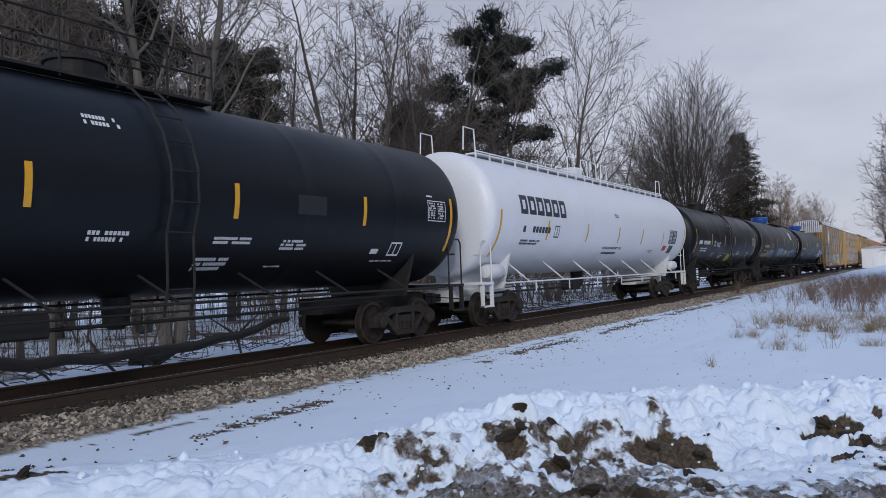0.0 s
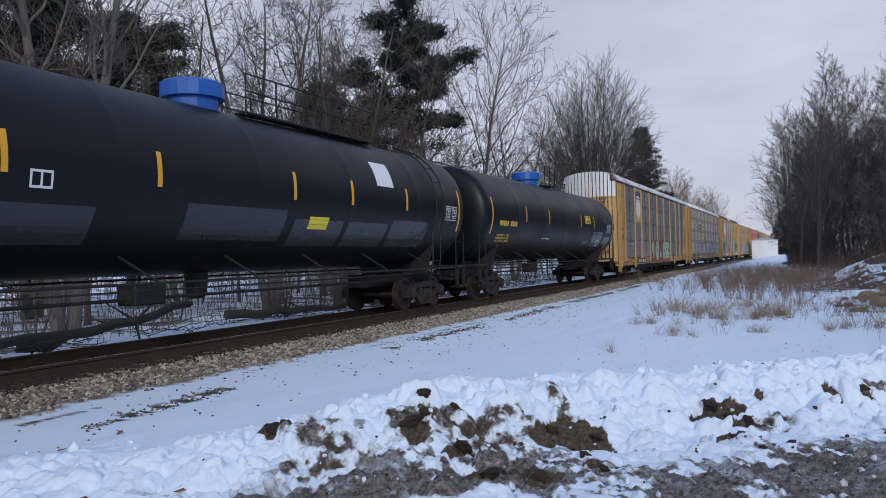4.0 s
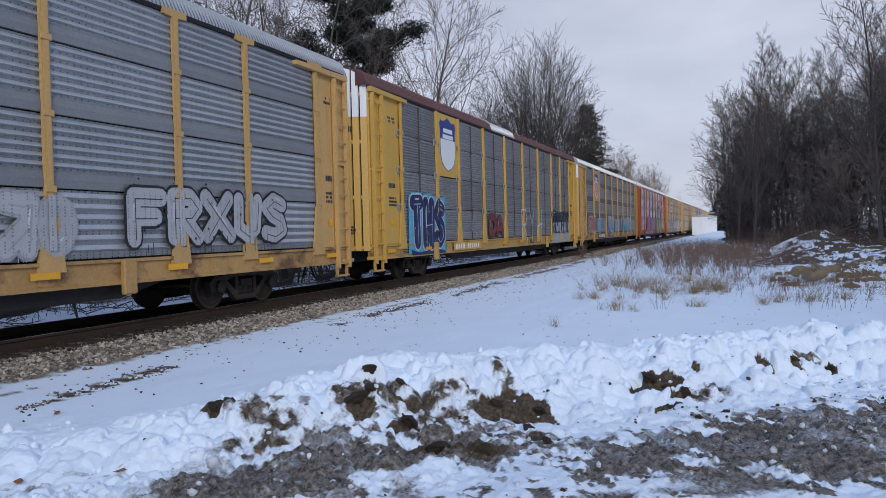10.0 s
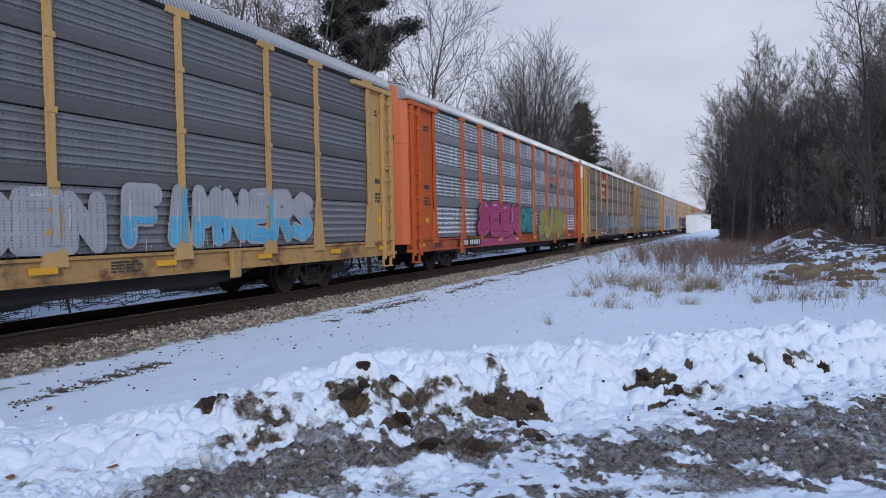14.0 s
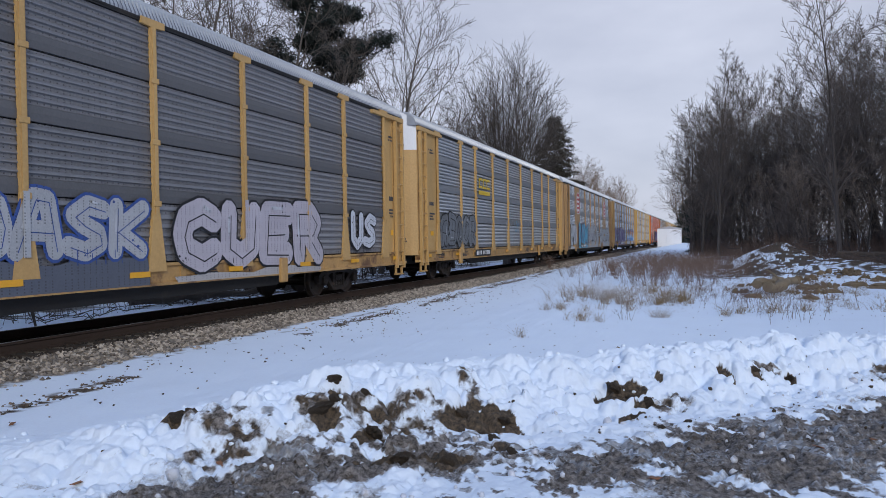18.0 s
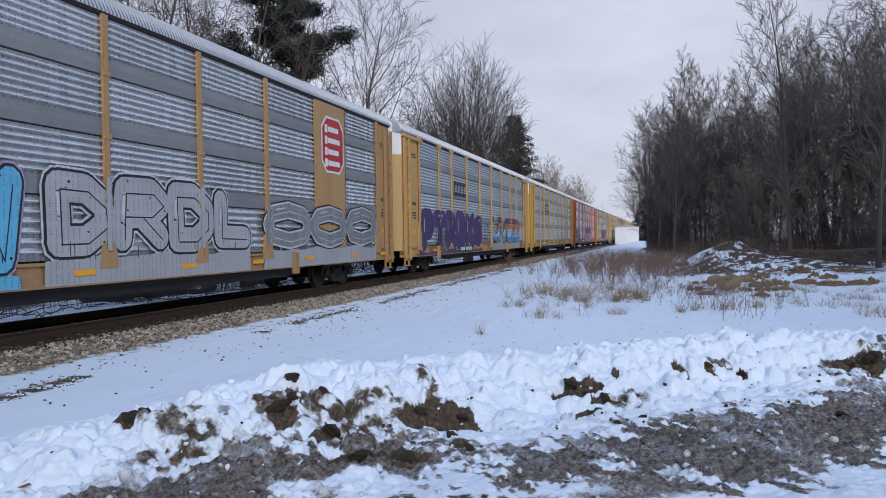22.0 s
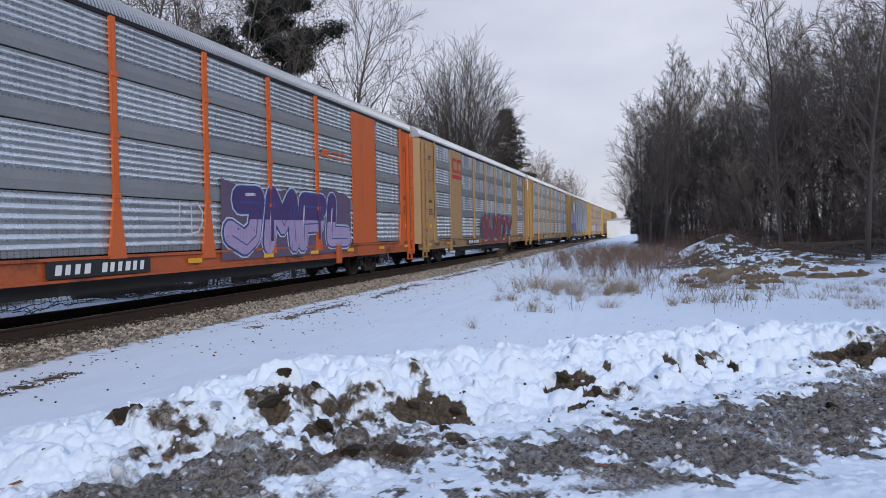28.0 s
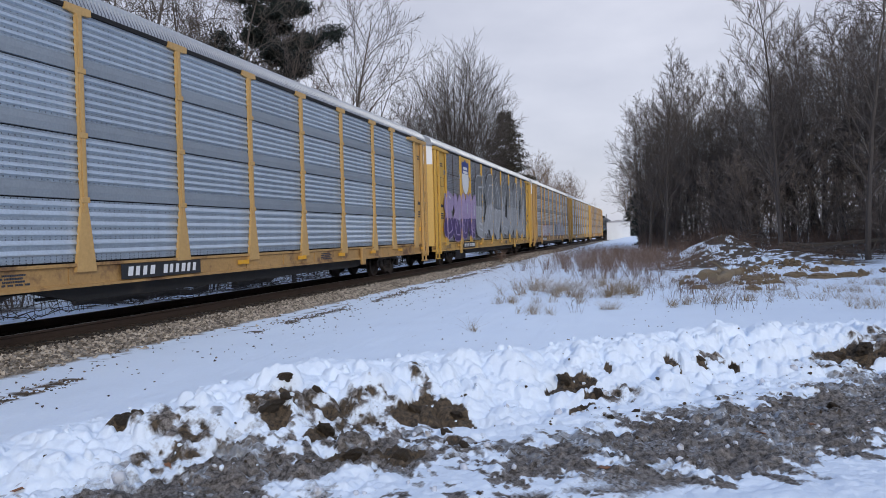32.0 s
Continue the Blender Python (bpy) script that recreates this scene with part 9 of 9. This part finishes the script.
log(-15.6, 8.6, -0.05, 6.5, 0.16, 84, 2, M["log"], "dark fallen trunk with broken branches on the snow", 16, 1)
log(-15.4, 13.4, -0.02, 4.6, 0.15, 80, -9, M["log"], "dark broken trunk propped on its stub branches", 7, 2)
log(-16.6, 22.0, -0.3, 5.0, 0.16, 70, 0, M["log"], "dark fallen trunk on the snow", 5, 3)
log(-16.9, 30.0, -0.3, 4.5, 0.15, 95, 0, M["log"], "dark fallen trunk on the snow", 4, 4)
log(9.0, 41.5, 0.55, 6.0, 0.14, 4, -2, M["log"], "dark fallen trunk at the edge of the woods", 4, 8)
log(7.2, 38.5, 0.25, 3.4, 0.12, -14, 5, M["log"], "dark fallen trunk at the edge of the woods", 5, 9)
log(1.75, 24.7, 0.06, 2.7, 0.13, 75, -2, M["log_pale"], "pale weathered split log in the snow before the heap", 0, 5)
log(2.05, 23.9, 0.03, 2.4, 0.15, 72, -2, M["log_pale"], "pale weathered split log in the snow before the heap", 1, 6)
# tangle of cut branches at the far end of the heap
tangle = Geo()
rng = random.Random(77)
for i in range(150):
    x, y = 7.5 + rng.gauss(0, 2.2), 39.0 + rng.gauss(0, 1.2)
    a, L = rng.uniform(0, 6.28), rng.uniform(0.5, 1.7)
    z = gz(x, y) + rng.uniform(0.05, 0.6)
    tangle.tube([(x, y, z), (x + math.cos(a) * L * 0.5, y + math.sin(a) * L * 0.4, z + rng.uniform(-0.05, 0.3)), (x + math.cos(a) * L, y + math.sin(a) * L * 0.8, z + rng.uniform(-0.2, 0.4))], [0.025, 0.018, 0.006], 4, False)
tagged(new("brush_pile", tangle.mesh("brush_pile", M["bark_dark"])), "tangled pile of cut dark branches", "branches", kind="stuff")
twigs = Geo()
for i in range(420):
    x, y = -15.0 - abs(rng.gauss(0, 2.6)), rng.uniform(4, 48)
    a, L = rng.uniform(0, 6.28), rng.uniform(0.3, 1.3)
    z = gz(x, y) + rng.uniform(0.02, 0.2)
    twigs.tube([(x, y, z), (x + math.cos(a) * L * 0.5, y + math.sin(a) * L * 0.5, z + rng.uniform(0, 0.15)), (x + math.cos(a) * L, y + math.sin(a) * L, z + rng.uniform(-0.05, 0.15))], [0.016, 0.012, 0.004], 4, False)
tagged(new("fallen_branches", twigs.mesh("fallen_branches", M["bark_dark"])), "fallen dark branches strewn over the snow", "branches", kind="stuff")

# ---- the white hut beside the track ----
hut = tagged(new("hut"), "small white trackside hut with a dark overhanging roof", "hut")
hx, hy, hz = -6.55, 150.0, gz(-6.55, 150.0)
put("wall", Geo().box(-2.1, 2.1, -1.5, 1.5, -0.2, 3.15, 0.03).mesh("wall", M["shed_white"]), hut)
put("roof", Geo().prism([(-2.2, 3.1), (2.2, 3.1), (2.2, 3.2), (0, 3.6), (-2.2, 3.2)], "y", -1.6, 1.6).mesh("roof", M["shed_roof"]), hut)
put("door", Geo().box(-0.5, 0.5, -1.56, -1.5, 0.0, 2.1, 0.02).mesh("door", M["shed_white"]), hut)
for x in (-2.1, 2.1):
    put("corner_board", Geo().box(x - 0.08, x + 0.08, -1.55, -1.45, -0.2, 3.1).mesh("corner_board", M["shed_white"]), hut)
hut.matrix_basis = pose(hx, hy, hz)

# ---- clods, snow lumps and leaves along the ploughed ridge ----
def lump_mesh(seed, m, sub=2, rough=0.28):
    rng = random.Random(seed)
    bm = bmesh.new()
    bmesh.ops.create_icosphere(bm, subdivisions=sub, radius=1.0)
    o = Vector((rng.uniform(0, 50), rng.uniform(0, 50), rng.uniform(0, 50)))
    for v in bm.verts:
        n = v.co.normalized()
        k = 1 + rough * noise.noise(n * 1.3 + o) + rough * 0.8 * noise.noise(n * 3.1 + o) + rough * 0.5 * noise.noise(n * 7 + o)
        v.co = n * k
    me = bpy.data.meshes.new("lump")
    bm.to_mesh(me)
    bm.free()
    me.materials.append(m)
    return me


SOIL_LUMPS = [lump_mesh(s, M["soil"], 3, 0.45) for s in (1, 2, 3, 4)]
CLODS = [(-3.85, 4.86, 0.10), (-3.78, 4.93, 0.07), (-2.92, 5.64, 0.085), (-2.86, 5.30, 0.10), (-2.80, 5.42, 0.07), (-2.66, 5.70, 0.05), (-2.44, 5.38, 0.10), (-2.06, 4.98, 0.10),
         (-2.2, 5.05, 0.06), (-1.72, 5.10, 0.09), (-1.98, 6.16, 0.07), (-1.62, 6.20, 0.08), (-1.78, 5.98, 0.06), (-1.55, 6.02, 0.07), (-1.58, 5.75, 0.06), (-0.82, 7.22, 0.10), (-0.66, 7.18, 0.08), (-0.62, 6.76, 0.07),
         (-0.50, 7.10, 0.06), (0.46, 8.15, 0.05), (0.80, 8.47, 0.06), (1.9, 9.05, 0.10), (2.2, 9.2, 0.14), (2.5, 9.35, 0.12), (1.45, 7.0, 0.07), (-0.35, 6.35, 0.04), (-0.15, 6.6, 0.04), (-6.6, 3.55, 0.08), (-1.35, 5.4, 0.05)]
for i, (x, y, s) in enumerate(CLODS):
    s *= 0.8
    c = tagged(new("soil_clod", SOIL_LUMPS[i % 4]), "dark brown clod of wet soil stuck in the ploughed snow", "soil", "soil clods")
    c.matrix_basis = pose(x, y, gz(x, y) + s * 0.02, i * 50 % 40, i * 31 % 40, i * 77) @ Matrix.Diagonal((s * 1.15, s * 0.8, s * 0.55, 1))


def scatter(name, meshes, n, place, size, seed, label, category):
    """Loose lumps in one mesh, too many to count."""
    rng = np.random.default_rng(seed)
    vs, fs, o = [], [], 0
    parts = []
    for me in meshes:
        co = np.empty(len(me.vertices) * 3)
        me.vertices.foreach_get("co", co)
        parts.append((co.reshape(-1, 3), np.array([p.vertices[:] for p in me.polygons])))
    x, y = place(rng, n)
    z = ground_z(x, y)
    for i in range(len(x)):
        co, f = parts[i % len(parts)]
        s = size * min(rng.lognormal(0, 0.5), 3.0)
        a, b = rng.uniform(0, 6.28), rng.uniform(0, 3.1)
        R = np.array(Euler((b, a * 0.5, a)).to_matrix())
        vs.append((co * np.array((1.2, 1.0, 0.8)) * s) @ R.T + (x[i], y[i], z[i] + s * 0.25))
        fs.append(f + o)
        o += len(co)
    me = bpy.data.meshes.new(name)
    me.from_pydata(np.concatenate(vs).tolist(), [], np.concatenate(fs).tolist())
    me.polygons.foreach_set("use_smooth", [True] * len(me.polygons))
    me.materials.append(meshes[0].materials[0])
    return tagged(new(name, me), label, category, kind="stuff")


def along_ridge(u0, u1, x0, x1):
    c = np.array(CREST)

    def place(rng, n):
        x = rng.uniform(x0, x1, n)
        yc = np.interp(x, c[:, 0], c[:, 1])
        u = rng.uniform(u0, u1, n)
        return x + u * 0.62, yc - u * 0.78
    return place


SNOW_LUMPS = [lump_mesh(s, M["snow_lump"], 1, 0.4) for s in (11, 12, 13)]
ICE_LUMPS = [lump_mesh(s, M["ice"], 1, 0.4) for s in (14, 15, 16)]
SOIL_BITS = [lump_mesh(s, M["soil"], 1, 0.4) for s in (17, 18, 19)]
scatter("snow_lumps", SNOW_LUMPS, 260, along_ridge(-0.3, 1.5, -6.5, 4.5), 0.018, 1, "broken lumps of clean ploughed snow", "snow")
scatter("grey_ice_lumps", ICE_LUMPS, 260, along_ridge(1.0, 3.0, -5.2, 4.0), 0.016, 2, "dirty grey lumps of ice", "ice")
scatter("soil_bits", SOIL_BITS, 300, along_ridge(0.7, 2.9, -4.5, 3.5), 0.008, 3, "small crumbs of dark soil", "soil")
# clods of brown turf turned up in front of the heap
TURF_LUMPS = [lump_mesh(s, M["turf"], 1, 0.5) for s in (21, 22, 23)]


def banks(rng, n):
    c = np.array([(1.95, 27.8, 0.8, 0.30), (2.75, 28.6, 0.6, 0.25), (3.4, 29.7, 0.7, 0.25), (3.64, 26.6, 0.4, 0.0), (4.9, 30.6, 0.8, -0.1), (5.5, 29.4, 0.5, -0.2), (1.05, 24.6, 0.22, 0.3), (2.7, 23.6, 0.36, 0.1),
                  (6.6, 31.5, 0.7, 0.1), (6.3, 27.5, 0.5, 0.0), (7.9, 29.0, 0.6, 0.1)])
    i = rng.choice(len(c), n, p=c[:, 2] / c[:, 2].sum())
    d = rng.normal(0, 0.5, n) * c[i, 2]
    return c[i, 0] + d, c[i, 1] + d * c[i, 3] + rng.normal(0, 0.32, n)


HUMMOCKS = [lump_mesh(s, M["turf"], 3, 0.35) for s in (24, 25)]
for i, (x, y, w) in enumerate(((2.95, 25.8, 0.55), (3.35, 23.8, 0.38), (4.5, 27.1, 0.55), (5.05, 25.9, 0.60), (2.5, 21.3, 0.36), (1.2, 22.1, 0.3), (5.9, 26.8, 0.5))):
    c = tagged(new("grass_hummock", HUMMOCKS[i % 2]), "low hummock of matted tan grass rising from the snow", "hummock", "grass hummocks")
    c.matrix_basis = pose(x, y, gz(x, y), 0, 0, i * 67) @ Matrix.Diagonal((w * 0.75, w * 0.55, 0.07 + 0.14 * w, 1))
stems("dry_grass", 900, patches([(2.95, 25.6, 0.5), (3.35, 23.7, 0.4), (4.5, 27.0, 0.5), (5.05, 25.8, 0.5), (2.5, 21.2, 0.4), (-1.8, 17.2, 0.30), (-1.25, 18.7, 0.34), (-2.5, 15.4, 0.2), (3.7, 17.8, 0.35), (4.0, 15.9, 0.3), (1.3, 16.9, 0.25)], 0.8, 20), 0.30, 0.003, 0.8, M["straw"], 12, "matted tan grass on the hummocks")
stems("red_brush", 90, patches([(1.3, 16.9, 0.5), (1.5, 15.4, 0.4), (0.7, 18.0, 0.5), (2.0, 18.2, 0.6), (-1.5, 14.9, 0.1)], 0.7), 0.55, 0.0035, 0.3, M["brush"], 13, "thin reddish weed stems standing in the snow", forks=6)
scatter("turf_clods", TURF_LUMPS, 520, banks, 0.045, 7, "clods of brown turf turned up through the snow", "turf")
leaf_me = Geo().add([(-0.5, 0, 0), (-0.2, 0.28, 0.1), (0.15, 0.22, 0.05), (0.5, 0.05, 0.16), (0.2, -0.25, 0.06), (-0.2, -0.3, 0.14), (-0.5, 0, 0.02), (-0.2, 0.28, 0.12), (0.15, 0.22, 0.07), (0.5, 0.05, 0.18), (0.2, -0.25, 0.08), (-0.2, -0.3, 0.16)],
                    [(0, 1, 2, 3, 4, 5), (11, 10, 9, 8, 7, 6)]).mesh("leaf", M["leaf"])
for i, (x, y) in enumerate(((-0.32, 5.05), (1.15, 6.3), (0.75, 6.0), (-4.0, 4.0), (-5.6, 4.3), (-3.3, 4.6), (-1.9, 9.4), (-5.1, 6.1), (1.6, 6.6), (-6.4, 5.6), (-4.6, 3.7))):
    lf = tagged(new("dead_leaf", leaf_me), "curled brown dead leaf on the snow", "leaf", "dead leaves")
    lf.matrix_basis = pose(x, y, gz(x, y) + 0.01, i * 9 % 25, i * 13 % 25, i * 71) @ Matrix.Diagonal((0.10, 0.10, 0.10, 1))


# ---- motions: the train rolls towards and past the camera ----
def travelled(t):
    tau = t - 16
    return SPEED * tau + GAIN * tau * tau + 16 * SPEED - 256 * GAIN


def motions():
    for car, y in CARS:
        walk(car, [(t, pose(TX, y - travelled(t), 0)) for t in range(0, 33, 4)])
    start_of = {car: y for car, y in CARS}
    for w, car, dy in WHEELS:
        # wheels turn frame by frame while the car is near
        y0 = start_of[car] + w.parent.matrix_basis.translation.y + dy
        rows = [(0.0, pose(0, dy, WHEEL_R, 0, 0, 0))]
        for f in range(1, 960):
            t = f / 30
            if -8 < y0 - travelled(t) < 55:
                a = math.degrees(travelled(t) / WHEEL_R)
                if len(rows) == 1:
                    a0 = a
                rows.append((t, pose(0, dy, WHEEL_R, (a - a0) % 360, 0, 0)))
        rows.append((32.0, rows[-1][1]))
        walk(w, rows)


motions()
